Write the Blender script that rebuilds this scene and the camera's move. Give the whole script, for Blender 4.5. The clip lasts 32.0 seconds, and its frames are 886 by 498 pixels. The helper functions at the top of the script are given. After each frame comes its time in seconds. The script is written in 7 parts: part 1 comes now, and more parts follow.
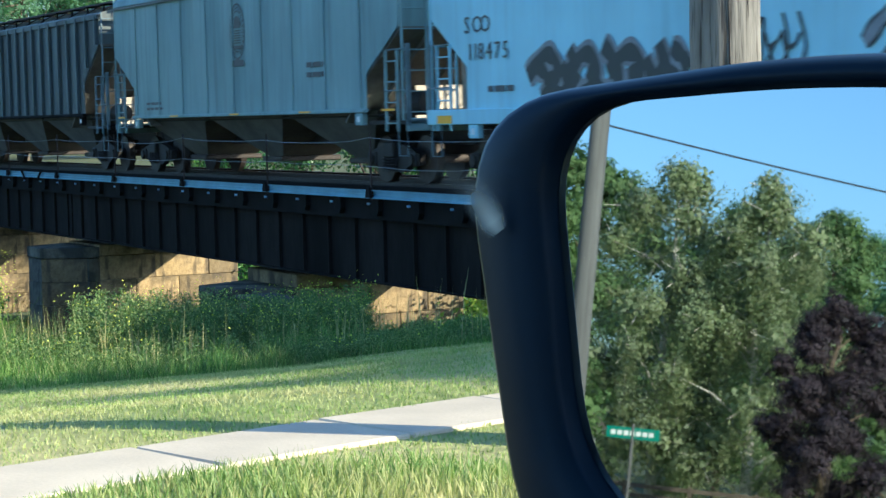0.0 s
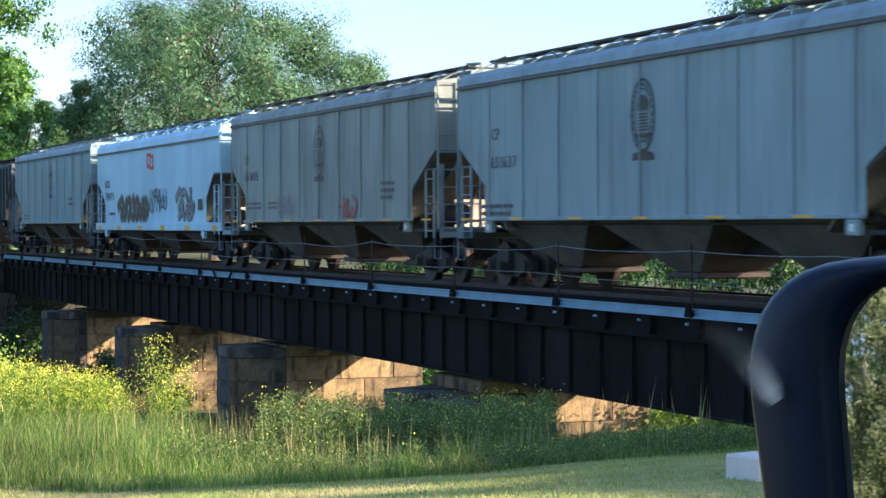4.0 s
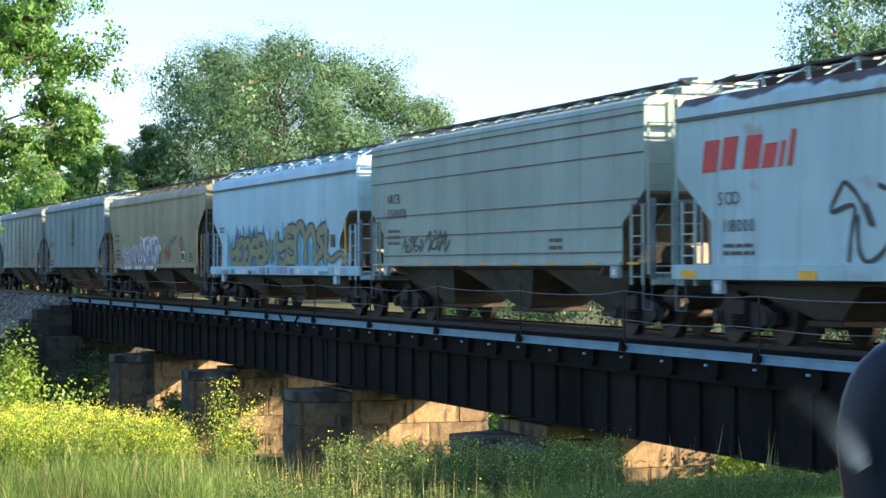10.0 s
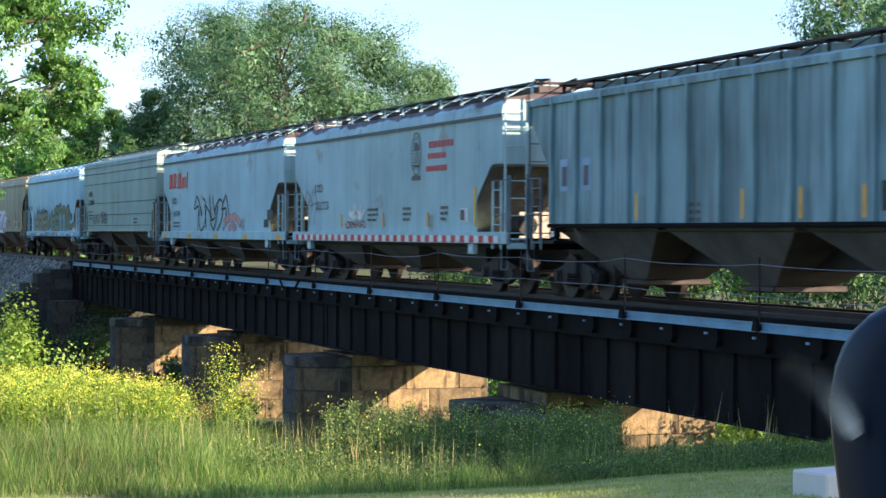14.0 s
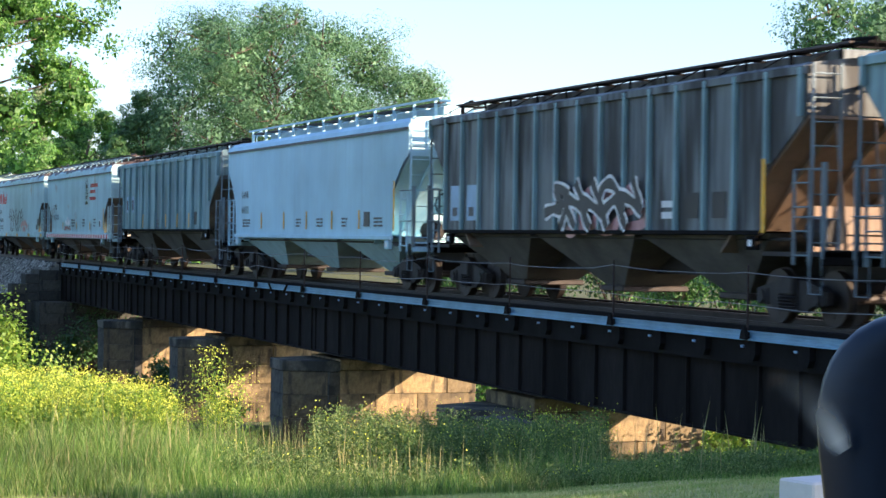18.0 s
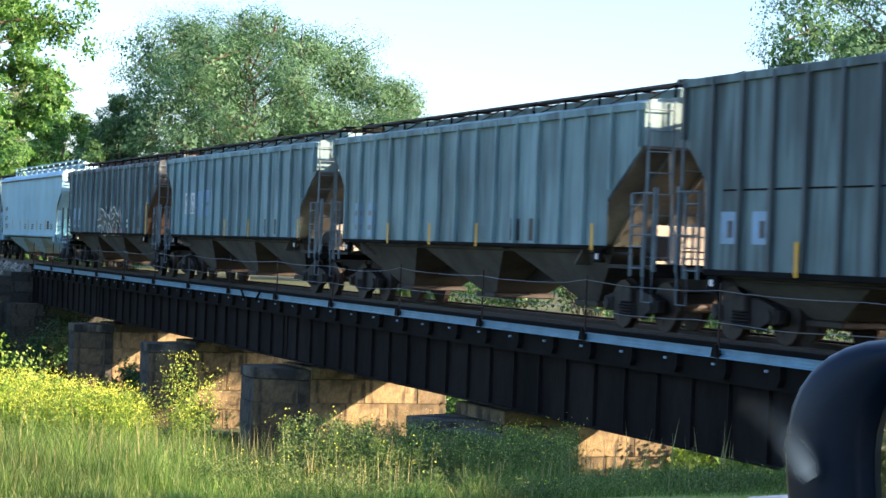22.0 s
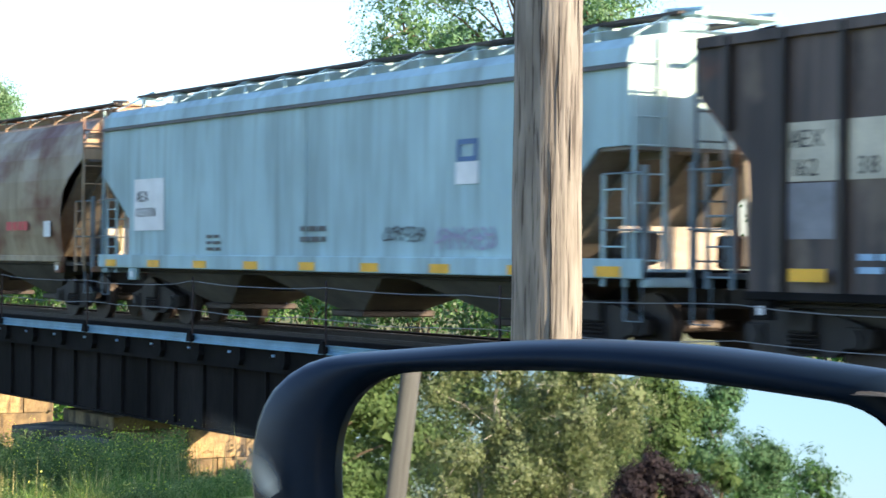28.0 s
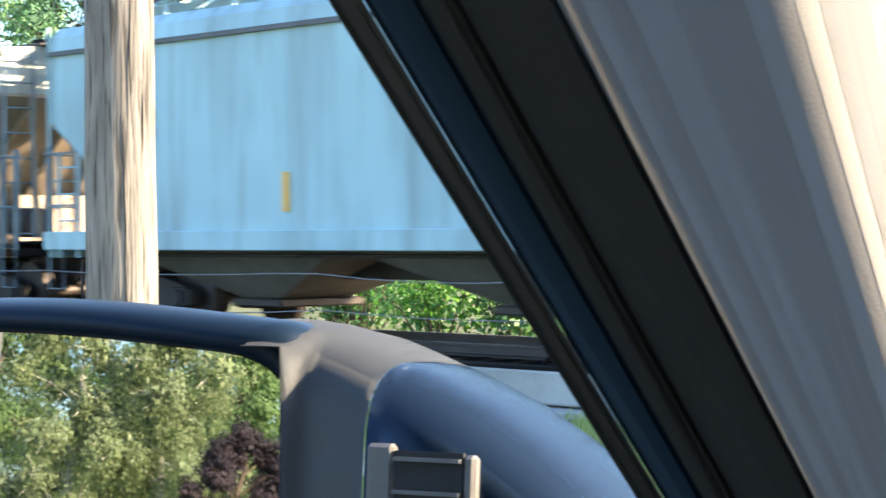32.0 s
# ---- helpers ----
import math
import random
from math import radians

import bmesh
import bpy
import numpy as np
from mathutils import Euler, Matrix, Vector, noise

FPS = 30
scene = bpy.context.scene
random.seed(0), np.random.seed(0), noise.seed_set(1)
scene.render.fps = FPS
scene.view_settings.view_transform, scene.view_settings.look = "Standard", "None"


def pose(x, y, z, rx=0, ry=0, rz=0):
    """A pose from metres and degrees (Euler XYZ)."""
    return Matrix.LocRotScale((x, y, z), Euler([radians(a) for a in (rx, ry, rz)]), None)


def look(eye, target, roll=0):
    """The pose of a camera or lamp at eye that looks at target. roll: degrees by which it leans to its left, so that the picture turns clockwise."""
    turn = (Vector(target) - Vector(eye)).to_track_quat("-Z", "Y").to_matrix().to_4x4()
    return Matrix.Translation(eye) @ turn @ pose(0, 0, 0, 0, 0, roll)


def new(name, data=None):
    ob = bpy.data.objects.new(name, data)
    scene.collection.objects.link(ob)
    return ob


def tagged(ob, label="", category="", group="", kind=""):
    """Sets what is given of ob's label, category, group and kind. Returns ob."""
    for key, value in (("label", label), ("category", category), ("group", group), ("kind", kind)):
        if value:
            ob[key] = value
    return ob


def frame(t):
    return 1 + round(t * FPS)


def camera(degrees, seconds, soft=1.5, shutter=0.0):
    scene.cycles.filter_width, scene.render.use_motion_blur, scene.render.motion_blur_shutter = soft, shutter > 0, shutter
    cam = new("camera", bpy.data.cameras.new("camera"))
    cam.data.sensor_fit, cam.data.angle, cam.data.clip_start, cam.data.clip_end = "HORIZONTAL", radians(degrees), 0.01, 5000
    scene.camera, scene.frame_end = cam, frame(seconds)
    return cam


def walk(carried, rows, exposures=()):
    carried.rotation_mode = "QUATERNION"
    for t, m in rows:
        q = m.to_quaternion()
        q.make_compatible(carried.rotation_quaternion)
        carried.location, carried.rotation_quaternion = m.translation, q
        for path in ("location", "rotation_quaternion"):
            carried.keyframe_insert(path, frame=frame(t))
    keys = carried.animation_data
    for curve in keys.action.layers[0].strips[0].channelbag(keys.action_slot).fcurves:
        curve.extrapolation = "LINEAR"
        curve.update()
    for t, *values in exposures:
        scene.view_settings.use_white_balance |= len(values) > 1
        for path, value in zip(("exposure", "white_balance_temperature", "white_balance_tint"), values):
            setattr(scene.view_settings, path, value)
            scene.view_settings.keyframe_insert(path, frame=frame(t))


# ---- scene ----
# ================= camera =================
CLIP = 32.0
cam = camera(24.5, CLIP, soft=1.5, shutter=0.35)


def aim(yaw, pitch, roll, x, y, z):
    """Pose of the camera: yaw in degrees to the right of the track's far direction (-x)."""
    a, b = radians(yaw), radians(pitch)
    d = Vector((-math.cos(a) * math.cos(b), math.sin(a) * math.cos(b), math.sin(b)))
    eye = Vector((x, y, z))
    return look(eye, eye + d, roll)


walk(cam, [
    (0, aim(26.636, -3.784, -1.381, 0.019, 0.037, 1.298)),
    (0.5, aim(25.945, -3.524, -1.836, 0.017, 0.035, 1.298)),
    (1, aim(24.112, -2.270, -1.422, 0.010, 0.023, 1.304)),
    (1.5, aim(22.311, -0.949, -0.615, 0.005, 0.012, 1.315)),
    (2, aim(20.923, -0.516, -0.561, 0.002, 0.006, 1.320)),
    (2.5, aim(20.801, -0.445, -0.723, 0.002, 0.005, 1.319)),
    (3, aim(21.072, -0.357, -0.683, 0.003, 0.007, 1.318)),
    (3.5, aim(21.515, -0.600, -0.408, 0.003, 0.007, 1.320)),
    (5.5, aim(20.963, -1.127, 0.460, 0.002, 0.004, 1.321)),
    (6, aim(21.539, -1.328, 0.612, 0.002, 0.004, 1.323)),
    (6.5, aim(21.313, -2.060, 0.170, 0.002, 0.004, 1.320)),
    (7, aim(21.413, -2.194, -0.266, 0.002, 0.004, 1.323)),
    (7.5, aim(20.783, -0.782, 0.077, 0.002, 0.005, 1.325)),
    (8, aim(20.202, 0.102, 0.014, 0.000, 0.001, 1.327)),
    (8.5, aim(19.778, 0.572, 0.076, -0.001, -0.002, 1.330)),
    (9, aim(19.500, 0.732, 0.008, -0.000, -0.001, 1.330)),
    (9.5, aim(19.505, 0.585, -0.094, -0.000, -0.001, 1.329)),
    (10, aim(19.651, 0.520, -0.085, -0.000, -0.000, 1.328)),
    (10.5, aim(19.729, 0.460, -0.132, -0.000, -0.000, 1.328)),
    (11, aim(19.843, 0.411, -0.222, 0.000, 0.000, 1.327)),
    (11.5, aim(19.841, 0.222, -0.010, 0.000, 0.001, 1.327)),
    (12, aim(19.806, -0.115, 0.027, 0.000, 0.001, 1.329)),
    (12.5, aim(19.540, -0.479, 0.021, 0.000, 0.001, 1.329)),
    (13, aim(19.486, -0.474, 0.116, 0.001, 0.001, 1.328)),
    (13.5, aim(19.590, -0.455, 0.189, 0.001, 0.002, 1.328)),
    (15.5, aim(19.616, -0.377, 0.450, 0.001, 0.002, 1.328)),
    (16, aim(19.719, -0.441, 0.508, 0.001, 0.002, 1.328)),
    (16.5, aim(19.833, -0.448, 0.642, 0.001, 0.002, 1.328)),
    (17, aim(20.036, -0.387, 0.832, 0.001, 0.002, 1.329)),
    (17.5, aim(20.039, -0.311, 0.880, 0.001, 0.002, 1.329)),
    (18, aim(19.933, -0.288, 0.841, 0.001, 0.002, 1.330)),
    (18.5, aim(19.842, -0.329, 0.849, 0.001, 0.001, 1.330)),
    (19, aim(19.916, -0.381, 0.778, 0.000, 0.001, 1.330)),
    (19.5, aim(19.908, -0.384, 0.734, 0.001, 0.001, 1.330)),
    (20, aim(20.318, -0.106, 0.691, 0.001, 0.002, 1.330)),
    (20.5, aim(20.352, 0.172, 1.305, 0.001, 0.002, 1.331)),
    (21, aim(20.269, 0.339, 1.951, 0.001, 0.002, 1.331)),
    (21.5, aim(20.504, 0.250, 2.194, 0.001, 0.002, 1.332)),
    (22, aim(20.662, 0.043, 2.185, 0.001, 0.002, 1.333)),
    (22.5, aim(20.695, 0.045, 2.208, 0.001, 0.002, 1.334)),
    (23, aim(20.494, 0.271, 2.142, 0.001, 0.002, 1.334)),
    (23.5, aim(19.867, 0.608, 1.876, -0.000, -0.000, 1.335)),
    (24, aim(19.517, 0.689, 2.277, -0.001, -0.002, 1.336)),
    (24.5, aim(20.395, 0.581, 2.428, -0.001, -0.004, 1.336)),
    (25, aim(22.800, 0.506, 1.605, 0.005, 0.009, 1.337)),
    (25.5, aim(25.438, 0.526, 0.430, 0.011, 0.023, 1.338)),
    (27.5, aim(30.321, 0.176, 0.819, 0.027, 0.045, 1.342)),
    (28, aim(31.618, 0.285, 0.579, 0.031, 0.050, 1.343)),
    (28.5, aim(32.700, 0.534, 0.742, 0.035, 0.054, 1.343)),
    (29, aim(34.078, 0.822, 0.383, 0.039, 0.058, 1.342)),
    (29.5, aim(35.100, 0.807, 0.228, 0.043, 0.073, 1.336)),
    (30, aim(36.207, 0.720, 0.418, 0.045, 0.077, 1.336)),
    (30.5, aim(37.308, 0.704, 0.264, 0.046, 0.076, 1.334)),
    (31, aim(38.891, 0.148, 0.111, 0.057, 0.078, 1.328)),
    (31.5, aim(41.048, -0.288, -0.132, 0.064, 0.086, 1.332)),
    (32, aim(43.135, -0.495, -0.422, 0.063, 0.105, 1.337)),
], exposures=[(0, 1.42, 4950, 1), (0.8, 1.32, 4950, 4), (2, 1.47, 5700, 20), (3, 1.5, 5700, 20), (6, 1.5, 5400, 18), (7, 1.46, 5250, 15), (7.6, 1.5, 5800, 16), (9, 1.62, 6100, 18), (13, 1.5, 5850, 18), (17, 1.55, 5850, 19), (20, 1.63, 5950, 19), (22.5, 1.7, 5950, 18), (25, 1.72, 5650, 17), (28, 2.0, 6150, 15), (29, 2.38, 6400, 13), (30.5, 2.78, 6500, 13), (31.5, 2.8, 6900, 14), (32, 2.62, 6100, 13)])

# ================= world, sun =================
SUN_EL, SUN_AZ = radians(23.0), radians(42.0)   # azimuth from +x towards +y
world = bpy.data.worlds.new("sky_world")
scene.world = world
world.use_nodes = True
nt = world.node_tree
sky = nt.nodes.new("ShaderNodeTexSky")
sky.sky_type = "NISHITA"
sky.sun_disc = False
sky.sun_elevation = SUN_EL
sky.sun_rotation = radians(90) - SUN_AZ
sky.air_density, sky.dust_density, sky.ozone_density = 1.0, 1.2, 3.0
back = nt.nodes["Background"]
nt.links.new(sky.outputs[0], back.inputs[0])
back.inputs[1].default_value = 0.108
sun_data = bpy.data.lights.new("sun", "SUN")
sun_data.energy, sun_data.angle, sun_data.color = 4.9, radians(0.53), (1.0, 0.76, 0.47)
sun = new("sun", sun_data)
sun.matrix_world = look((40, 20, 30), Vector((40, 20, 30)) - Vector((math.cos(SUN_EL) * math.cos(SUN_AZ), math.cos(SUN_EL) * math.sin(SUN_AZ), math.sin(SUN_EL))))

rnd = random.Random(7)

# ================= materials =================


def nodes_of(name):
    m = bpy.data.materials.new(name)
    m.use_nodes = True
    t = m.node_tree
    return m, t, t.nodes["Principled BSDF"]


def link(t, a, b):
    t.links.new(a, b)


def noise_node(t, scale, detail=4, stretch=(1, 1, 1), coord="Object"):
    c = t.nodes.new("ShaderNodeTexCoord")
    mp = t.nodes.new("ShaderNodeMapping")
    mp.inputs["Scale"].default_value = stretch
    n = t.nodes.new("ShaderNodeTexNoise")
    n.inputs["Scale"].default_value, n.inputs["Detail"].default_value = scale, detail
    link(t, c.outputs[coord], mp.inputs[0])
    link(t, mp.outputs[0], n.inputs["Vector"])
    return n


def ramp(t, src, stops):
    r = t.nodes.new("ShaderNodeValToRGB")
    e = r.color_ramp.elements
    while len(e) < len(stops):
        e.new(0.5)
    for k, (p, c) in zip(e, stops):
        k.position, k.color = p, (*c, 1) if len(c) == 3 else c
    link(t, src, r.inputs[0])
    return r


def mix(t, fac, a, b, mode="MIX"):
    n = t.nodes.new("ShaderNodeMix")
    n.data_type, n.blend_type = "RGBA", mode
    for v, i in ((fac, 0), (a, 6), (b, 7)):
        if hasattr(v, "links"):
            link(t, v, n.inputs[i])
        else:
            n.inputs[i].default_value = v if i == 0 else (*v, 1)
    return n.outputs[2]


def bump(t, bsdf, height, strength=0.3, dist=0.02):
    b = t.nodes.new("ShaderNodeBump")
    b.inputs["Strength"].default_value, b.inputs["Distance"].default_value = strength, dist
    link(t, height, b.inputs["Height"])
    link(t, b.outputs[0], bsdf.inputs["Normal"])


def scaled(c, k):
    return tuple(min(1.0, v * k) for v in c)


def plain(name, c, rough=0.6, metal=0.0, big=0.6, fine=25, amount=0.25, bumpy=0.15, stretch=(1, 1, 1), obrand=0.0):
    """A surface with stains at one scale and grain at another."""
    m, t, b = nodes_of(name)
    n1, n2 = noise_node(t, big, 5, stretch), noise_node(t, fine, 3, stretch)
    col = ramp(t, n1.outputs[0], [(0.3, scaled(c, 1 - amount)), (0.7, scaled(c, 1 + amount))]).outputs[0]
    g = ramp(t, n2.outputs[0], [(0.25, (1 - amount * 0.6,) * 3), (0.75, (1, 1, 1))]).outputs[0]
    col = mix(t, 1.0, col, g, "MULTIPLY")
    if obrand:
        oi = t.nodes.new("ShaderNodeObjectInfo")
        v = ramp(t, oi.outputs["Random"], [(0, (1 - obrand,) * 3), (1, (1 + obrand * 0.5,) * 3)]).outputs[0]
        col = mix(t, 1.0, col, v, "MULTIPLY")
    link(t, col, b.inputs["Base Color"])
    b.inputs["Roughness"].default_value, b.inputs["Metallic"].default_value = rough, metal
    if bumpy:
        bump(t, b, n2.outputs[0], bumpy, 0.01)
    return m


def car_paint(name, c, dirt=(0.10, 0.075, 0.05), grime=0.35, rust=0.0, rough=0.5, worn=None, other=None, roof=None):
    """Weathered rail car paint: faded patches, streaks running down, rust."""
    m, t, b = nodes_of(name)
    n1 = noise_node(t, 0.45, 5)
    n2 = noise_node(t, 2.2, 6, (1, 1, 0.12))
    n3 = noise_node(t, 14, 3)
    n4 = noise_node(t, 0.9, 7, (0.55, 1, 1))
    col = ramp(t, n1.outputs[0], [(0.3, scaled(c, 0.86 if grime < 0.5 else 0.66)), (0.68, scaled(c, 1.1 if grime < 0.5 else 1.2))]).outputs[0]
    f = ramp(t, n2.outputs[0], [(0.44, (0, 0, 0)), (0.57 if grime > 0.5 else 0.66 if grime > 0.3 else 0.85, (grime,) * 3)]).outputs[0]
    col = mix(t, f, col, dirt)
    n5 = noise_node(t, 5.5, 5, (1, 1, 0.05))
    f5 = ramp(t, n5.outputs[0], [(0.50, (0, 0, 0)), (0.72, (min(0.6, grime),) * 3)]).outputs[0]
    col = mix(t, f5, col, scaled(dirt, 0.8))
    if rust:
        r = ramp(t, n4.outputs[0], [(0.66 - 0.25 * rust, (0, 0, 0)), (0.74 - 0.15 * rust, (min(1, 0.45 + rust * 0.6),) * 3)]).outputs[0]
        col = mix(t, r, col, (0.16, 0.055, 0.028))
    if worn:   # older paint showing where the top coat has flaked
        n6 = noise_node(t, 1.15, 9, (1, 1, 0.7))
        col = mix(t, ramp(t, n6.outputs[0], [(0.56, (0, 0, 0)), (0.66, (0.6, 0.6, 0.6))]).outputs[0], col, worn)
    if roof:   # rust eating down from the roof edge, orange spots below it
        tc, sp = t.nodes.new("ShaderNodeTexCoord"), t.nodes.new("ShaderNodeSeparateXYZ")
        link(t, tc.outputs["Object"], sp.inputs[0])
        n7, n8 = noise_node(t, 0.9, 4, (1, 0.2, 0.2)), noise_node(t, 0.75, 6, (1, 1, 1.3))
        add = t.nodes.new("ShaderNodeMath")
        add.operation = "MULTIPLY_ADD"
        link(t, n7.outputs[0], add.inputs[0])
        add.inputs[1].default_value = 0.55
        link(t, sp.outputs["Z"], add.inputs[2])
        over = t.nodes.new("ShaderNodeMapRange")
        over.inputs["From Min"].default_value, over.inputs["From Max"].default_value = roof, roof + 0.05
        link(t, add.outputs[0], over.inputs["Value"])
        spots = ramp(t, n8.outputs[0], [(0.64, (0, 0, 0)), (0.73, (0.6, 0.6, 0.6))]).outputs[0]
        col = mix(t, spots, col, (0.30, 0.17, 0.08))
        col = mix(t, over.outputs[0], col, (0.085, 0.062, 0.062))
    if other:   # every third piece or so keeps another tone
        oi = t.nodes.new("ShaderNodeObjectInfo")
        col = mix(t, ramp(t, oi.outputs["Random"], [(0.50, (0, 0, 0)), (0.72, (0.9, 0.9, 0.9))]).outputs[0], col, other)
    link(t, col, b.inputs["Base Color"])
    b.inputs["Specular IOR Level"].default_value = 0.3
    rr = ramp(t, n2.outputs[0], [(0.4, (rough,) * 3), (0.8, (min(1, rough + 0.35),) * 3)]).outputs[0]
    link(t, rr, b.inputs["Roughness"])
    bump(t, b, n3.outputs[0], 0.05, 0.01)
    return m


def leafy(name, stops, rough=0.55, through_light=0.35, dry=None, vary=0.28):
    """Foliage: hue varies leaf by leaf, light passes through."""
    m, t, b = nodes_of(name)
    gi = t.nodes.new("ShaderNodeNewGeometry")
    c1 = ramp(t, gi.outputs["Random Per Island"], stops).outputs[0]
    n = noise_node(t, 0.7, 3)
    g = ramp(t, n.outputs[0], [(0.3, (1 - vary,) * 3), (0.7, (1.1, 1.1, 1.0))]).outputs[0]
    col = mix(t, 1.0, c1, g, "MULTIPLY")
    if dry:   # dried-out patches
        d1 = noise_node(t, 0.55, 5, (1, 1.6, 1))
        col = mix(t, ramp(t, d1.outputs[0], [(0.46, (0, 0, 0)), (0.66, (0.8, 0.8, 0.8))]).outputs[0], col, dry)
    link(t, col, b.inputs["Base Color"])
    b.inputs["Roughness"].default_value = rough
    tr = t.nodes.new("ShaderNodeBsdfTranslucent")
    tcol = mix(t, 1.0, col, (1.0, 1.2, 0.62), "MULTIPLY")
    link(t, tcol, tr.inputs[0])
    ms = t.nodes.new("ShaderNodeMixShader")
    ms.inputs[0].default_value = through_light
    link(t, b.outputs[0], ms.inputs[1])
    link(t, tr.outputs[0], ms.inputs[2])
    link(t, ms.outputs[0], t.nodes["Material Output"].inputs["Surface"])
    return m


def stone_material(name, c, soot=(0.050, 0.044, 0.038)):
    """Old block stone: tone varies stone by stone, soot in blotches, dark runs below the joints."""
    m, t, b = nodes_of(name)
    n1, n2, n3, n4 = noise_node(t, 1.3, 6), noise_node(t, 14, 5), noise_node(t, 1.1, 9, (1.0, 1.0, 0.8)), noise_node(t, 4.5, 6, (1.0, 1.0, 0.3))
    col = ramp(t, n1.outputs[0], [(0.3, scaled(c, 0.6)), (0.7, scaled(c, 1.25))]).outputs[0]
    oi = t.nodes.new("ShaderNodeObjectInfo")
    v = ramp(t, oi.outputs["Random"], [(0, (0.55, 0.54, 0.52)), (0.5, (0.92, 0.90, 0.88)), (1, (1.2, 1.14, 1.02))]).outputs[0]
    col = mix(t, 1.0, col, v, "MULTIPLY")
    g = ramp(t, n2.outputs[0], [(0.30, (0.78, 0.76, 0.73)), (0.6, (1.04, 1.04, 1.03))]).outputs[0]
    col = mix(t, 1.0, col, g, "MULTIPLY")
    st = ramp(t, n3.outputs[0], [(0.44, (0, 0, 0)), (0.56, (0.85, 0.85, 0.85))]).outputs[0]
    col = mix(t, st, col, soot)
    run = ramp(t, n4.outputs[0], [(0.55, (0, 0, 0)), (0.68, (0.7, 0.7, 0.7))]).outputs[0]
    col = mix(t, run, col, soot)
    link(t, col, b.inputs["Base Color"])
    b.inputs["Roughness"].default_value = 0.92
    b.inputs["Specular IOR Level"].default_value = 0.2
    bump(t, b, n2.outputs[0], 0.8, 0.025)
    return m


M_GIRDER = plain("girder_steel", (0.021, 0.018, 0.016), 0.85, 0.0, 0.5, 9, 0.55, 0.15, (1, 1, 0.3))
M_DARK = plain("dark_steel", (0.013, 0.012, 0.0115), 0.8, 0.0, 1.2, 20, 0.35, 0.1)
# the blue of the reflected sky is put into these two steel colours
M_GALV = plain("sky_tinted_galvanized_steel", (0.26, 0.41, 0.58), 0.45, 0.4, 1.5, 30, 0.15, 0.06)
M_CHANNEL = plain("sky_tinted_channel", (0.18, 0.345, 0.47), 0.5, 0.3, 1.5, 30, 0.18, 0.06)
M_POST = plain("rusted_post_steel", (0.045, 0.028, 0.022), 0.85, 0, 3, 30, 0.3, 0.1)
M_WIRE = plain("wire_rope", (0.30, 0.29, 0.27), 0.5, 0.6, 4, 60, 0.2, 0)
M_RAIL = plain("rail_steel", (0.05, 0.038, 0.03), 0.6, 0.3, 3, 40, 0.3, 0.1)
M_TIE = plain("creosoted_wood", (0.014, 0.012, 0.011), 0.85, 0, 2, 30, 0.4, 0.4, (0.4, 1, 1), 0.3)
M_BALLAST = plain("ballast_stone", (0.20, 0.19, 0.155), 0.9, 0, 1.5, 14, 0.35, 0.9)
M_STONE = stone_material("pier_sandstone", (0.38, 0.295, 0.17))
# nose stone: dark stone, made darker still for its shaded front
M_NOSE = stone_material("shaded_nose_stone", (0.155, 0.145, 0.12), (0.03, 0.032, 0.030))
# darker copy of the sandstone, with the slanted face's shade in its colour
M_SHADED_STONE = stone_material("shaded_sandstone", (0.21, 0.165, 0.10))
M_LIME = stone_material("abutment_limestone", (0.10, 0.10, 0.085), (0.02, 0.021, 0.019))
for m_ in (M_GIRDER, M_DARK, M_TIE):
    m_.node_tree.nodes["Principled BSDF"].inputs["Specular IOR Level"].default_value = 0.06
M_STONE_CAP = plain("dark_cap_stone", (0.06, 0.052, 0.045), 0.85, 0, 1.4, 14, 0.35, 0.6, (1, 1, 1), 0.25)
M_MORTAR = plain("mortar_core", (0.18, 0.15, 0.11), 0.95, 0, 2, 20, 0.3, 0.4)
M_CONC = plain("concrete_walk", (0.56, 0.48, 0.35), 0.85, 0, 1.3, 40, 0.14, 0.25, (1, 1, 1), 0.1)


def gravel_material():
    m, t, b = nodes_of("loose_gravel")
    gi = t.nodes.new("ShaderNodeNewGeometry")
    c = ramp(t, gi.outputs["Random Per Island"], [(0, (0.07, 0.068, 0.055)), (0.5, (0.27, 0.255, 0.21)), (1, (0.62, 0.58, 0.48))]).outputs[0]
    n = noise_node(t, 12, 3)
    g = ramp(t, n.outputs[0], [(0.3, (0.7, 0.7, 0.7)), (0.7, (1, 1, 1))]).outputs[0]
    link(t, mix(t, 1.0, c, g, "MULTIPLY"), b.inputs["Base Color"])
    b.inputs["Roughness"].default_value = 0.9
    return m


M_GRAVEL = gravel_material()
M_GREY_CONC = plain("grey_cast_concrete", (0.40, 0.385, 0.34), 0.85, 0, 1.5, 35, 0.2, 0.25)
M_WHITE_CONC = plain("whitewashed_concrete", (0.66, 0.63, 0.56), 0.8, 0, 2, 35, 0.1, 0.2)
M_ASPHALT = plain("asphalt", (0.055, 0.054, 0.052), 0.85, 0, 0.8, 60, 0.25, 0.5)


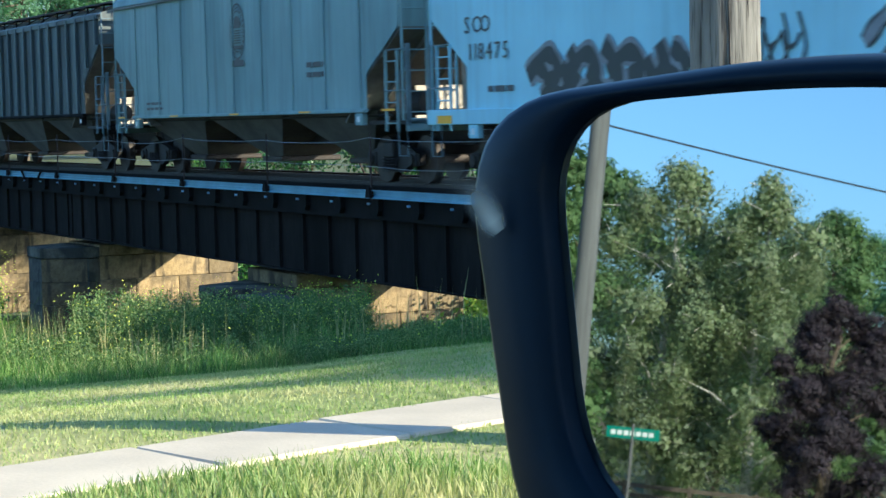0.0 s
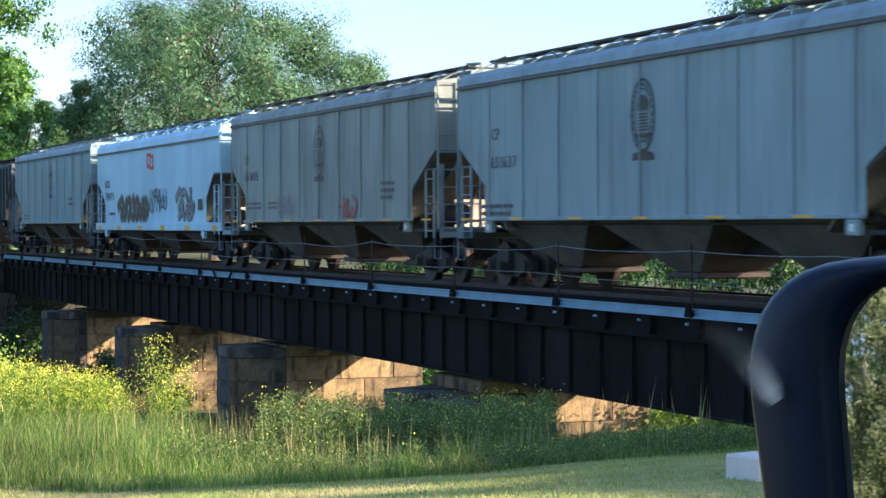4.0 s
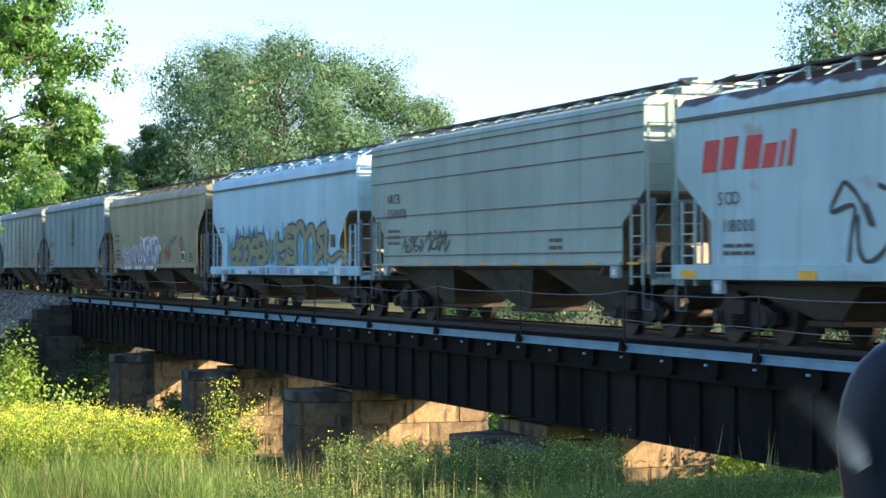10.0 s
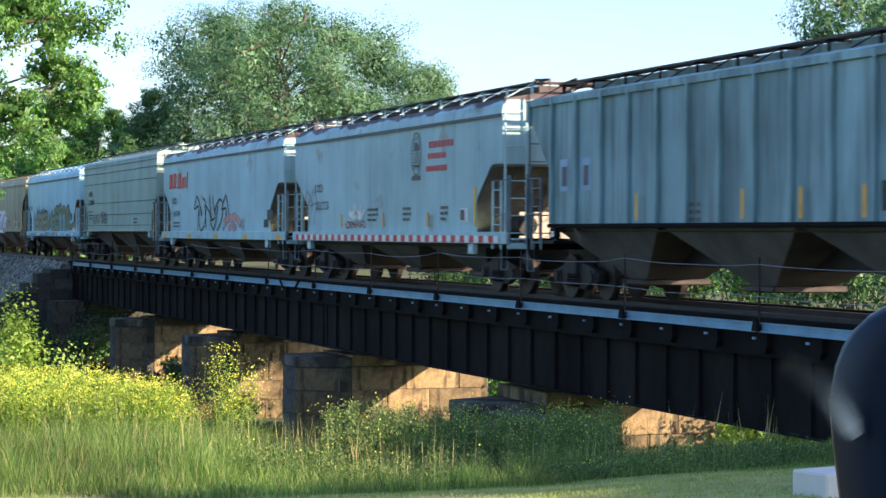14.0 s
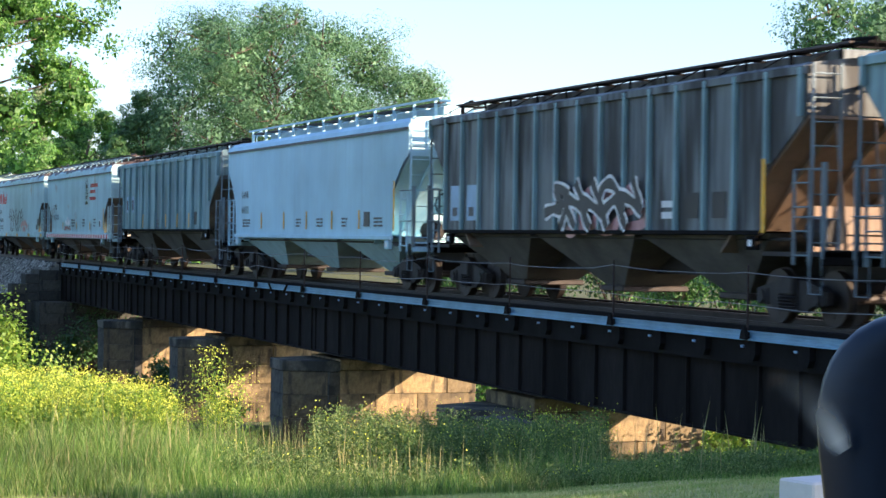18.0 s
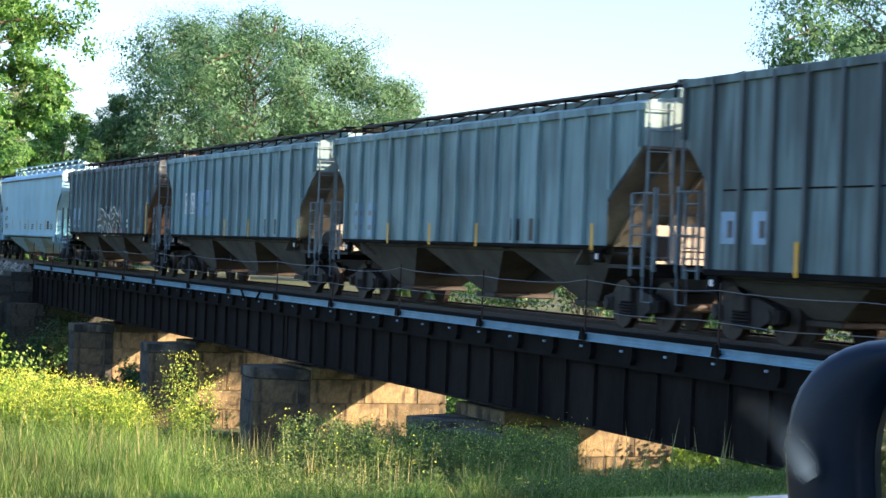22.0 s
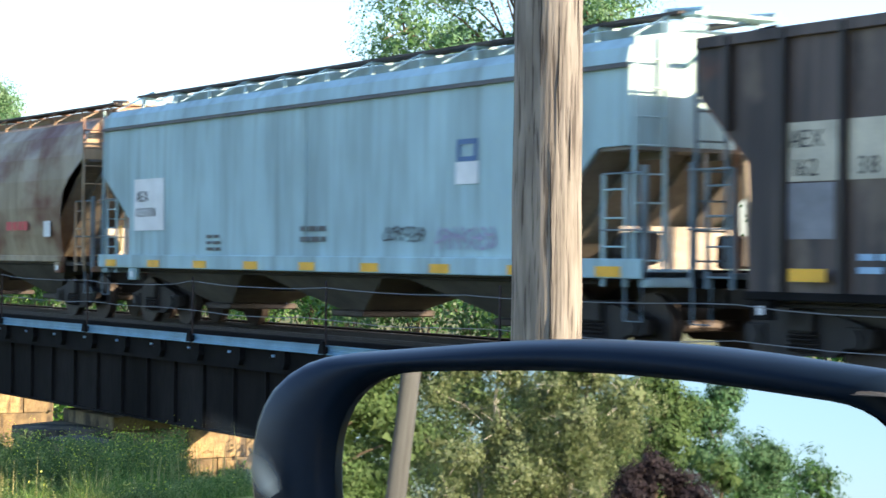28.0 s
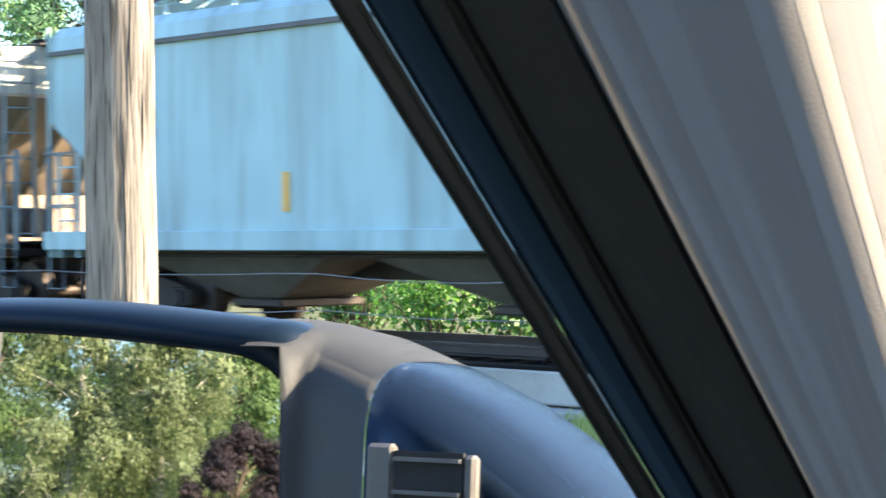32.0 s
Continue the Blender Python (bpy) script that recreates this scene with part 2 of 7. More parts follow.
def ground_material():
    m, t, b = nodes_of("grassy_earth")
    n1, n2, n3 = noise_node(t, 0.35, 5), noise_node(t, 6, 5), noise_node(t, 40, 3)
    c = ramp(t, n1.outputs[0], [(0.32, (0.24, 0.30, 0.08)), (0.50, (0.36, 0.37, 0.13)), (0.66, (0.50, 0.45, 0.21))]).outputs[0]
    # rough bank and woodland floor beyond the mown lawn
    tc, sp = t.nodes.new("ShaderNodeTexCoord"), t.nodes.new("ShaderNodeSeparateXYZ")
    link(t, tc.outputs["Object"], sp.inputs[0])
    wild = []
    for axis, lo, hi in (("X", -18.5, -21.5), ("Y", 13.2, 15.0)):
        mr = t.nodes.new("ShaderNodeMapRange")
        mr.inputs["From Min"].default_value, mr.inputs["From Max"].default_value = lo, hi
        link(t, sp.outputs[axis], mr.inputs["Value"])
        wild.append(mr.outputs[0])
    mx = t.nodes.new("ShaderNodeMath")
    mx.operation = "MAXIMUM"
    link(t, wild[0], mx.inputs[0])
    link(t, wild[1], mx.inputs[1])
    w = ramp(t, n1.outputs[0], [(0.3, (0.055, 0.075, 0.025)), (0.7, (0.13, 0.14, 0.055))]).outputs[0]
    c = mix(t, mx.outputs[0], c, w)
    g = ramp(t, n2.outputs[0], [(0.3, (0.6, 0.62, 0.55)), (0.7, (1.1, 1.08, 1.0))]).outputs[0]
    col = mix(t, 1.0, c, g, "MULTIPLY")
    link(t, col, b.inputs["Base Color"])
    b.inputs["Roughness"].default_value = 0.95
    bump(t, b, n3.outputs[0], 0.6, 0.03)
    return m


def wood_pole_material():
    m, t, b = nodes_of("weathered_pole_wood")
    n1 = noise_node(t, 3.0, 8, (6, 6, 0.9))
    n2 = noise_node(t, 9, 7, (6, 6, 0.30))
    n3 = noise_node(t, 0.8, 3)
    c = ramp(t, n1.outputs[0], [(0.25, (0.085, 0.079, 0.072)), (0.5, (0.145, 0.14, 0.132)), (0.75, (0.215, 0.21, 0.197))]).outputs[0]
    g = ramp(t, n2.outputs[0], [(0.37, (0.35, 0.33, 0.32)), (0.44, (1, 1, 1))]).outputs[0]
    col = mix(t, 1.0, c, g, "MULTIPLY")
    w = ramp(t, n3.outputs[0], [(0.35, (0.85, 0.85, 0.86)), (0.7, (1.1, 1.08, 1.03))]).outputs[0]
    col = mix(t, 1.0, col, w, "MULTIPLY")
    link(t, col, b.inputs["Base Color"])
    b.inputs["Roughness"].default_value = 0.85
    bump(t, b, n2.outputs[0], 0.7, 0.012)
    return m


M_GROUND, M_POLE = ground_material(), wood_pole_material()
M_GRASS = leafy("grass_blades", [(0, (0.05, 0.13, 0.025)), (0.45, (0.15, 0.28, 0.055)), (0.86, (0.29, 0.41, 0.11)), (1, (0.52, 0.47, 0.26))], 0.6, 0.4, None, 0.6)
M_LAWN = leafy("lawn_blades", [(0, (0.22, 0.32, 0.085)), (0.6, (0.30, 0.385, 0.12)), (1, (0.44, 0.44, 0.19))], 0.6, 0.35, (0.50, 0.45, 0.23))
M_VERGE = leafy("verge_blades", [(0, (0.13, 0.24, 0.05)), (0.55, (0.24, 0.35, 0.10)), (1, (0.48, 0.45, 0.22))], 0.55, 0.4, (0.55, 0.48, 0.24))
M_WEED = leafy("weed_leaves", [(0, (0.085, 0.17, 0.04)), (0.7, (0.18, 0.29, 0.08)), (1, (0.30, 0.39, 0.12))], 0.5, 0.4)
M_WEED_DARK = leafy("bank_weed_leaves", [(0, (0.07, 0.14, 0.038)), (0.6, (0.15, 0.24, 0.075)), (1, (0.32, 0.37, 0.15))], 0.6, 0.35)
M_WEED_LIME = leafy("lime_weed_leaves", [(0, (0.15, 0.27, 0.045)), (0.7, (0.28, 0.42, 0.07)), (1, (0.42, 0.52, 0.10))], 0.5, 0.45)
M_BLOSSOM = leafy("yellow_blossom", [(0, (0.66, 0.70, 0.06)), (1, (0.84, 0.86, 0.16))], 0.6, 0.4)
M_STRAW = leafy("seed_heads", [(0, (0.34, 0.32, 0.14)), (1, (0.50, 0.45, 0.22))], 0.7, 0.3)
M_LEAF = leafy("tree_leaves", [(0, (0.035, 0.10, 0.032)), (0.6, (0.07, 0.165, 0.052)), (1, (0.12, 0.235, 0.08))], 0.45, 0.3)
M_LEAF_BLUE = leafy("willow_leaves", [(0, (0.06, 0.145, 0.075)), (0.6, (0.115, 0.24, 0.125)), (1, (0.19, 0.335, 0.185))], 0.65, 0.35)
M_LEAF_BRIGHT = leafy("maple_leaves", [(0, (0.045, 0.14, 0.035)), (0.5, (0.115, 0.27, 0.06)), (1, (0.24, 0.44, 0.10))], 0.5, 0.45)
M_LEAF_BIRCH = leafy("birch_leaves", [(0, (0.13, 0.18, 0.09)), (0.6, (0.23, 0.28, 0.15)), (1, (0.33, 0.37, 0.22))], 0.5, 0.3)
M_LEAF_OLIVE = leafy("olive_leaves", [(0, (0.075, 0.14, 0.045)), (0.6, (0.12, 0.20, 0.07)), (1, (0.17, 0.25, 0.095))], 0.7, 0.3)
M_LEAF_PURPLE = leafy("purple_leaves", [(0, (0.016, 0.012, 0.020)), (1, (0.042, 0.026, 0.040))], 0.75, 0.12)
M_BARK = plain("tree_bark", (0.12, 0.09, 0.065), 0.9, 0, 3, 25, 0.4, 0.7, (1, 1, 0.3))
M_BIRCH = plain("birch_bark", (0.62, 0.58, 0.52), 0.8, 0, 4, 20, 0.35, 0.4)

# ================= mesh helpers =================


def finish(bm, name):
    me = bpy.data.meshes.new(name)
    bm.to_mesh(me)
    bm.free()
    return me


def part(name, bm, material, parent, label="", at=None):
    """Links a bmesh (or a shared mesh) as one object under a thing."""
    me = finish(bm, name) if isinstance(bm, bmesh.types.BMesh) else bm
    if not me.materials and material:
        me.materials.append(material)
    ob = new(name, me)
    if parent:
        ob.parent = parent
    if at is not None:
        ob.matrix_basis = at if isinstance(at, Matrix) else Matrix.Translation(at)
    if label:
        ob["label"] = label
    return ob


def thing(name, label, category, group="", kind="", at=None):
    ob = tagged(new(name), label, category, group, kind)
    ob.empty_display_size = 0.2
    if at is not None:
        ob.matrix_basis = at if isinstance(at, Matrix) else Matrix.Translation(at)
    return ob


def solid(name, bm, material, label, category, group="", kind="", at=None):
    return tagged(part(name, bm, material, None, "", at), label, category, group, kind)


def box(bm, x0, x1, y0, y1, z0, z1, bevel=0.0):
    v = [bm.verts.new((x, y, z)) for z in (z0, z1) for x, y in ((x0, y0), (x1, y0), (x1, y1), (x0, y1))]
    fs = [bm.faces.new([v[i] for i in f]) for f in ((3, 2, 1, 0), (4, 5, 6, 7), (0, 1, 5, 4), (1, 2, 6, 5), (2, 3, 7, 6), (3, 0, 4, 7))]
    if bevel:
        es = {e for f in fs for e in f.edges}
        bmesh.ops.bevel(bm, geom=list(es), offset=bevel, segments=1, affect="EDGES")
    return bm


def boxm(*a, bevel=0.0):
    return box(bmesh.new(), *a, bevel=bevel)


def prism(bm, pts, axis, a, b):
    """A closed outline drawn out along an axis; pts are in the other two axes, in order."""
    def put(p, c):
        return {"x": (c, p[0], p[1]), "y": (p[0], c, p[1]), "z": (p[0], p[1], c)}[axis]
    lo, hi = [bm.verts.new(put(p, a)) for p in pts], [bm.verts.new(put(p, b)) for p in pts]
    n = len(pts)
    bm.faces.new(lo[::-1])
    bm.faces.new(hi)
    for i in range(n):
        bm.faces.new((lo[i], lo[(i + 1) % n], hi[(i + 1) % n], hi[i]))
    bmesh.ops.recalc_face_normals(bm, faces=bm.faces[:])
    return bm


def rod(bm, p, q, r, n=6, r2=None):
    p, q = Vector(p), Vector(q)
    r2 = r if r2 is None else r2
    d = (q - p).normalized()
    s = d.orthogonal().normalized()
    u = d.cross(s)
    ring = [[bm.verts.new(c + (s * math.cos(k * math.tau / n) + u * math.sin(k * math.tau / n)) * rr) for k in range(n)] for c, rr in ((p, r), (q, r2))]
    for k in range(n):
        bm.faces.new((ring[0][k], ring[0][(k + 1) % n], ring[1][(k + 1) % n], ring[1][k]))
    bm.faces.new(ring[0][::-1])
    bm.faces.new(ring[1])
    return bm


def tube(bm, pts, radii, n=8):
    """A tapered bent tube along points."""
    pts = [Vector(p) for p in pts]
    rings = []
    for i, p in enumerate(pts):
        d = (pts[min(i + 1, len(pts) - 1)] - pts[max(i - 1, 0)]).normalized()
        s = d.cross(Vector((0.31, 0.12, 0.94)) if abs(d.z) < 0.9 else Vector((1, 0, 0))).normalized()
        u = d.cross(s)
        rings.append([bm.verts.new(p + (s * math.cos(k * math.tau / n) + u * math.sin(k * math.tau / n)) * radii[i]) for k in range(n)])
    for a, b in zip(rings, rings[1:]):
        for k in range(n):
            bm.faces.new((a[k], a[(k + 1) % n], b[(k + 1) % n], b[k]))
    bm.faces.new(rings[0][::-1])
    bm.faces.new(rings[-1])
    return bm


def raw_mesh(name, verts, faces_n, idx):
    """A mesh from numpy arrays; all faces have faces_n corners."""
    me = bpy.data.meshes.new(name)
    nf = len(idx) // faces_n
    me.vertices.add(len(verts))
    me.vertices.foreach_set("co", np.asarray(verts, np.float32).ravel())
    me.loops.add(len(idx))
    me.loops.foreach_set("vertex_index", np.asarray(idx, np.int32))
    me.polygons.add(nf)
    me.polygons.foreach_set("loop_start", np.arange(0, len(idx), faces_n, dtype=np.int32))
    me.update(calc_edges=True)
    return me


def leaf_mesh(name, centres, size, gen, droop=0.0, aspect=0.62, face=None, far=False):
    """Many small folded leaves, one at each centre."""
    n = len(centres)
    d = gen.normal(size=(n, 3))
    d[:, 2] -= droop
    d /= np.linalg.norm(d, axis=1)[:, None]
    if face is not None:   # leaves lie square to the direction that they face
        f = face / (np.linalg.norm(face, axis=1)[:, None] + 1e-6)
        d = d - f * (d * f).sum(1)[:, None]
        d /= np.linalg.norm(d, axis=1)[:, None] + 1e-6
        o = f
    else:
        o = gen.normal(size=(n, 3))
    s = np.cross(d, o)
    s /= np.linalg.norm(s, axis=1)[:, None]
    u = np.cross(d, s)
    sz = (size * gen.uniform(0.6, 1.35, n))[:, None]
    c = np.asarray(centres)
    if far:   # far-off leaves are plain triangles
        v = np.empty((n, 3, 3))
        v[:, 0], v[:, 1] = c + s * sz * aspect * 0.5 - d * sz * 0.4, c - s * sz * aspect * 0.5 - d * sz * 0.4
        v[:, 2] = c + d * sz * 0.6
        return raw_mesh(name, v.reshape(-1, 3), 3, np.arange(n * 3))
    v = np.empty((n, 4, 3))
    v[:, 0] = c - d * sz * 0.5
    v[:, 1] = c + s * sz * aspect * 0.5 + u * sz * 0.12
    v[:, 2] = c + d * sz * 0.5
    v[:, 3] = c - s * sz * aspect * 0.5 + u * sz * 0.12
    return raw_mesh(name, v.reshape(-1, 3), 4, np.arange(n * 4))


def blade_mesh(name, base, height, width, gen, lean=0.35):
    """Grass blades: bent tapering strips of two quads and a tip."""
    n = len(base)
    a = gen.uniform(0, math.tau, n)
    side = np.stack([np.cos(a), np.sin(a), np.zeros(n)], 1)
    b = gen.uniform(0, math.tau, n)
    bend = np.stack([np.cos(b), np.sin(b), np.zeros(n)], 1) * (gen.uniform(0.2, 1, n) * lean)[:, None]
    h = (height * gen.uniform(0.55, 1.2, n))[:, None]
    w = (width * gen.uniform(0.7, 1.3, n))[:, None]
    up = np.array([0, 0, 1.0])
    v = np.empty((n, 5, 3))
    v[:, 0], v[:, 1] = base - side * w, base + side * w
    mid = base + up * h * 0.55 + bend * h * 0.35
    v[:, 2], v[:, 3] = mid + side * w * 0.75, mid - side * w * 0.75
    v[:, 4] = base + up * h * 0.97 + bend * h
    k = np.arange(n)[:, None] * 5
    idx = np.concatenate([k + np.array([0, 1, 2]), k + np.array([0, 2, 3]), k + np.array([3, 2, 4])], 1).ravel()
    return raw_mesh(name, v.reshape(-1, 3), 3, idx)


def smooth(a, b, x):
    t = np.clip((x - a) / (b - a), 0, 1)
    return t * t * (3 - 2 * t)


# ================= plan =================
TRACK_Y = 17.75          # centre line of the track; top of rail is z = 0
EDGE_Y = 15.69           # near edge of the bridge deck
BR_L, BR_R = -96.6, -23.8    # ends of the bridge
PANEL, POST0 = 5.1, -74.78


def ground_z(x, y):
    """Height of the ground; works on arrays."""
    x, y = np.asarray(x, float), np.asarray(y, float)
    # from the road down to the walk, across the lawn, to the stream bed
    u = -x - 0.27 * (y - 4.0)
    z = -0.42 * smooth(3.5, 8.6, u) - 0.75 * smooth(10.9, 19.0, u) - 2.6 * smooth(17, 40, u) * (0.42 + 0.58 * smooth(5, 11, y))
    z = z + 0.25 * smooth(18, 30, -x) * smooth(6, -6, y)
    # the bed under the bridge
    z = z - 1.3 * smooth(24, 38, -x) * smooth(10, 15.5, y) * (1 - smooth(20.5, 27, y))
    # the bank at the far end, and the approach near the crossing
    bank = smooth(84, 99, -x)
    z = z * (1 - 0.35 * bank * (1 - smooth(8, 13, y)))
    z = z - 0.35 * smooth(16.5, 21.5, u) * smooth(4.5, 8.0, y)
    near = smooth(-24.5, -22.0, x) * smooth(13.4, 14.7, y) * (1 - smooth(21.5, 26, y))
    z = z * (1 - near) + (-0.75) * near
    far = smooth(22, 30, y) * smooth(20, 40, -x)
    z = z * (1 - far) + (-1.4) * far
    emb = smooth(94.5, 99, -x) * smooth(14.4, 17.0, y) * (1 - smooth(20.5, 23, y))
    z = z * (1 - emb) + (-1.0) * emb
    z = z + 0.05 * np.sin(x * 0.9 + 1) * np.cos(y * 0.7) * smooth(9, 13, -x)
    return z


# ================= ground =================
def sheet(xs, ys):
    X, Y = np.meshgrid(xs, ys)
    v = np.stack([X, Y, ground_z(X, Y)], -1).reshape(-1, 3)
    nx, ny = len(xs), len(ys)
    i = (np.arange(ny - 1)[:, None] * nx + np.arange(nx - 1)).ravel()
    idx = np.stack([i, i + 1, i + nx + 1, i + nx], 1).ravel()
    return raw_mesh("ground", v, 4, idx)


xs = np.concatenate([[-3000, -1500, -700, -350], np.arange(-220, -110, 6.0), np.arange(-110, -30, 1.0), np.arange(-30, 8, 0.4), [9, 12, 20, 40, 90, 200, 600, 3000]])
ys = np.concatenate([[-3000, -1200, -500, -200, -120, -80, -50, -30, -20, -14, -10, -7], np.arange(-5, 30, 0.5), [31, 34, 38, 45, 60, 90, 150, 300, 700, 1500, 3000]])
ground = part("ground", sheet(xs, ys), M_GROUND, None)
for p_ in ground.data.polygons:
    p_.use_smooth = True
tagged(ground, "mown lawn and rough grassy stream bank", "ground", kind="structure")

# asphalt road beside the lawn, up to the level crossing and past it
bm = bmesh.new()
box(bm, -3.2, 4.2, -400, 400, -0.3, 0.03)
tagged(part("road", bm, M_ASPHALT, None), "worn grey asphalt road leading to the crossing", "road", kind="structure")

# concrete walk: one slab after another
walk_way = tagged(new("pavement"), "narrow pale concrete footpath of jointed slabs", "pavement", kind="structure")
slab_dir = Vector((-0.262, 1, 0)).normalized()
slab_ang = math.atan2(slab_dir.y, slab_dir.x)
slab = boxm(-0.60, 0.60, -0.42, 0.42, -0.10, 0.0, bevel=0.012)
slab_me = finish(slab, "slab")
slab_me.materials.append(M_CONC)
for i in range(-12, 9):
    c = Vector((-9.93, 4.0, 0)) + slab_dir * (i * 1.215)
    if c.y > 13.2:
        continue
    z = float(ground_z(c.x, c.y)) + 0.018
    part("slab", slab_me, None, walk_way, "", pose(c.x, c.y, z, rnd.uniform(-0.4, 0.4), rnd.uniform(-0.3, 0.3), math.degrees(slab_ang)))


# ================= track and bridge =================
def masonry(parent, poly, z0, z1, course, length, mat, gen, thick=0.3, proud=0.02, faces={}):
    """A core of mortar faced with separate stones, course by course, round a plan outline (anticlockwise)."""
    core = bmesh.new()
    cx = sum(p[0] for p in poly) / len(poly)
    cy = sum(p[1] for p in poly) / len(poly)
    inner = []
    for x, y in poly:
        d = Vector((cx - x, cy - y))
        d = d * (0.06 / d.length)
        inner.append((x + d.x, y + d.y))
    prism(core, inner, "z", z0, z1 - 0.02)
    part("core", core, M_MORTAR, parent)
    n = max(1, round((z1 - z0) / course))
    h = (z1 - z0) / n
    for k in range(n):
        for i in range(len(poly)):
            a, b = Vector(poly[i]), Vector(poly[(i + 1) % len(poly)])
            L = (b - a).length
            m = max(1, round(L / length + gen.uniform(-0.25, 0.25)))
            cuts = [0.0] + [(j + gen.uniform(-0.16, 0.16) + (0.22 if k % 2 else -0.22) * (m > 1)) / m for j in range(1, m)] + [1.0]
            ang = math.atan2(b.y - a.y, b.x - a.x)
            face_mat = faces.get(i, mat)
            for c0, c1 in zip(cuts, cuts[1:]):
                l = (c1 - c0) * L - 0.010
                if l < 0.1:
                    continue
                o = gen.uniform(0, proud)
                bm = boxm(-l / 2, l / 2, -o, thick, 0.005, h - 0.005, bevel=0.012)
                mid = a + (b - a) * ((c0 + c1) / 2)
                part("stone", bm, face_mat, parent, "", pose(mid.x, mid.y, z0 + k * h, 0, 0, math.degrees(ang)))


# trailing face, top of the body, top of the nose
PIERS = [(-39.4, -1.98, -2.25), (-53.15, -2.0, -2.05), (-66.3, -2.04, -2.14), (-79.7, -2.06, -2.12)]


def build_piers():
    gen = random.Random(3)
    for xr, top, low in PIERS:
        p = thing("bridge_pier", "weathered sandstone block pier with an angled nose", "bridge pier", "piers of the railway bridge")
        xl = xr - 2.75
        body = [(xr, 16.35), (xr, 20.3), (xl, 20.3), (xl, 16.35)]
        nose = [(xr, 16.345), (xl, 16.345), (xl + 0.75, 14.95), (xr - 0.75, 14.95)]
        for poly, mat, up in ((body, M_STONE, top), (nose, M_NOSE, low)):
            masonry(p, poly, -4.9, up - 0.30, 0.62, 1.5, mat, gen, faces={3: M_SHADED_STONE} if mat is M_NOSE else {})
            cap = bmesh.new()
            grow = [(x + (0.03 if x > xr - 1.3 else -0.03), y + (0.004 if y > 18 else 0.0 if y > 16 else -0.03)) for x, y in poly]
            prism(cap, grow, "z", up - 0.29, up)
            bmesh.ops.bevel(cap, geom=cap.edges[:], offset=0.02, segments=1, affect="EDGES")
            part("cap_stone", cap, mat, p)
        for y in (17.0, 19.3):
            part("bearing", boxm(xr - 1.9, xr - 0.85, y - 0.28, y + 0.28, top + 0.002, -1.823, bevel=0.02), M_DARK, p, "rusty steel bearing block")


def build_abutments():
    gen = random.Random(5)
    a = thing("bridge_abutment", "stepped dark limestone abutment below the ballast slope", "bridge abutment", "abutments of the railway bridge")
    masonry(a, [(-94.6, 14.6), (-94.6, 20.9), (-99.5, 20.9), (-99.5, 14.6)], -4.9, -1.86, 0.5, 1.2, M_LIME, gen)
    masonry(a, [(-96.7, 14.9), (-96.7, 20.6), (-99.5, 20.6), (-99.5, 14.9)], -1.86, -0.42, 0.48, 1.2, M_LIME, gen)
    for i in range(4):
        masonry(a, [(-99.5 - i * 3.6, 14.2 - i * 0.6), (-99.5 - i * 3.6, 15.2 - i * 0.6), (-103.1 - i * 3.6, 15.2 - i * 0.6), (-103.1 - i * 3.6, 14.2 - i * 0.6)], -4.6, -1.55 - 0.32 * i, 0.5, 1.25, M_LIME, gen)
    for i in range(4):   # stepped wing in front of the ballast
        y1 = 14.88 - i * 0.62
        masonry(a, [(-96.74, y1 - 0.6), (-96.74, y1), (-98.3, y1), (-98.3, y1 - 0.6)], -4.6, -0.62 - 0.46 * i, 0.46, 1.0, M_LIME, gen)
    b = thing("bridge_abutment", "sandstone block abutment where the bridge meets the road side bank", "bridge abutment", "abutments of the railway bridge")
    masonry(b, [(-23.0, 15.0), (-23.0, 20.5), (-25.4, 20.5), (-25.4, 15.0)], -4.6, -1.86, 0.5, 1.2, M_STONE, gen)
    masonry(b, [(-22.9, 15.1), (-22.9, 20.4), (-23.7, 20.4), (-23.7, 15.1)], -1.85, -0.42, 0.48, 1.2, M_STONE, gen)


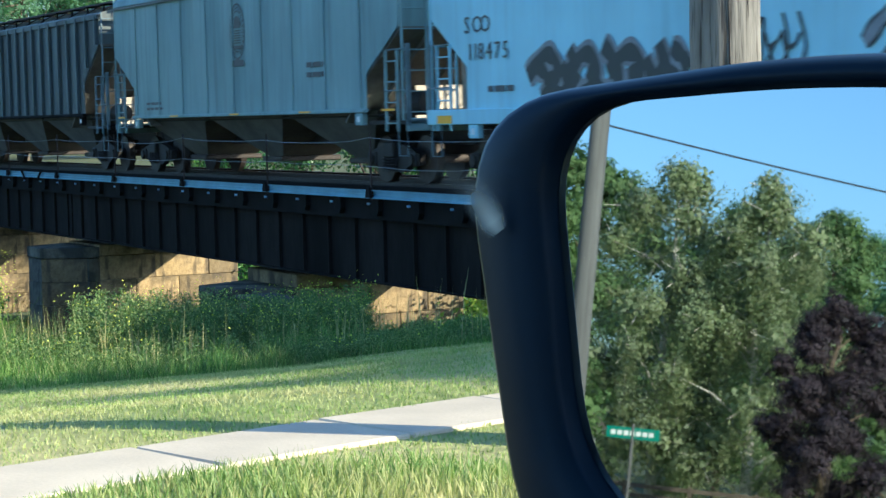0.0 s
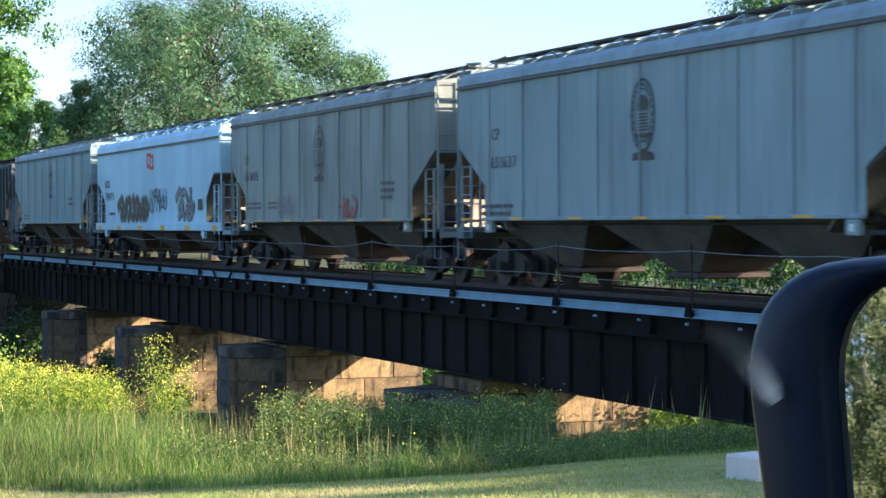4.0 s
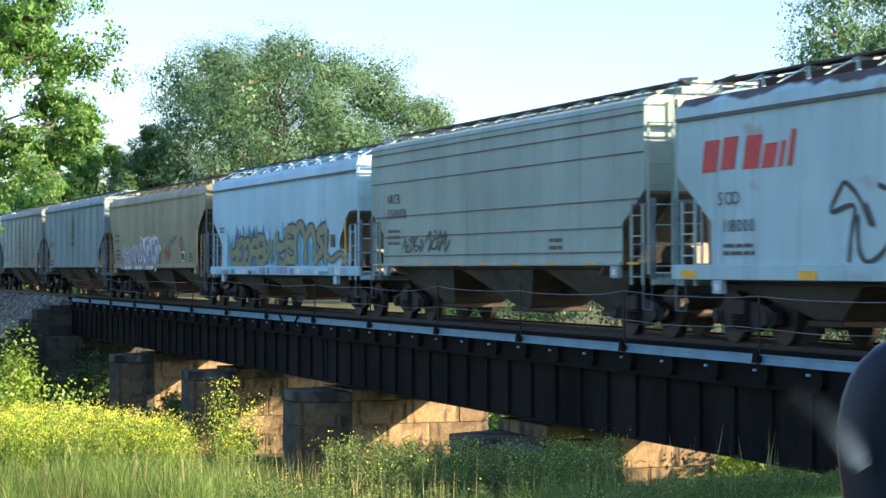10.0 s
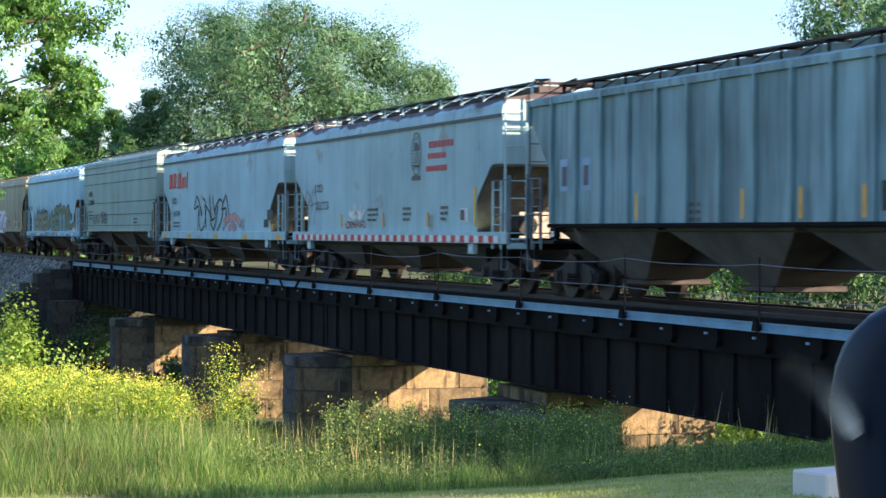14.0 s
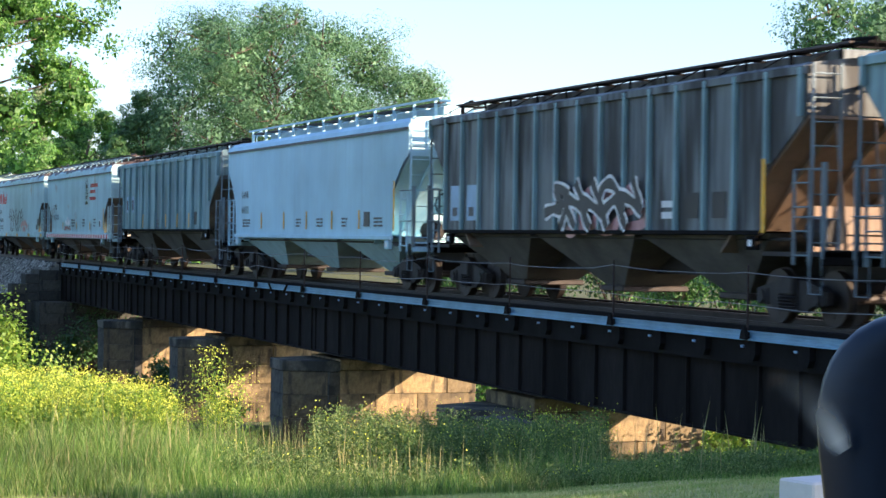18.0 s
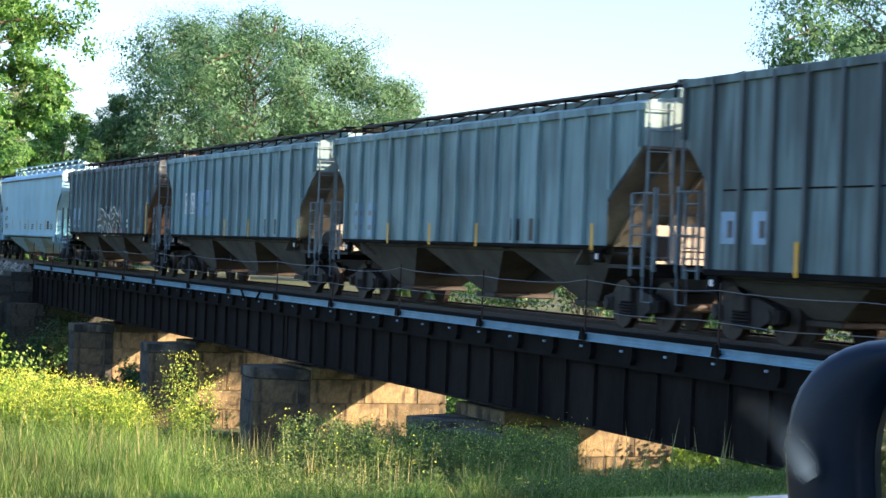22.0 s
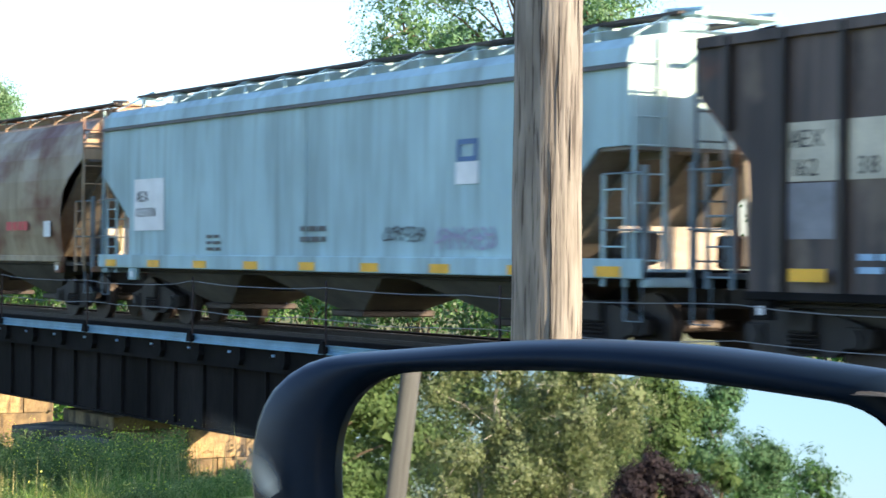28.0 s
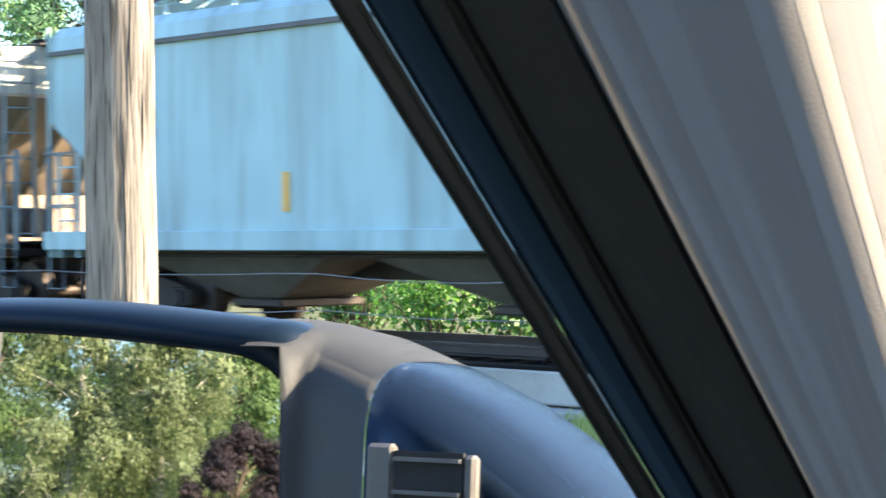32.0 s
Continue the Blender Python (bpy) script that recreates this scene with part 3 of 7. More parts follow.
def build_bridge():
    br = thing("railway_bridge", "dark weathered steel plate girder railway bridge on stone piers", "railway bridge")
    for y0, nm in ((15.95, "girder"), (19.3, "girder")):
        g = part(nm, boxm(BR_L, BR_R, y0, y0 + 0.03, -1.80, -0.60), M_GIRDER, br)
        part("flange", boxm(BR_L, BR_R, y0 - 0.1, y0 + 0.13, -0.598, -0.55), M_GIRDER, g)
        part("flange", boxm(BR_L, BR_R, y0 - 0.1, y0 + 0.13, -1.82, -1.782), M_GIRDER, g)
        st = finish(boxm(-0.018, 0.018, -0.07, -0.003, -1.780, -0.60), "stiffener")
        st.materials.append(M_GIRDER)
        n = int((BR_R - BR_L) / 1.275)
        for i in range(n + 1):
            part("stiffener", st, None, g, "", (BR_L + 0.1 + i * 1.275, y0, 0))
        if y0 < 17:
            for xr, top, low in PIERS:
                part("splice_plate", boxm(xr - 1.75, xr - 1.0, y0 - 0.03, y0 - 0.002, -1.77, -0.62), M_GIRDER, g)
    part("deck_fascia", boxm(BR_L, BR_R, 15.80, 15.84, -0.62, -0.19), M_DARK, br)
    # deck ties
    tie = finish(boxm(-0.11, 0.11, -1.78, 1.85, -0.548, -0.15, bevel=0.012), "deck_tie")
    tie.materials.append(M_TIE)
    n = int((BR_R - BR_L) / 0.46)
    for i in range(n):
        part("deck_tie", tie, None, br, "", pose(BR_L + 0.2 + i * 0.46, TRACK_Y + rnd.uniform(-0.03, 0.03), 0, 0, 0, rnd.uniform(-0.5, 0.5)))
    part("guard_timber", boxm(BR_L, BR_R, 16.02, 16.22, -0.145, -0.01, bevel=0.01), M_TIE, br)
    part("guard_timber", boxm(BR_L, BR_R, 19.28, 19.48, -0.145, -0.01, bevel=0.01), M_TIE, br)
    # pale edge channel in lengths, posts with gussets, wires
    k0, k1 = -4, 10
    ch = bmesh.new()
    prism(ch, [(0.0, 0.0), (0.0, -0.155), (-0.07, -0.155), (-0.07, -0.135), (-0.02, -0.125), (-0.02, -0.085), (-0.035, -0.08), (-0.02, -0.075), (-0.02, -0.025), (-0.06, -0.015), (-0.06, 0.0)], "x", 0.045, PANEL - 0.045)
    ch = finish(ch, "edge_channel")
    ch.materials.append(M_CHANNEL)
    post = bmesh.new()
    box(post, -0.014, 0.014, -0.014, 0.014, -0.25, 0.98)
    post = finish(post, "post")
    post.materials.append(M_POST)
    gus = bmesh.new()
    prism(gus, [(-0.11, -0.20), (0.11, -0.20), (0.04, 0.0), (-0.04, 0.0)], "y", -0.085, -0.035)
    gus = finish(gus, "gusset")
    gus.materials.append(M_DARK)
    brk = bmesh.new()
    prism(brk, [(-0.17, -0.18), (0.17, -0.18), (0.17, -0.42), (0.10, -0.52), (-0.10, -0.52), (-0.17, -0.42)], "y", 0.0, 0.22)
    brk = finish(brk, "bracket")
    brk.materials.append(M_DARK)
    bolt = finish(rod(bmesh.new(), (0, -0.03, 0), (0, 0.0, 0), 0.022, 8), "bolt")
    bolt.materials.append(M_GALV)
    for k in range(k0, k1 + 1):
        x = POST0 + k * PANEL
        if x + PANEL < BR_R + 5.2:
            part("edge_channel", ch, None, br, "pale galvanized steel edge channel", (x, EDGE_Y, -0.06))
        ps = part("post", post, None, br, "thin dark steel railing post", (x, EDGE_Y - 0.04, 0))
        part("gusset", gus, None, ps)
        for j in range(3):
            b = part("bracket", brk, None, br, "", (x + j * PANEL / 3, EDGE_Y + 0.01, -0.02))
            for dx in (-0.23, -0.17):
                part("bolt", bolt, None, b, "", (dx, -0.01, -0.30))
    part("diagonal_brace", rod(bmesh.new(), (-58.0, EDGE_Y - 0.09, -0.02), (-57.6, EDGE_Y - 0.09, -0.26), 0.035), M_DARK, br)
    part("diagonal_brace", rod(bmesh.new(), (-55.9, EDGE_Y - 0.09, -0.02), (-56.3, EDGE_Y - 0.09, -0.26), 0.035), M_DARK, br)
    for zc, amp, seed in ((0.86, 0.07, 1), (0.40, 0.05, 2)):
        g = random.Random(seed)
        pts = []
        for k in range(k0, k1 + 3):
            x = POST0 + k * PANEL
            lift = g.uniform(-0.05, 0.06)
            sag = g.uniform(0.3, 1.3) * amp
            for j in range(6):
                u = j / 6
                pts.append((x + u * PANEL, EDGE_Y - 0.06, zc + lift * (1 - u) - sag * 4 * u * (1 - u) + g.uniform(-0.008, 0.008)))
        part("railing_wire", tube(bmesh.new(), pts, [0.0065] * len(pts), 5), M_WIRE, br, "sagging thin railing wire")


def build_track():
    prof = [(-0.07, -0.15), (0.07, -0.15), (0.07, -0.135), (0.012, -0.12), (0.012, -0.035), (0.036, -0.03), (0.036, 0.0), (-0.036, 0.0), (-0.036, -0.03), (-0.012, -0.035), (-0.012, -0.12), (-0.07, -0.135)]
    for s in (-1, 1):
        bm = bmesh.new()
        prism(bm, [(TRACK_Y + s * 0.7535 + a, b) for a, b in prof], "x", -420, 160)
        solid("rail", bm, M_RAIL, "brown steel running rail with a worn head", "rail", "rails of the track", "structure")
    # ballast both sides of the bridge
    sec = [(TRACK_Y - 4.6, -2.3), (TRACK_Y + 4.6, -2.3), (TRACK_Y + 2.0, -0.2), (TRACK_Y - 2.0, -0.2)]
    g = np.random.default_rng(4)
    for x0, x1, nm in ((-420, BR_L - 0.3, "ballast"), (BR_R + 0.9, 120, "ballast")):
        bm = bmesh.new()
        if x0 > -100:
            sec = [(TRACK_Y - 2.45, -0.9), (TRACK_Y + 4.0, -0.9), (TRACK_Y + 2.0, -0.2), (TRACK_Y - 2.3, -0.2)]
        prism(bm, sec, "x", x0, x1)
        solid(nm, bm, M_BALLAST, "grey crushed stone ballast bank", "ballast", "", "structure")
    # loose stones on the slope of the far bank
    n = 14000
    x = BR_L - 0.6 - g.uniform(0, 1, n) ** 1.3 * 34
    u = g.uniform(0, 1, n)
    y = TRACK_Y - 4.7 + u * 2.7
    z = -2.36 + u * 2.18 + g.uniform(0, 0.06, n)
    c = np.stack([x, y, z], 1)
    oct_ = np.array([(1, 0, 0), (-1, 0, 0), (0, 1, 0), (0, -1, 0), (0, 0, 1), (0, 0, -1)], float)
    v = c[:, None] + oct_[None] * g.uniform(0.05, 0.15, (n, 6))[..., None]
    f = np.array([(0, 2, 4), (2, 1, 4), (1, 3, 4), (3, 0, 4), (2, 0, 5), (1, 2, 5), (3, 1, 5), (0, 3, 5)])
    idx = (np.arange(n)[:, None, None] * 6 + f[None]).ravel()
    solid("ballast_stones", raw_mesh("ballast_stones", v.reshape(-1, 3), 3, idx), M_GRAVEL, "loose grey crushed stones on the bank", "gravel", "", "stuff")
    bm = bmesh.new()
    for x in list(np.arange(-230, BR_L - 0.4, 0.53)) + list(np.arange(BR_R + 1.2, 60, 0.53)):
        box(bm, x - 0.11, x + 0.11, TRACK_Y - 1.3, TRACK_Y + 1.3, -0.30, -0.152)
    solid("track_ties", bm, M_TIE, "dark creosoted wooden ties bedded in ballast", "railway ties", "", "stuff")
    # pale concrete edge walls beside the track near the crossing
    wall = thing("retaining_wall", "two tier pale concrete edge wall beside the ballast", "retaining wall")
    for x, w in ((-22.75, 3.02), (-19.71, 3.02), (-16.67, 3.02), (-13.63, 0.75)):
        part("panel", boxm(x, x + w, 14.98, 15.28, -0.43, -0.09, bevel=0.02), M_GREY_CONC, wall)
    for x, w in ((-21.8, 4.4), (-17.38, 4.55)):
        part("footing", boxm(x, x + w, 14.70, 15.25, -0.80, -0.455, bevel=0.02), M_GREY_CONC, wall, "lower ledge of pale concrete")
    br = thing("brace_frame", "dark steel post with a diagonal brace beside the track", "steel post")
    part("post", boxm(-13.79, -13.72, 15.29, 15.35, -0.40, 0.72), M_DARK, br)
    part("brace", rod(bmesh.new(), (-13.76, 15.32, 0.68), (-14.68, 15.32, -0.06), 0.022, 8), M_DARK, br)
    part("edge_beam", boxm(-22.75, -12.9, 15.0, 15.27, -0.088, -0.05, bevel=0.008), M_DARK, wall, "dark steel beam along the top")
    part("stain", boxm(-14.1, -12.95, 14.692, 14.699, -0.62, -0.52), M_DARK, wall, "thin dark strip on the lower tier")


build_piers()
build_abutments()
build_bridge()
build_track()

# old footing between the piers
foot = thing("old_footing", "low dark stone footing with a pale worn top", "stone footing")
masonry(foot, [(-32.6, 13.1), (-32.6, 13.7), (-34.2, 13.7), (-34.2, 13.1)], -3.9, -1.95, 0.55, 1.5, M_STONE, random.Random(8))
part("cap_stone", boxm(-34.3, -32.5, 13.02, 13.78, -1.945, -1.85, bevel=0.04), M_STONE_CAP, foot)

# pale block by the walk
solid("concrete_block", boxm(-0.17, 0.17, -0.20, 0.20, -0.15, 0.26, bevel=0.015), M_WHITE_CONC, "whitewashed concrete block standing in the grass", "concrete block", at=pose(-12.12, 7.12, -0.52, 0, 0, 14))


M_CRACK = plain("dark_wood_crack", (0.025, 0.022, 0.02), 0.95, 0, 4, 30, 0.2, 0)


def utility_pole(name, label, x, y, z, height, r0, r1, lean=0.0, wood=None, checks=0):
    p = thing(name, label, "utility pole", "roadside utility poles")
    g = random.Random(11)
    bm = bmesh.new()
    rings = []
    for i in range(25):
        u = i / 24
        cx, cy, rr = x + lean * u + g.uniform(-0.005, 0.005), y + g.uniform(-0.005, 0.005), r0 + (r1 - r0) * u
        ring = []
        for k in range(36):
            deg = -180 + k * 10.0
            d = rr * (1 + 0.012 * math.sin(k * 2.1 + i * 0.4))
            ring.append(bm.verts.new((cx + d * math.cos(radians(deg)), cy + d * math.sin(radians(deg)), z - 0.3 + u * (height + 0.3))))
        rings.append(ring)
    for a_, b_ in zip(rings, rings[1:]):
        for k in range(36):
            bm.faces.new((a_[k], a_[(k + 1) % 36], b_[(k + 1) % 36], b_[k]))
    bm.faces.new(rings[0][::-1])
    bm.faces.new(rings[-1])
    for f in bm.faces:
        f.smooth = len(f.verts) == 4
    part("shaft", bm, wood or M_POLE, p)
    for q in range(checks):   # drying cracks
        deg, zz = g.uniform(-50, 40), z + 0.4 + (height * 0.4) * q / max(1, checks)
        rr = r0 + (r1 - r0) * (zz - z) / height
        c = Vector((x + rr * 1.004 * math.cos(radians(deg)), y + rr * 1.004 * math.sin(radians(deg)), zz))
        l = g.uniform(0.25, 0.7)
        part("drying_crack", tube(bmesh.new(), [c + Vector((0, 0, l * (k / 4 - 0.5))) + Vector((g.uniform(-0.003, 0.003), g.uniform(-0.003, 0.003), 0)) for k in range(5)], [0.001, 0.004, 0.0045, 0.003, 0.001], 4), M_CRACK, p)
    return p


# ================= the train =================
SPEED = 11.08
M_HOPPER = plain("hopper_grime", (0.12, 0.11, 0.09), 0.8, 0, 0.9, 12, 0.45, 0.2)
M_BOARD = plain("grating_steel", (0.075, 0.060, 0.052), 0.75, 0.2, 2, 20, 0.4, 0.2)
M_TRUCK = plain("truck_iron", (0.03, 0.026, 0.023), 0.7, 0.2, 2, 20, 0.4, 0.2)
# dirt tones with shade mixed into the slope sheets, sunlight into the end pieces
M_SLOPE = plain("shaded_grimy_slope_sheet", (0.17, 0.155, 0.13), 0.85, 0, 1.1, 12, 0.4, 0.2)
M_ENDSHEET = plain("sunlit_dusty_end_sheet", (0.40, 0.355, 0.29), 0.8, 0, 1.2, 14, 0.4, 0.2)
M_WHEEL = plain("wheel_steel", (0.05, 0.04, 0.034), 0.6, 0.4, 3, 30, 0.3, 0.1)
M_LADDER = plain("dusty_ladder_steel", (0.17, 0.225, 0.245), 0.7, 0, 2, 20, 0.35, 0.1)
M_YELLOW = plain("reflector_yellow", (0.90, 0.44, 0.015), 0.45, 0, 3, 30, 0.15, 0)
M_RED = plain("sign_red", (0.62, 0.035, 0.04), 0.5, 0, 3, 30, 0.15, 0)
M_WHITE = plain("sign_white", (0.80, 0.80, 0.78), 0.5, 0, 2, 30, 0.1, 0)
M_BLACK = plain("sign_black", (0.02, 0.02, 0.022), 0.5, 0, 3, 30, 0.2, 0)
M_INK = plain("stencil_grey", (0.10, 0.10, 0.10), 0.6, 0, 3, 30, 0.2, 0)
SPRAY = {n: plain("spray_" + n, c, 0.5, 0, 3, 40, 0.2, 0) for n, c in dict(
    black=(0.025, 0.025, 0.028), white=(0.78, 0.78, 0.76), blue=(0.06, 0.14, 0.30), teal=(0.06, 0.34, 0.42), sky=(0.35, 0.58, 0.72), lilac=(0.36, 0.34, 0.46),
    cyan=(0.10, 0.43, 0.62), olive=(0.235, 0.25, 0.135), lime=(0.46, 0.46, 0.16), red=(0.40, 0.06, 0.05), pink=(0.58, 0.30, 0.28), grey=(0.22, 0.22, 0.24)).items()}
M_CREAM = plain("cream_panel_paint", (0.55, 0.50, 0.38), 0.6, 0, 2, 25, 0.2, 0)
M_PALE = plain("pale_blue_grey_panel", (0.50, 0.58, 0.57), 0.6, 0, 2, 25, 0.2, 0)
shared = {}


def share(key, make, mat):
    """One mesh for all alike pieces."""
    if key not in shared:
        me = finish(make(), key[0] if isinstance(key, tuple) else key)
        me.materials.append(mat)
        shared[key] = me
    return shared[key]


def wheelset_mesh():
    bm = bmesh.new()
    rod(bm, (0, -0.95, 0), (0, 0.95, 0), 0.085, 10)
    for s in (-1, 1):
        y = s * 0.7535
        rod(bm, (0, y - 0.065, 0), (0, y + 0.065, 0), 0.457, 24)
        rod(bm, (0, y + s * 0.065, 0), (0, y + s * 0.10, 0), 0.15, 12)
        rod(bm, (0, y - s * 0.09, 0), (0, y - s * 0.065, 0), 0.49, 24)
    for k in range(4):   # scuffs on the face, so that the turning shows
        a = k * math.tau / 4 + 0.3
        box(bm, 0.26 * math.cos(a) - 0.05, 0.26 * math.cos(a) + 0.05, -0.826, -0.815, 0.26 * math.sin(a) - 0.05, 0.26 * math.sin(a) + 0.05)
    return bm


def side_frame_mesh():
    bm = bmesh.new()
    prism(bm, [(-1.12, 0.36), (-0.74, 0.36), (-0.45, 0.22), (0.45, 0.22), (0.74, 0.36), (1.12, 0.36), (1.14, 0.56), (0.80, 0.66), (0.40, 0.74), (-0.40, 0.74), (-0.80, 0.66), (-1.14, 0.56)], "y", -0.07, 0.07)
    for x in (-0.89, 0.89):
        box(bm, x - 0.17, x + 0.17, -0.11, 0.02, 0.33, 0.60, bevel=0.02)
        rod(bm, (x, -0.15, 0.457), (x, -0.05, 0.457), 0.11, 10)
    return bm


def spring_mesh():
    """One coil spring, as a wound tube."""
    pts = [(0.07 * math.cos(k * 0.9), -0.05 + 0.07 * math.sin(k * 0.9), 0.26 + k * 0.0078) for k in range(33)]
    return tube(bmesh.new(), pts, [0.016] * 33, 4)


WHEELSETS = []


def truck(car, x):
    t = part("truck", share("bolster", lambda: box(bmesh.new(), -0.2, 0.2, -1.2, 1.2, 0.50, 0.80, bevel=0.03), M_TRUCK), None, car, "black iron two-axle truck", (x, 0, 0))
    for s in (-1, 1):
        part("side_frame", share("side_frame", side_frame_mesh, M_TRUCK), None, t, "", pose(0, s * 1.02, 0, 0, 0, 0 if s < 0 else 180))
        for x in (-0.17, 0.0, 0.17):
            part("spring", share("spring", spring_mesh, M_WHEEL), None, t, "", (x, s * 1.10, 0))
    for k in (-0.89, 0.89):
        w = part("wheelset", share("wheelset", wheelset_mesh, M_WHEEL), None, t, "", (k, 0, 0.457))
        WHEELSETS.append((w, k))
    return t


def ladder_mesh(z0, z1, w, step=0.38):
    bm = bmesh.new()
    for x in (-w / 2, w / 2):
        box(bm, x - 0.017, x + 0.017, -0.025, 0.025, z0, z1)
    z = z0 + 0.15
    while z < z1:
        rod(bm, (-w / 2, -0.01, z), (w / 2, -0.01, z), 0.014, 5)
        z += step
    return bm


def inset_at(cut, z):
    """How far an end is cut back at a height; cut runs from the top down as (z, inset)."""
    c = sorted(cut)
    return float(np.interp(z, [p[0] for p in c], [p[1] for p in c]))


def shell_rows(x0, x1, prof, cuts):
    """Rows (y, z, left x, right x) of a car's shell, from the sill up to the roof."""
    ys_, zs_ = [p[0] for p in prof], [p[1] for p in prof]
    every = list(zs_)
    for cut in cuts:
        every += [z for z, _ in cut if zs_[0] < z < zs_[-1] and all(abs(z - q) > 0.006 for q in every)]
    return [(float(np.interp(z, zs_, ys_)), z, x0 + inset_at(cuts[0], z), x1 - inset_at(cuts[1], z)) for z in sorted(every)]


def body_mesh(rows_, cuts):
    """Shell of a hopper car; the ends are closed above their cut, the slope sheets close them below."""
    bm = bmesh.new()
    side = [[[bm.verts.new((x, s * y, z)) for x in (xl, xr)] for y, z, xl, xr in rows_] for s in (-1, 1)]
    n = len(rows_) - 1
    for r in side:
        for i in range(n):
            bm.faces.new((r[i][0], r[i][1], r[i + 1][1], r[i + 1][0]))
    for e in (0, 1):
        for i in range(n):
            if rows_[i][1] >= cuts[e][0][0] - 0.001:
                bm.faces.new((side[0][i][e], side[0][i + 1][e], side[1][i + 1][e], side[1][i][e]))
    bm.faces.new((side[0][n][0], side[0][n][1], side[1][n][1], side[1][n][0]))
    bm.faces.new((side[0][0][0], side[0][0][1], side[1][0][1], side[1][0][0]))
    bmesh.ops.recalc_face_normals(bm, faces=bm.faces[:])
    return bm


def slope_line(xe, e, cut):
    """Side view (x, z) of a hopper's end sheet: along the cut, then on at the same slope to the floor."""
    pts, slope = [(0.0, cut[0][0] - 0.004)], 1.0
    for (za, ia), (zb, ib) in zip(cut, cut[1:]):
        if (ib - ia) / (za - zb) < 0.35:
            break
        slope = (ib - ia) / (za - zb)
        pts.append((ib, zb))
    q, z = pts[-1]
    pts.append((q + (z - 1.21) * min(1.2, max(0.85, slope)), 1.21))
    return [(xe - e * q, z) for q, z in pts]


def slope_sheet(car, xe, e, cut, half, mat):
    """The hopper's end sheet, stiffened by three ribs on its underside."""
    line = slope_line(xe, e, cut)
    sheet_ = part("slope_sheet", prism(bmesh.new(), line + [(x, z - 0.05) for x, z in line[::-1]], "y", -half, half), mat, car)
    for y in (-0.9, 0.0, 0.9):
        part("stiffener", prism(bmesh.new(), [(x, z - 0.052) for x, z in line] + [(x, z - 0.15) for x, z in line[::-1]], "y", y - 0.03, y + 0.03), mat, sheet_)


FLAT = [(1.56, 1.36), (1.56, 2.0), (1.57, 3.2), (1.56, 3.95), (1.59, 3.97), (1.55, 4.17), (1.42, 4.31), (0.55, 4.46)]
HIGH = [(1.56, 1.42), (1.56, 2.0), (1.57, 3.2), (1.56, 4.18), (1.59, 4.20), (1.55, 4.34), (1.42, 4.46), (0.55, 4.56)]
GROOVED = [(1.56, 1.42), (1.56, 2.0), (1.57, 3.2), (1.56, 4.33), (1.58, 4.35), (1.52, 4.45), (1.36, 4.52), (0.55, 4.58)]
TANKY = [(1.52, 1.46), (1.56, 2.0), (1.58, 3.0), (1.56, 3.96), (1.59, 3.98), (1.54, 4.14), (1.40, 4.27), (0.55, 4.40)]
BOXY = [(1.50, 1.53), (1.50, 2.0), (1.50, 3.2), (1.50, 4.12), (1.38, 4.20), (0.55, 4.30)]
ROUND = [(1.40, 1.32), (1.50, 1.8), (1.56, 2.4), (1.56, 3.0), (1.50, 3.5), (1.36, 3.95), (1.10, 4.24), (0.55, 4.40)]
# how the two ends are cut back below: (z, inset) from the top down, leading end then trailing end
CUT_STEP = ([(2.95, 0.0), (2.10, 1.30), (0.0, 1.30)], [(2.87, 0.0), (2.86, 0.68), (2.12, 1.58), (0.0, 1.58)])
CUT_DIAG = ([(2.92, 0.0), (2.10, 1.40), (0.0, 1.40)], [(2.92, 0.0), (2.10, 1.45), (0.0, 1.45)])
CUT_BEND = ([(3.40, 0.0), (2.90, 0.52), (2.43, 0.85), (1.5, 1.0), (0.0, 1.0)], [(3.40, 0.0), (3.05, 0.60), (2.72, 1.0), (2.13, 1.18), (1.5, 1.26), (0.0, 1.26)])
CUT_SHORT = ([(2.75, 0.0), (2.17, 0.95), (0.0, 0.95)], [(2.75, 0.0), (2.17, 0.98), (0.0, 0.98)])
CUT_RIB = ([(3.75, 0.0), (2.65, 1.15), (0.0, 1.15)], [(3.36, 0.0), (2.42, 1.42), (0.0, 1.42)])
CUT_TALL = ([(3.45, 0.0), (2.55, 1.0), (0.0, 1.0)], [(3.48, 0.0), (2.50, 1.2), (0.0, 1.2)])


def glyph(ch, size):
    """Mesh and advance of one character of the built-in font."""
    key = ("glyph", ch, size)
    if key not in shared:
        c = bpy.data.curves.new("letter", "FONT")
        c.body, c.size, c.extrude, c.resolution_u = ch, size, 0.002, 2
        tmp = new("letter", c)
        me = bpy.data.meshes.new_from_object(tmp.evaluated_get(bpy.context.evaluated_depsgraph_get()))
        bpy.data.objects.remove(tmp)
        me.materials.clear()
        shared[key] = me
    return shared[key]


def lettering(car, text, x, z, size, mat, y=-1.575, label="", k=1.2, wide=1.15):
    """A reporting mark, one letter after another."""
    size *= k
    for ch in text:
        me = glyph(ch, size).copy()
        me.transform(Matrix.Diagonal((wide, 1, 1, 1)))
        me.materials.append(mat)
        part("letter", me, None, car, label or "stencilled letter", pose(x, y - 0.006, z, 90, 0, 0))
        x += wide * size * (0.62 if ch not in "1I" else 0.42)


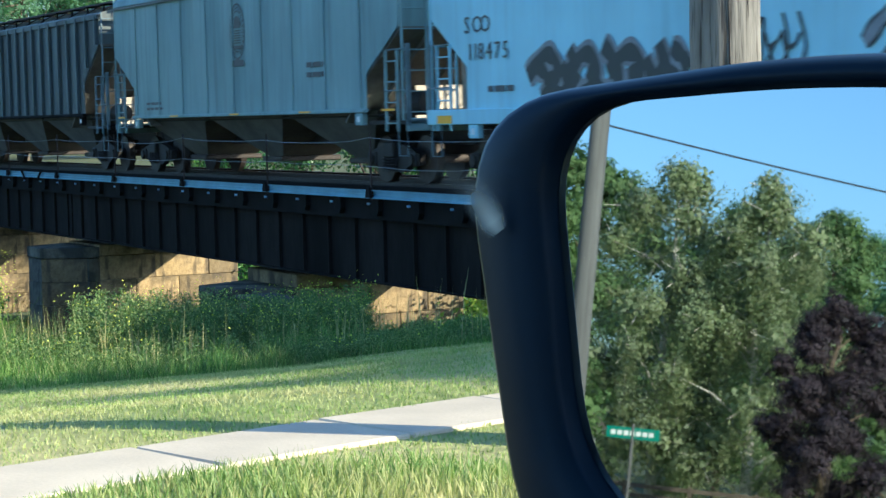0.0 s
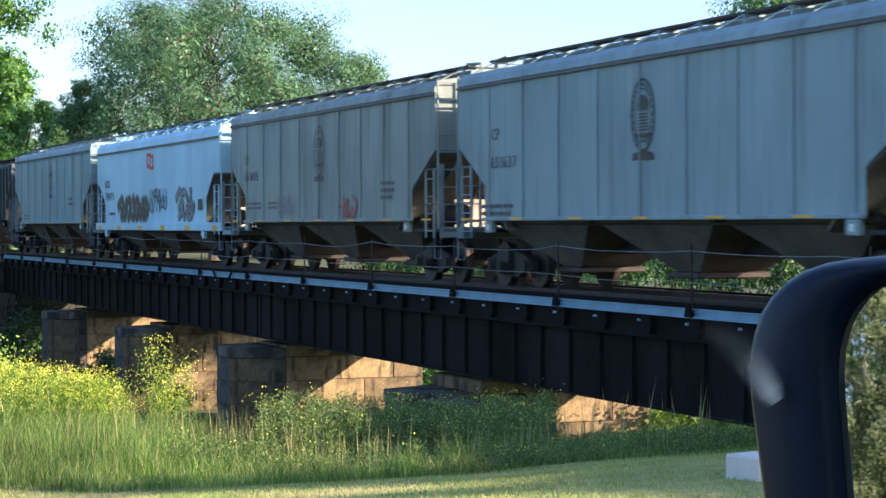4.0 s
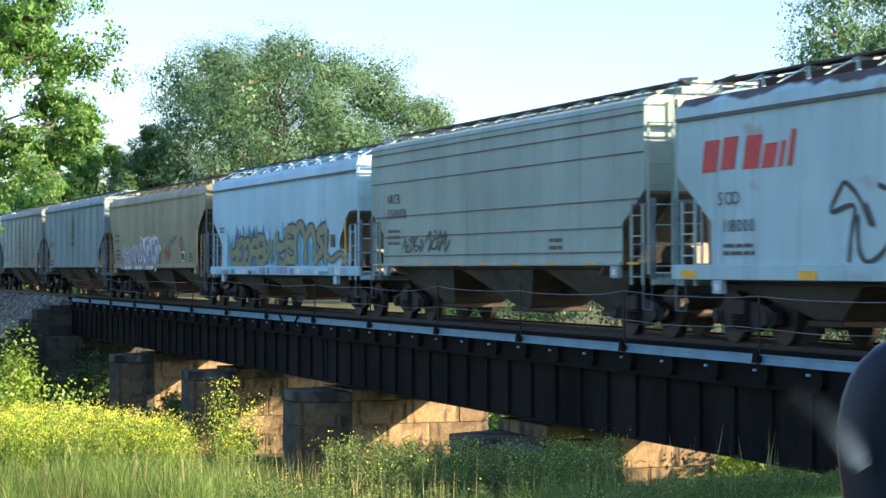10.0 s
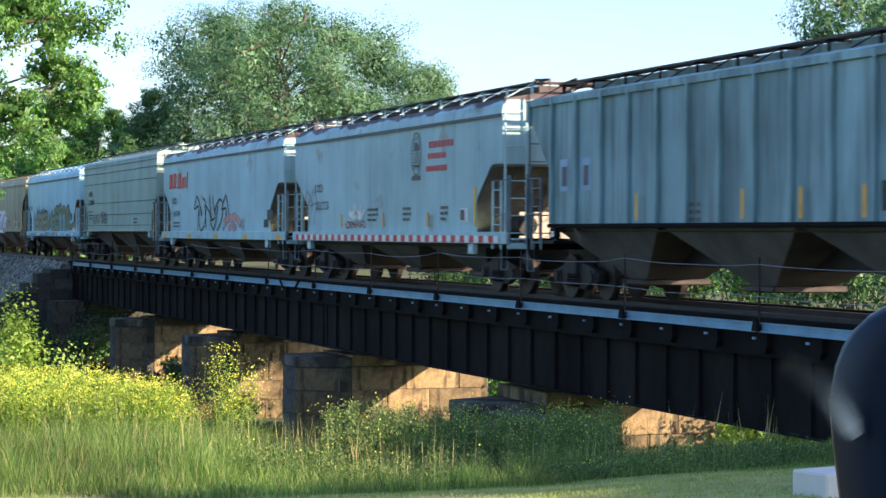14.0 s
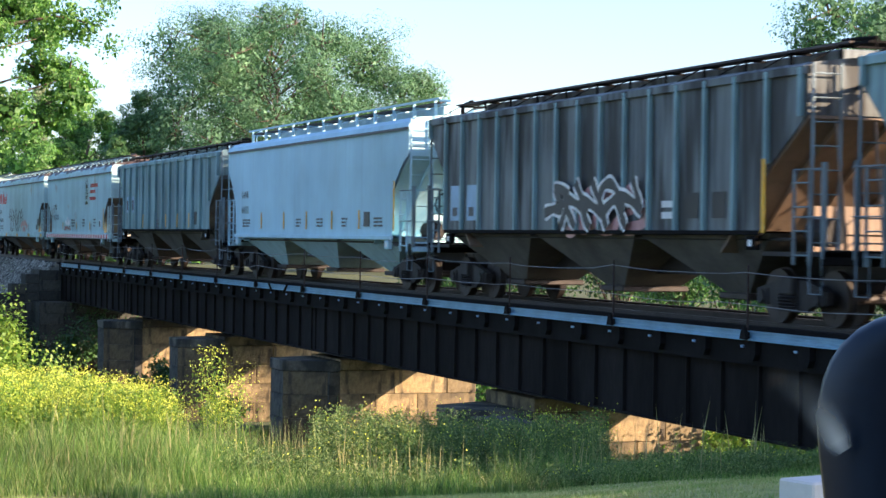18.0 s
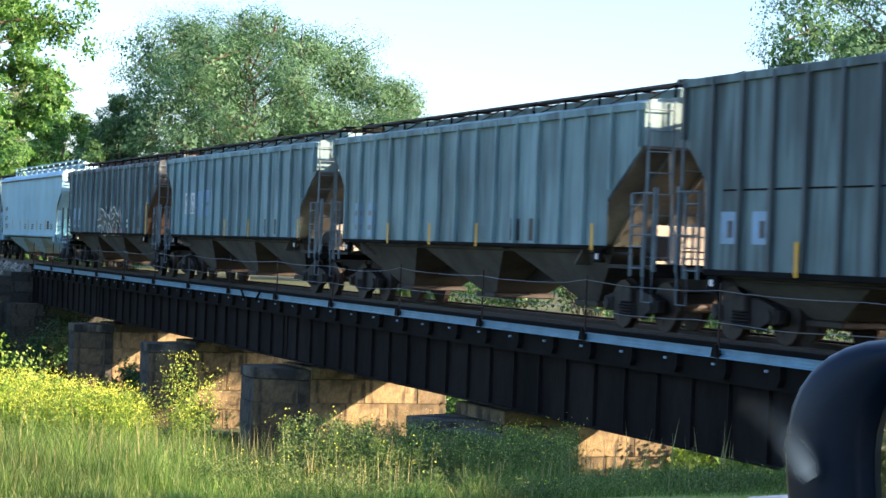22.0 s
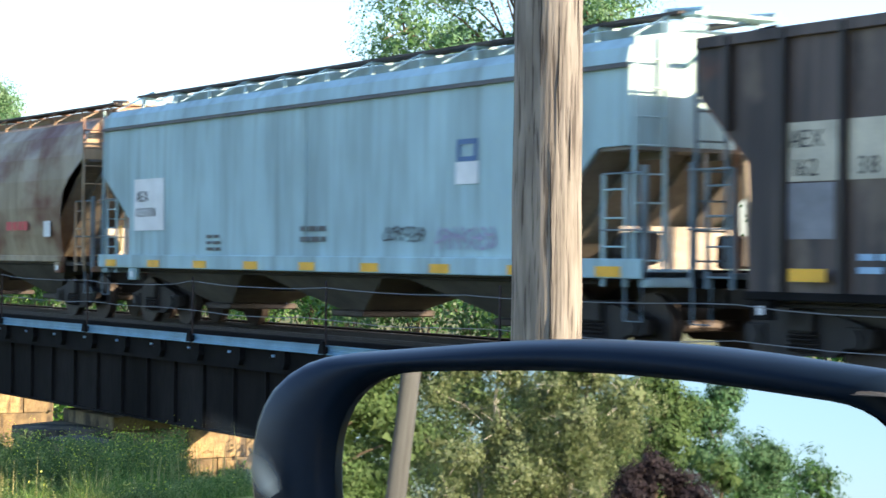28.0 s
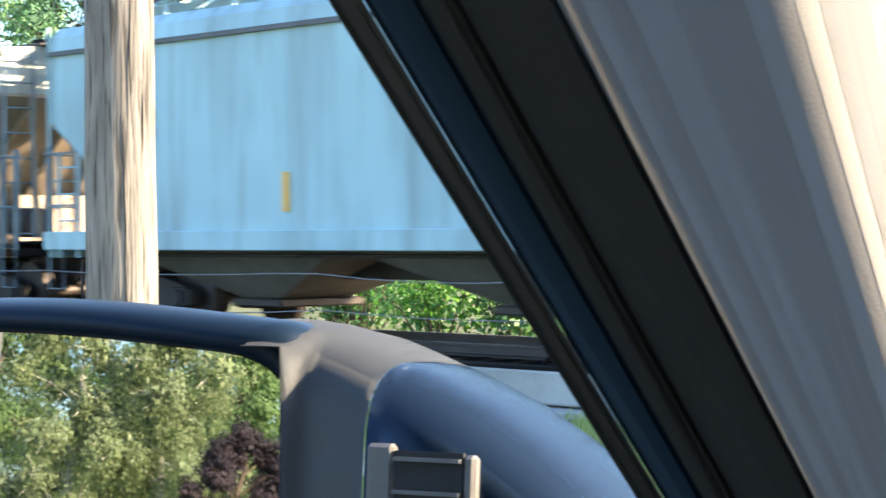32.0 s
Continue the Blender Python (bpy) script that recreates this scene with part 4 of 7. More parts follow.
def bars(car, x, z, w, h, rows, mat, y=-1.575, label="line of small stencilled data", seed=0):
    """Small writing that cannot be read: rows of bars, each row of words a part."""
    g = random.Random(seed * 31 + int(x * 10))
    rh = h / rows
    for r in range(rows):
        u = 0.0
        while u < w - 0.1:
            l = min(g.uniform(0.16, 0.42), w - u)
            part("stencil_bar", boxm(x + u, x + u + l, y - 0.006, y - 0.003, z - r * rh - rh * 0.5, z - r * rh), mat, car, label)
            u += l + 0.06


def plate(car, name, x0, x1, z0, z1, mat, label="", y=-1.575, t=0.008):
    return part(name, boxm(x0, x1, y - t, y - 0.002, z0, z1), mat, car, label)


def stroke(bm, pts, w, y):
    """A flat brush stroke along points (x, z)."""
    pts = [Vector((p[0], p[1])) for p in pts]
    left, right = [], []
    for i, p in enumerate(pts):
        d = (pts[min(i + 1, len(pts) - 1)] - pts[max(i - 1, 0)])
        d = d / max(d.length, 1e-6)
        nrm = Vector((-d.y, d.x)) * w * 0.5 * (0.92 + 0.14 * math.sin(i * 1.1))
        left.append(bm.verts.new((p.x + nrm.x, y, p.y + nrm.y)))
        right.append(bm.verts.new((p.x - nrm.x, y, p.y - nrm.y)))
    for i in range(len(pts) - 1):
        bm.faces.new((left[i], right[i], right[i + 1], left[i + 1]))


LETTER_FORMS = (
    (((0, 0), (0.06, 0.5), (0.1, 1)), ((0.1, 1), (0.4, 0.45), (0.72, 0.05)), ((0.74, 0.05), (0.8, 0.5), (0.85, 1))),
    (((0, 0), (0.03, 0.75), (0.38, 1.0), (0.78, 0.8), (0.85, 0)), ((0.1, 0.45), (0.45, 0.5), (0.8, 0.42))),
    (((0.82, 0.82), (0.38, 1), (0.03, 0.6), (0.1, 0.12), (0.5, 0), (0.86, 0.25)), ((0.45, 0.45), (0.86, 0.45))),
    (((0.06, 0), (0.02, 0.5), (0.06, 1)), ((0.06, 1), (0.7, 0.9), (0.2, 0.5), (0.55, 0.3), (0.88, 0))),
    (((0.12, 0.96), (0.04, 0.5), (0.06, 0.06)), ((0.06, 0.06), (0.45, 0.0), (0.85, 0.1)), ((0.1, 0.5), (0.7, 0.55)), ((0.12, 0.96), (0.8, 1.0))),
    (((0.05, 1), (0.08, 0.3), (0.42, 0), (0.78, 0.3), (0.84, 1)),))


def curve_through(p, k=5):
    """Points of a smooth curve through p."""
    q = [p[0]] + list(p) + [p[-1]]
    out = []
    for i in range(1, len(q) - 2):
        for j in range(k):
            t = j / k
            out.append(tuple(0.5 * (2 * b + (c - a) * t + (2 * a - 5 * b + 4 * c - d) * t * t + (3 * b - a - 3 * c + d) * t ** 3) for a, b, c, d in zip(q[i - 1], q[i], q[i + 1], q[i + 2])))
    out.append(tuple(p[-1]))
    return out


def graffiti(car, x, z, w, h, n, fill, line, seed, label, y=-1.575, wide=0.16, glow=None, turn=(0.45, 1.0)):
    """Abstract sprayed letter forms: filled bodies with outlines, no readable word."""
    g = random.Random(seed)
    layers = ([(glow, 2.5, 0.004)] if glow else []) + [(line, 1.4, 0.006), (fill, 0.85, 0.008)]
    shapes = []
    cw = w / n
    for i in range(n):
        form = LETTER_FORMS[(g.randrange(6) + i) % 6]
        skew, sq, lift = g.uniform(-0.2, 0.3), g.uniform(0.85, 1.1), g.uniform(-0.05, 0.08)
        fx, fy, rot = -1, g.choice((-1, 1)), g.uniform(*turn) * g.choice((-1, 1))
        for st in form:
            pts = []
            for u, v in st:
                u, v = (u - 0.45) * fx, (v - 0.5) * fy
                u, v = u * math.cos(rot) - v * math.sin(rot), u * math.sin(rot) + v * math.cos(rot)
                pts.append((x + (i + 0.5 + u * 1.3) * cw + skew * v * cw + g.uniform(-0.06, 0.06) * cw, z + h * min(1.1, max(-0.02, 0.5 + lift + v * sq))))
            shapes.append(curve_through(pts))
    if glow:   # flames and runs behind the letters
        for k in range(n * 3):
            cx = x + g.uniform(0, w)
            shapes.insert(0, curve_through([(cx, z + h * g.uniform(0.1, 0.6)), (cx + 0.05, z + h * 0.9), (cx + g.uniform(-0.1, 0.15), z + h * g.uniform(1.0, 1.28))]))
    for mat, k, off in layers:
        if mat is None:
            continue
        for j, q in enumerate(shapes):
            if glow and j < n * 3 and k < 1.8:
                continue
            bm = bmesh.new()
            stroke(bm, q, wide * k, y - off - 0.00002 * j)
            part("graffiti_stroke", bm, SPRAY[mat], car, label)


def flames(car, x, z, w, h, n, mat, seed, label, y=-1.575, tip=0.35):
    """Sprayed flames: overlapping tapered tongues that rise from a common base."""
    g = random.Random(seed)
    for k in range(n):
        cx = x + w * (k + g.uniform(0.2, 0.8)) / n
        wd, lean, top = g.uniform(0.14, 0.24), g.uniform(-0.14, 0.14), h * (1 + g.uniform(-tip, tip))
        left = curve_through([(cx - wd, z), (cx - wd * 0.9, z + top * 0.55), (cx + lean - 0.03, z + top)], 4)
        right = curve_through([(cx + lean + 0.03, z + top * 0.98), (cx + wd * 0.8, z + top * 0.5), (cx + wd, z)], 4)
        bm = bmesh.new()
        bm.faces.new([bm.verts.new((a, y - 0.003 - 0.00002 * k, b)) for a, b in left + right])
        part("graffiti_flame", bm, SPRAY[mat], car, label)


def shield(car, x, z, r, mat, y=-1.58):
    """An oval railway crest as plain shapes: two rings, ticks between them, a shaped centre and a base scroll."""
    n = 32

    def oval(name, q1, q0, dy):
        bm = bmesh.new()
        for k in range(n):
            a0, a1 = k * math.tau / n, (k + 1) * math.tau / n
            bm.faces.new([bm.verts.new((x + q * r * 0.72 * math.cos(a), y - dy, z + q * r * math.sin(a))) for q, a in ((q1, a0), (q1, a1), (q0, a1), (q0, a0))])
        part(name, bm, mat, car, "oval crest drawn in plain shapes")
    oval("crest", 1.0, 0.93, 0.005)
    oval("crest_ring", 0.74, 0.70, 0.005)
    for k in range(28):
        if k in (20, 21, 22):
            continue
        a = k * math.tau / 28
        bm = bmesh.new()
        c, d = (math.cos(a) * 0.72, math.sin(a)), (-math.sin(a) * 0.035, math.cos(a) * 0.05)
        bm.faces.new([bm.verts.new((x + r * (c[0] * q + d[0] * w), y - 0.005, z + r * (c[1] * q + d[1] * w))) for q, w in ((0.88, 1), (0.79, 1), (0.79, -1), (0.88, -1))])
        part("crest_tick", bm, mat, car)
    for pts in ([(-0.34, 0.12), (0.30, 0.12), (0.38, 0.28), (0.22, 0.48), (-0.05, 0.56), (-0.28, 0.44)], [(-0.36, -0.62), (0.36, -0.62), (0.42, -0.50), (-0.42, -0.50)], [(-0.62, -1.22), (0.62, -1.22), (0.56, -1.02), (0.0, -0.97), (-0.56, -1.02)]):
        part("crest_shape", prism(bmesh.new(), [(x + r * a, z + r * b) for a, b in pts], "y", y - 0.008, y - 0.003), mat, car)
    for k in range(6):
        part("crest_bar", boxm(x - r * 0.30, x + r * 0.30, y - 0.008, y - 0.003, z + r * (-0.42 + k * 0.085), z + r * (-0.38 + k * 0.085)), mat, car)


def brake_wheel_mesh():
    bm = bmesh.new()
    n = 20
    pts = [(0.0, 0.27 * math.cos(k * math.tau / n), 0.27 * math.sin(k * math.tau / n)) for k in range(n + 1)]
    tube(bm, pts, [0.018] * (n + 1), 5)
    for k in range(4):
        rod(bm, (0.0, 0.0, 0.0), (0.0, 0.27 * math.cos(k * math.tau / 4 + 0.4), 0.27 * math.sin(k * math.tau / 4 + 0.4)), 0.012, 4)
    rod(bm, (-0.02, 0, 0), (0.30, 0, 0), 0.025, 6)
    return bm


def roof_bracket_mesh(up, stays=True):
    """A bracket across the roof: two uprights, a bar under the boards, and stays out to the eaves."""
    bm = bmesh.new()
    for s in (-1, 1):
        box(bm, -0.025, 0.025, s * 0.80 - 0.02, s * 0.80 + 0.02, -0.10, up - 0.036)
        if stays:
            rod(bm, (0, s * 0.82, up - 0.05), (0, s * 1.38, -0.12), 0.013, 5)
    box(bm, -0.02, 0.02, -0.78, 0.78, up - 0.075, up - 0.037)
    return bm


def hopper_car(s0, s1, paint, prof=FLAT, style="smooth", label="", cuts=CUT_STEP, reflect=0, sill=None, rib_n=16, roof=None, bays=3, zs=1.11, groove=M_INK, rib=None, end=None, rib_at=None, bay=None, walk_up=0.22, rail=False, trim_end=0.80, wheel=False):
    """A covered hopper between couplings at s0 and s1 along the train; paint is a material."""
    L = s1 - s0
    car = thing("hopper_car", label, "freight car", "cars of the grain train", "", Matrix.Translation(((s0 + s1) / 2, TRACK_Y, 0)))
    a, b = L / 2 - 0.68, L / 2 - 0.45
    x0, x1 = -L / 2 + 0.58, L / 2 - trim_end
    roof_top = prof[-1][1]
    ymax = max(p[0] for p in prof)
    rows_ = shell_rows(x0, x1, prof, cuts)
    part("body", body_mesh(rows_, cuts), paint, car)
    ybase, zb = prof[0]
    zs = min(zs, zb - 0.06)
    thin = zb - zs < 0.15
    # sills along the bottom edge, platforms at the ends
    ends = (x0 + cuts[0][-1][1], x1 - cuts[1][-1][1])
    for s in (-1, 1):
        span_ = ends if thin else (-b, b)
        part("side_sill", boxm(span_[0], span_[1], s * (ybase + 0.02) - 0.05, s * (ybase + 0.02) + 0.05, zs, zb + 0.012, bevel=0.012), sill or paint, car)
    for e in (-1, 1):
        k = 0 if e < 0 else 1
        xe, xin, zc = (x0, x1)[k], ends[k], cuts[k][0][0]
        lo, hi = sorted((xin - e * 0.05, e * b))
        part("end_platform", boxm(lo, hi, -ybase + 0.06, ybase - 0.06, 1.13, 1.20), M_TRUCK, car)
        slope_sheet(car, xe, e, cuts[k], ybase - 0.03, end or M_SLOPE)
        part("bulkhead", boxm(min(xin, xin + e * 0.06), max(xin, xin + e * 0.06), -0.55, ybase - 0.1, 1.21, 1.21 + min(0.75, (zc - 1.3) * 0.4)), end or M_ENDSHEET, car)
        # frame of the open end: upright angle bars and a cross bar below the roof
        for y in (-0.95, -0.25, 0.45, 1.1):
            part("strut", rod(bmesh.new(), (xe - e * 0.06, y, zc + 0.02), (e * (b - 0.25), y, 1.2), 0.032, 6), end or M_ENDSHEET, car)
        part("end_sill", boxm(min(e * (b - 0.12), e * b), max(e * (b - 0.12), e * b), -ybase, ybase, 1.0, 1.24, bevel=0.015), sill or paint, car)
        part("coupler", boxm(min(e * b, e * (L / 2)), max(e * b, e * (L / 2)), -0.16, 0.16, 0.72, 1.02, bevel=0.04), M_TRUCK, car)
        # ladders: on the side, on the end, and on the far side
        steel = M_LADDER if style == "ribbed" else paint
        part("ladder", ladder_mesh(1.0, 2.5, 0.50), steel, car, "", (e * (b - 0.62), -ybase - 0.03, 0))
        part("ladder", ladder_mesh(1.2, roof_top - 0.12, 0.50), steel, car, "", pose(xe + e * 0.09, -ymax + 0.30, 0, 0, 0, 90 * e))
        part("ladder", ladder_mesh(0.55, 2.95, 0.46), paint, car, "", pose(e * (b - 0.28), ybase + 0.03, 0, 0, 0, 180))
        part("corner_post", boxm(min(e * (b - 0.06), e * b), max(e * (b - 0.06), e * b), -ybase - 0.02, -ybase + 0.06, 1.1, 2.6), M_LADDER, car)
        for z in (1.75, 2.5):
            part("grab_iron", rod(bmesh.new(), (e * (b - 0.86), -ybase - 0.05, z), (e * b, -ybase - 0.05, z), 0.013, 5), M_LADDER, car)
        part("stirrup_step", tube(bmesh.new(), [(e * (b - 0.42), -ybase, 1.12), (e * (b - 0.42), -ybase, 0.55), (e * (b - 0.05), -ybase, 0.55), (e * (b - 0.05), -ybase, 1.12)], [0.018] * 4, 5), M_LADDER, car)
        # brace and step at the roof end
        br = bmesh.new()
        top = roof_top + walk_up
        for y in (-0.62, 0.62):
            tube(br, [(xe, y, roof_top - 0.50), (e * (b + 0.02), y, roof_top - 0.30), (e * (b + 0.02), y, top + 0.02), (xe - e * 0.45, y, top + 0.06)], [0.035] * 4, 6)
        box(br, min(xe, e * (b + 0.02)), max(xe, e * (b + 0.02)), -0.75, 0.75, top - 0.06, top - 0.02)
        part("end_step", br, sill or paint, car)
        if e > 0:
            part("brake_gear", boxm(b - 0.73, b - 0.37, 0.2, 0.62, 1.25, 1.70, bevel=0.04), M_TRUCK, car)
            part("air_reservoir", rod(bmesh.new(), (xin + 0.45, -0.75, 1.52), (xin + 1.05, -0.75, 1.52), 0.23, 16), M_TRUCK, car, "black air reservoir on the end platform")
        elif wheel:
            part("brake_wheel", share("brake_wheel", brake_wheel_mesh, M_TRUCK), None, car, "black iron hand brake wheel", (-b + 0.02, -1.05, 2.15))
        pad = part("jack_pad", boxm(min(xin - e * 0.12, xin - e * 0.46), max(xin - e * 0.12, xin - e * 0.46), -ybase - 0.055, -ybase + 0.06, zs - 0.24, zs - 0.004, bevel=0.015), sill or paint, car)
        part("pad_mark", boxm(xin - e * 0.29 - 0.06, xin - e * 0.29 + 0.06, -ybase - 0.062, -ybase - 0.056, zs - 0.18, zs - 0.07), M_WHITE, pad, "small white stencilled square")
        truck(car, e * (L / 2 - 2.15))
    # hopper bays
    span = ends[1] - ends[0] + 0.3
    for k in range(bays):
        xc = ends[0] - 0.15 + (k + 0.5) * span / bays
        w = span / bays / 2 - 0.03
        bm = bmesh.new()
        top = [bm.verts.new((xc + dx * w, dy * 1.40, zs + 0.04)) for dx, dy in ((-1, -1), (1, -1), (1, 1), (-1, 1))]
        low = [bm.verts.new((xc + dx * 0.42, dy * 0.62, 0.46)) for dx, dy in ((-1, -1), (1, -1), (1, 1), (-1, 1))]
        for i in range(4):
            bm.faces.new((top[i], low[i], low[(i + 1) % 4], top[(i + 1) % 4]))
        bm.faces.new(top)
        bm.faces.new(low[::-1])
        bmesh.ops.recalc_face_normals(bm, faces=bm.faces[:])
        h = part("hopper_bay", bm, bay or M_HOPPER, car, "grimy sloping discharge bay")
        part("outlet_gate", boxm(xc - 0.55, xc + 0.55, -0.72, 0.72, 0.34, 0.455, bevel=0.02), M_WHEEL, h)
    part("centre_sill", boxm(-b, b, -0.2, 0.2, 0.72, 1.10), M_TRUCK, car)
    part("air_pipe", rod(bmesh.new(), (-a + 1, -1.3, zs - 0.06), (a - 1, -1.3, zs - 0.06), 0.03, 6), M_TRUCK, car)
    # roof: hatch line and running boards on legs
    part("hatch_cover", boxm(x0 + 0.8, x1 - 0.8, -0.40, 0.40, roof_top - 0.005, roof_top + max(0.05, walk_up - 0.03), bevel=0.02), roof or paint, car)
    zw = roof_top + walk_up
    for s in (-1, 1):
        rb = bmesh.new()
        box(rb, x0 - 0.1, x1 + 0.1, s * 0.80 - 0.02, s * 0.80 + 0.02, zw - 0.035, zw + 0.005)
        box(rb, x0 - 0.1, x1 + 0.1, s * 0.50 - 0.02, s * 0.50 + 0.02, zw - 0.035, zw + 0.005)
        box(rb, x0 - 0.1, x1 + 0.1, s * 0.65 - 0.128, s * 0.65 + 0.128, zw - 0.026, zw - 0.002)
        x = x0
        while x < x1:
            box(rb, x - 0.02, x + 0.02, s * 0.65 - 0.128, s * 0.65 + 0.128, zw - 0.001, zw + 0.006)
            x += 0.33
        part("running_board", rb, M_BOARD, car, "steel grating walkway along the roof")
    n = 11
    for k in range(n + 1):
        x = x0 + 0.2 + k * (x1 - x0 - 0.4) / n
        part("roof_bracket", share(("roof_bracket", walk_up, (sill or paint).name), lambda: roof_bracket_mesh(walk_up, not rail), sill or paint), None, car, "", (x, 0, roof_top))
        if rail:
            part("rail_post", boxm(x - 0.03, x + 0.03, -0.86, -0.80, roof_top - 0.02, zw + 0.10), sill or paint, car)
    if rail:
        part("roof_rail", boxm(x0 - 0.2, x1 + 0.2, -0.87, -0.81, zw + 0.06, zw + 0.11), sill or paint, car, "raised rail of the roof walk")
    # side posts, seams
    eave = prof[3][1]
    if style == "ribbed":
        for s in (-1, 1):
            first, pitch = rib_at or (x0 + 0.12, (x1 - x0 - 0.24) / (rib_n - 1))
            for k in range(rib_n):
                x = first + k * pitch
                if x > x1 - 0.05:
                    break
                z0 = zb + 0.014
                while z0 < eave and (inset_at(cuts[0], z0) > x - x0 - 0.05 or inset_at(cuts[1], z0) > x1 - x - 0.05):
                    z0 += 0.04
                part("side_post", share(("side_post", round(z0, 2), prof[3], (rib or paint).name), lambda: prism(bmesh.new(), [(-0.022, 0), (-0.04, -0.075), (-0.04, -0.095), (0.04, -0.095), (0.04, -0.075), (0.022, 0)], "z", z0, eave - 0.01), rib or paint), None, car, "", pose(x, s * (ybase + 0.001), 0, 0, 0, 0 if s < 0 else 180))
        for s in (-1, 1):
            part("top_chord", boxm(x0, x1, s * ybase - 0.07, s * ybase + 0.07, eave - 0.12, eave + 0.02, bevel=0.01), paint, car)
    elif style == "seamed":
        for k in range(1, 10):
            x = x0 + k * (x1 - x0) / 10
            z0 = zb + 0.02 if ends[0] < x < ends[1] else 2.95
            part("weld_seam", boxm(x - 0.02, x + 0.02, -ymax - 0.005, -ymax + 0.01, z0, eave - 0.07), paint, car)
        part("eave_lip", boxm(x0, x1, -ymax - 0.035, -ymax + 0.01, eave - 0.06, eave), groove, car)
    elif style == "grooved":
        for z in (1.61, 2.08, 2.60, 3.46, 3.92, 4.20):
            part("groove", boxm(x0 + inset_at(cuts[0], z) + 0.03, x1 - inset_at(cuts[1], z) - 0.03, -ymax - 0.012, -ymax + 0.01, z, z + 0.022), groove, car)
    else:
        part("eave_lip", boxm(x0, x1, -ymax - 0.03, -ymax + 0.012, eave - 0.05, eave + 0.01), groove, car) if prof is not ROUND else None
    # reflectors on the sill
    for k in range(reflect):
        x = -b + 0.7 + k * (2 * b - 1.4) / max(1, reflect - 1)
        plate(car, "reflector", x - 0.28, x + 0.28, zs + 0.02, min(zs + 0.16, zb), M_YELLOW, "yellow reflective strip", -ybase - 0.075)
    return car, a, L


def yellow_ticks(car, xs_, z=1.42, y=-1.575, h=0.42):
    for x in xs_:
        plate(car, "conspicuity_strip", x - 0.06, x + 0.06, z, z + h, M_YELLOW, "faded yellow reflective strip", y)


CARS = []


def add_car(i, *args, **kw):
    s0, s1 = JOINTS[i], JOINTS[i + 1]
    car, a, L = hopper_car(s0, s1, *args, **kw)
    CARS.append((car, (s0 + s1) / 2))
    return car, a, L


# couplings along the train at the start, from the head towards the tail
JOINTS = [-124.9, -106.4, -88.0, -69.7, -51.2, -33.0, -14.2, 3.6, 21.85, 41.35, 59.4, 77.35, 96.2, 114.4, 133.6, 153.1, 172.3, 191.75, 211.7, 230.8, 250.3, 270.1, 289.5, 309.25, 328.6, 347.8, 367.0]

P_SKY = car_paint("paint_pale_blue", (0.48, 0.695, 0.735), grime=0.16)
P_SKY2 = car_paint("paint_pale_blue_rusty", (0.43, 0.625, 0.645), grime=0.18, rust=0.12, roof=4.44)
P_BLUEGREY = car_paint("paint_blue_grey", (0.265, 0.375, 0.38), grime=0.26)
P_GREY = car_paint("paint_grey", (0.275, 0.335, 0.305), grime=0.3)
P_TAN = car_paint("paint_tan", (0.36, 0.33, 0.20), grime=0.2)
P_CREAM = car_paint("paint_cream_grey", (0.36, 0.475, 0.42), grime=0.18)
P_DARKRIB = car_paint("paint_dark_grey", (0.10, 0.125, 0.13), grime=0.4)
P_RIB = car_paint("paint_rib_grey", (0.27, 0.42, 0.43), (0.085, 0.08, 0.065), grime=0.5)
P_RIB2 = car_paint("paint_rib_grey_brown", (0.16, 0.24, 0.24), (0.05, 0.052, 0.05), grime=0.6)
P_RIBBLUE = car_paint("paint_rib_pale", (0.37, 0.55, 0.59), (0.06, 0.058, 0.055), grime=0.65)
P_RUST = car_paint("paint_rusty_tan", (0.40, 0.31, 0.20), grime=0.35, rust=0.75)
P_BROWN = car_paint("paint_dark_brown", (0.102, 0.074, 0.062), (0.036, 0.034, 0.035), grime=0.55, rust=0.15, worn=(0.19, 0.145, 0.105))
P_WHITEGREY = car_paint("paint_pale_grey", (0.42, 0.455, 0.40), (0.17, 0.145, 0.11), grime=0.42)
P_BROWN2 = car_paint("paint_black_brown", (0.035, 0.028, 0.026), grime=0.3)
P_RIBBROWN = car_paint("paint_brown_posts", (0.10, 0.07, 0.06), (0.22, 0.19, 0.15), grime=0.35, other=(0.33, 0.28, 0.21))
P_PURE = car_paint("paint_clean_blue", (0.45, 0.69, 0.785), grime=0.08)

# the head of the visible part
add_car(0, P_GREY, prof=HIGH, cuts=CUT_DIAG, zs=1.36, style="seamed", label="grey covered hopper car on the far bank", reflect=6)
add_car(1, P_SKY, label="pale blue covered hopper car on the far bank")
c, a, L = add_car(2, P_CREAM, prof=GROOVED, cuts=CUT_SHORT, zs=1.36, label="pale covered hopper car with faded lettering", reflect=6)
bars(c, -a + 2.2, 2.2, 1.6, 0.4, 2, M_INK)
add_car(3, P_DARKRIB, prof=BOXY, cuts=CUT_RIB, zs=1.46, trim_end=1.0, sill=M_DARK, walk_up=0.24, style="ribbed", label="dark grimy ribbed covered hopper car", rib_n=20)
c, a, L = add_car(4, P_BLUEGREY, prof=HIGH, cuts=CUT_DIAG, zs=1.36, style="seamed", label="blue-grey covered hopper car with a faded crest", reflect=5)
shield(c, 0.2, 3.2, 0.62, M_INK)
bars(c, 4.0, 2.4, 0.9, 0.4, 2, M_INK)
bars(c, -a + 2.3, 1.75, 1.2, 0.25, 2, M_INK)
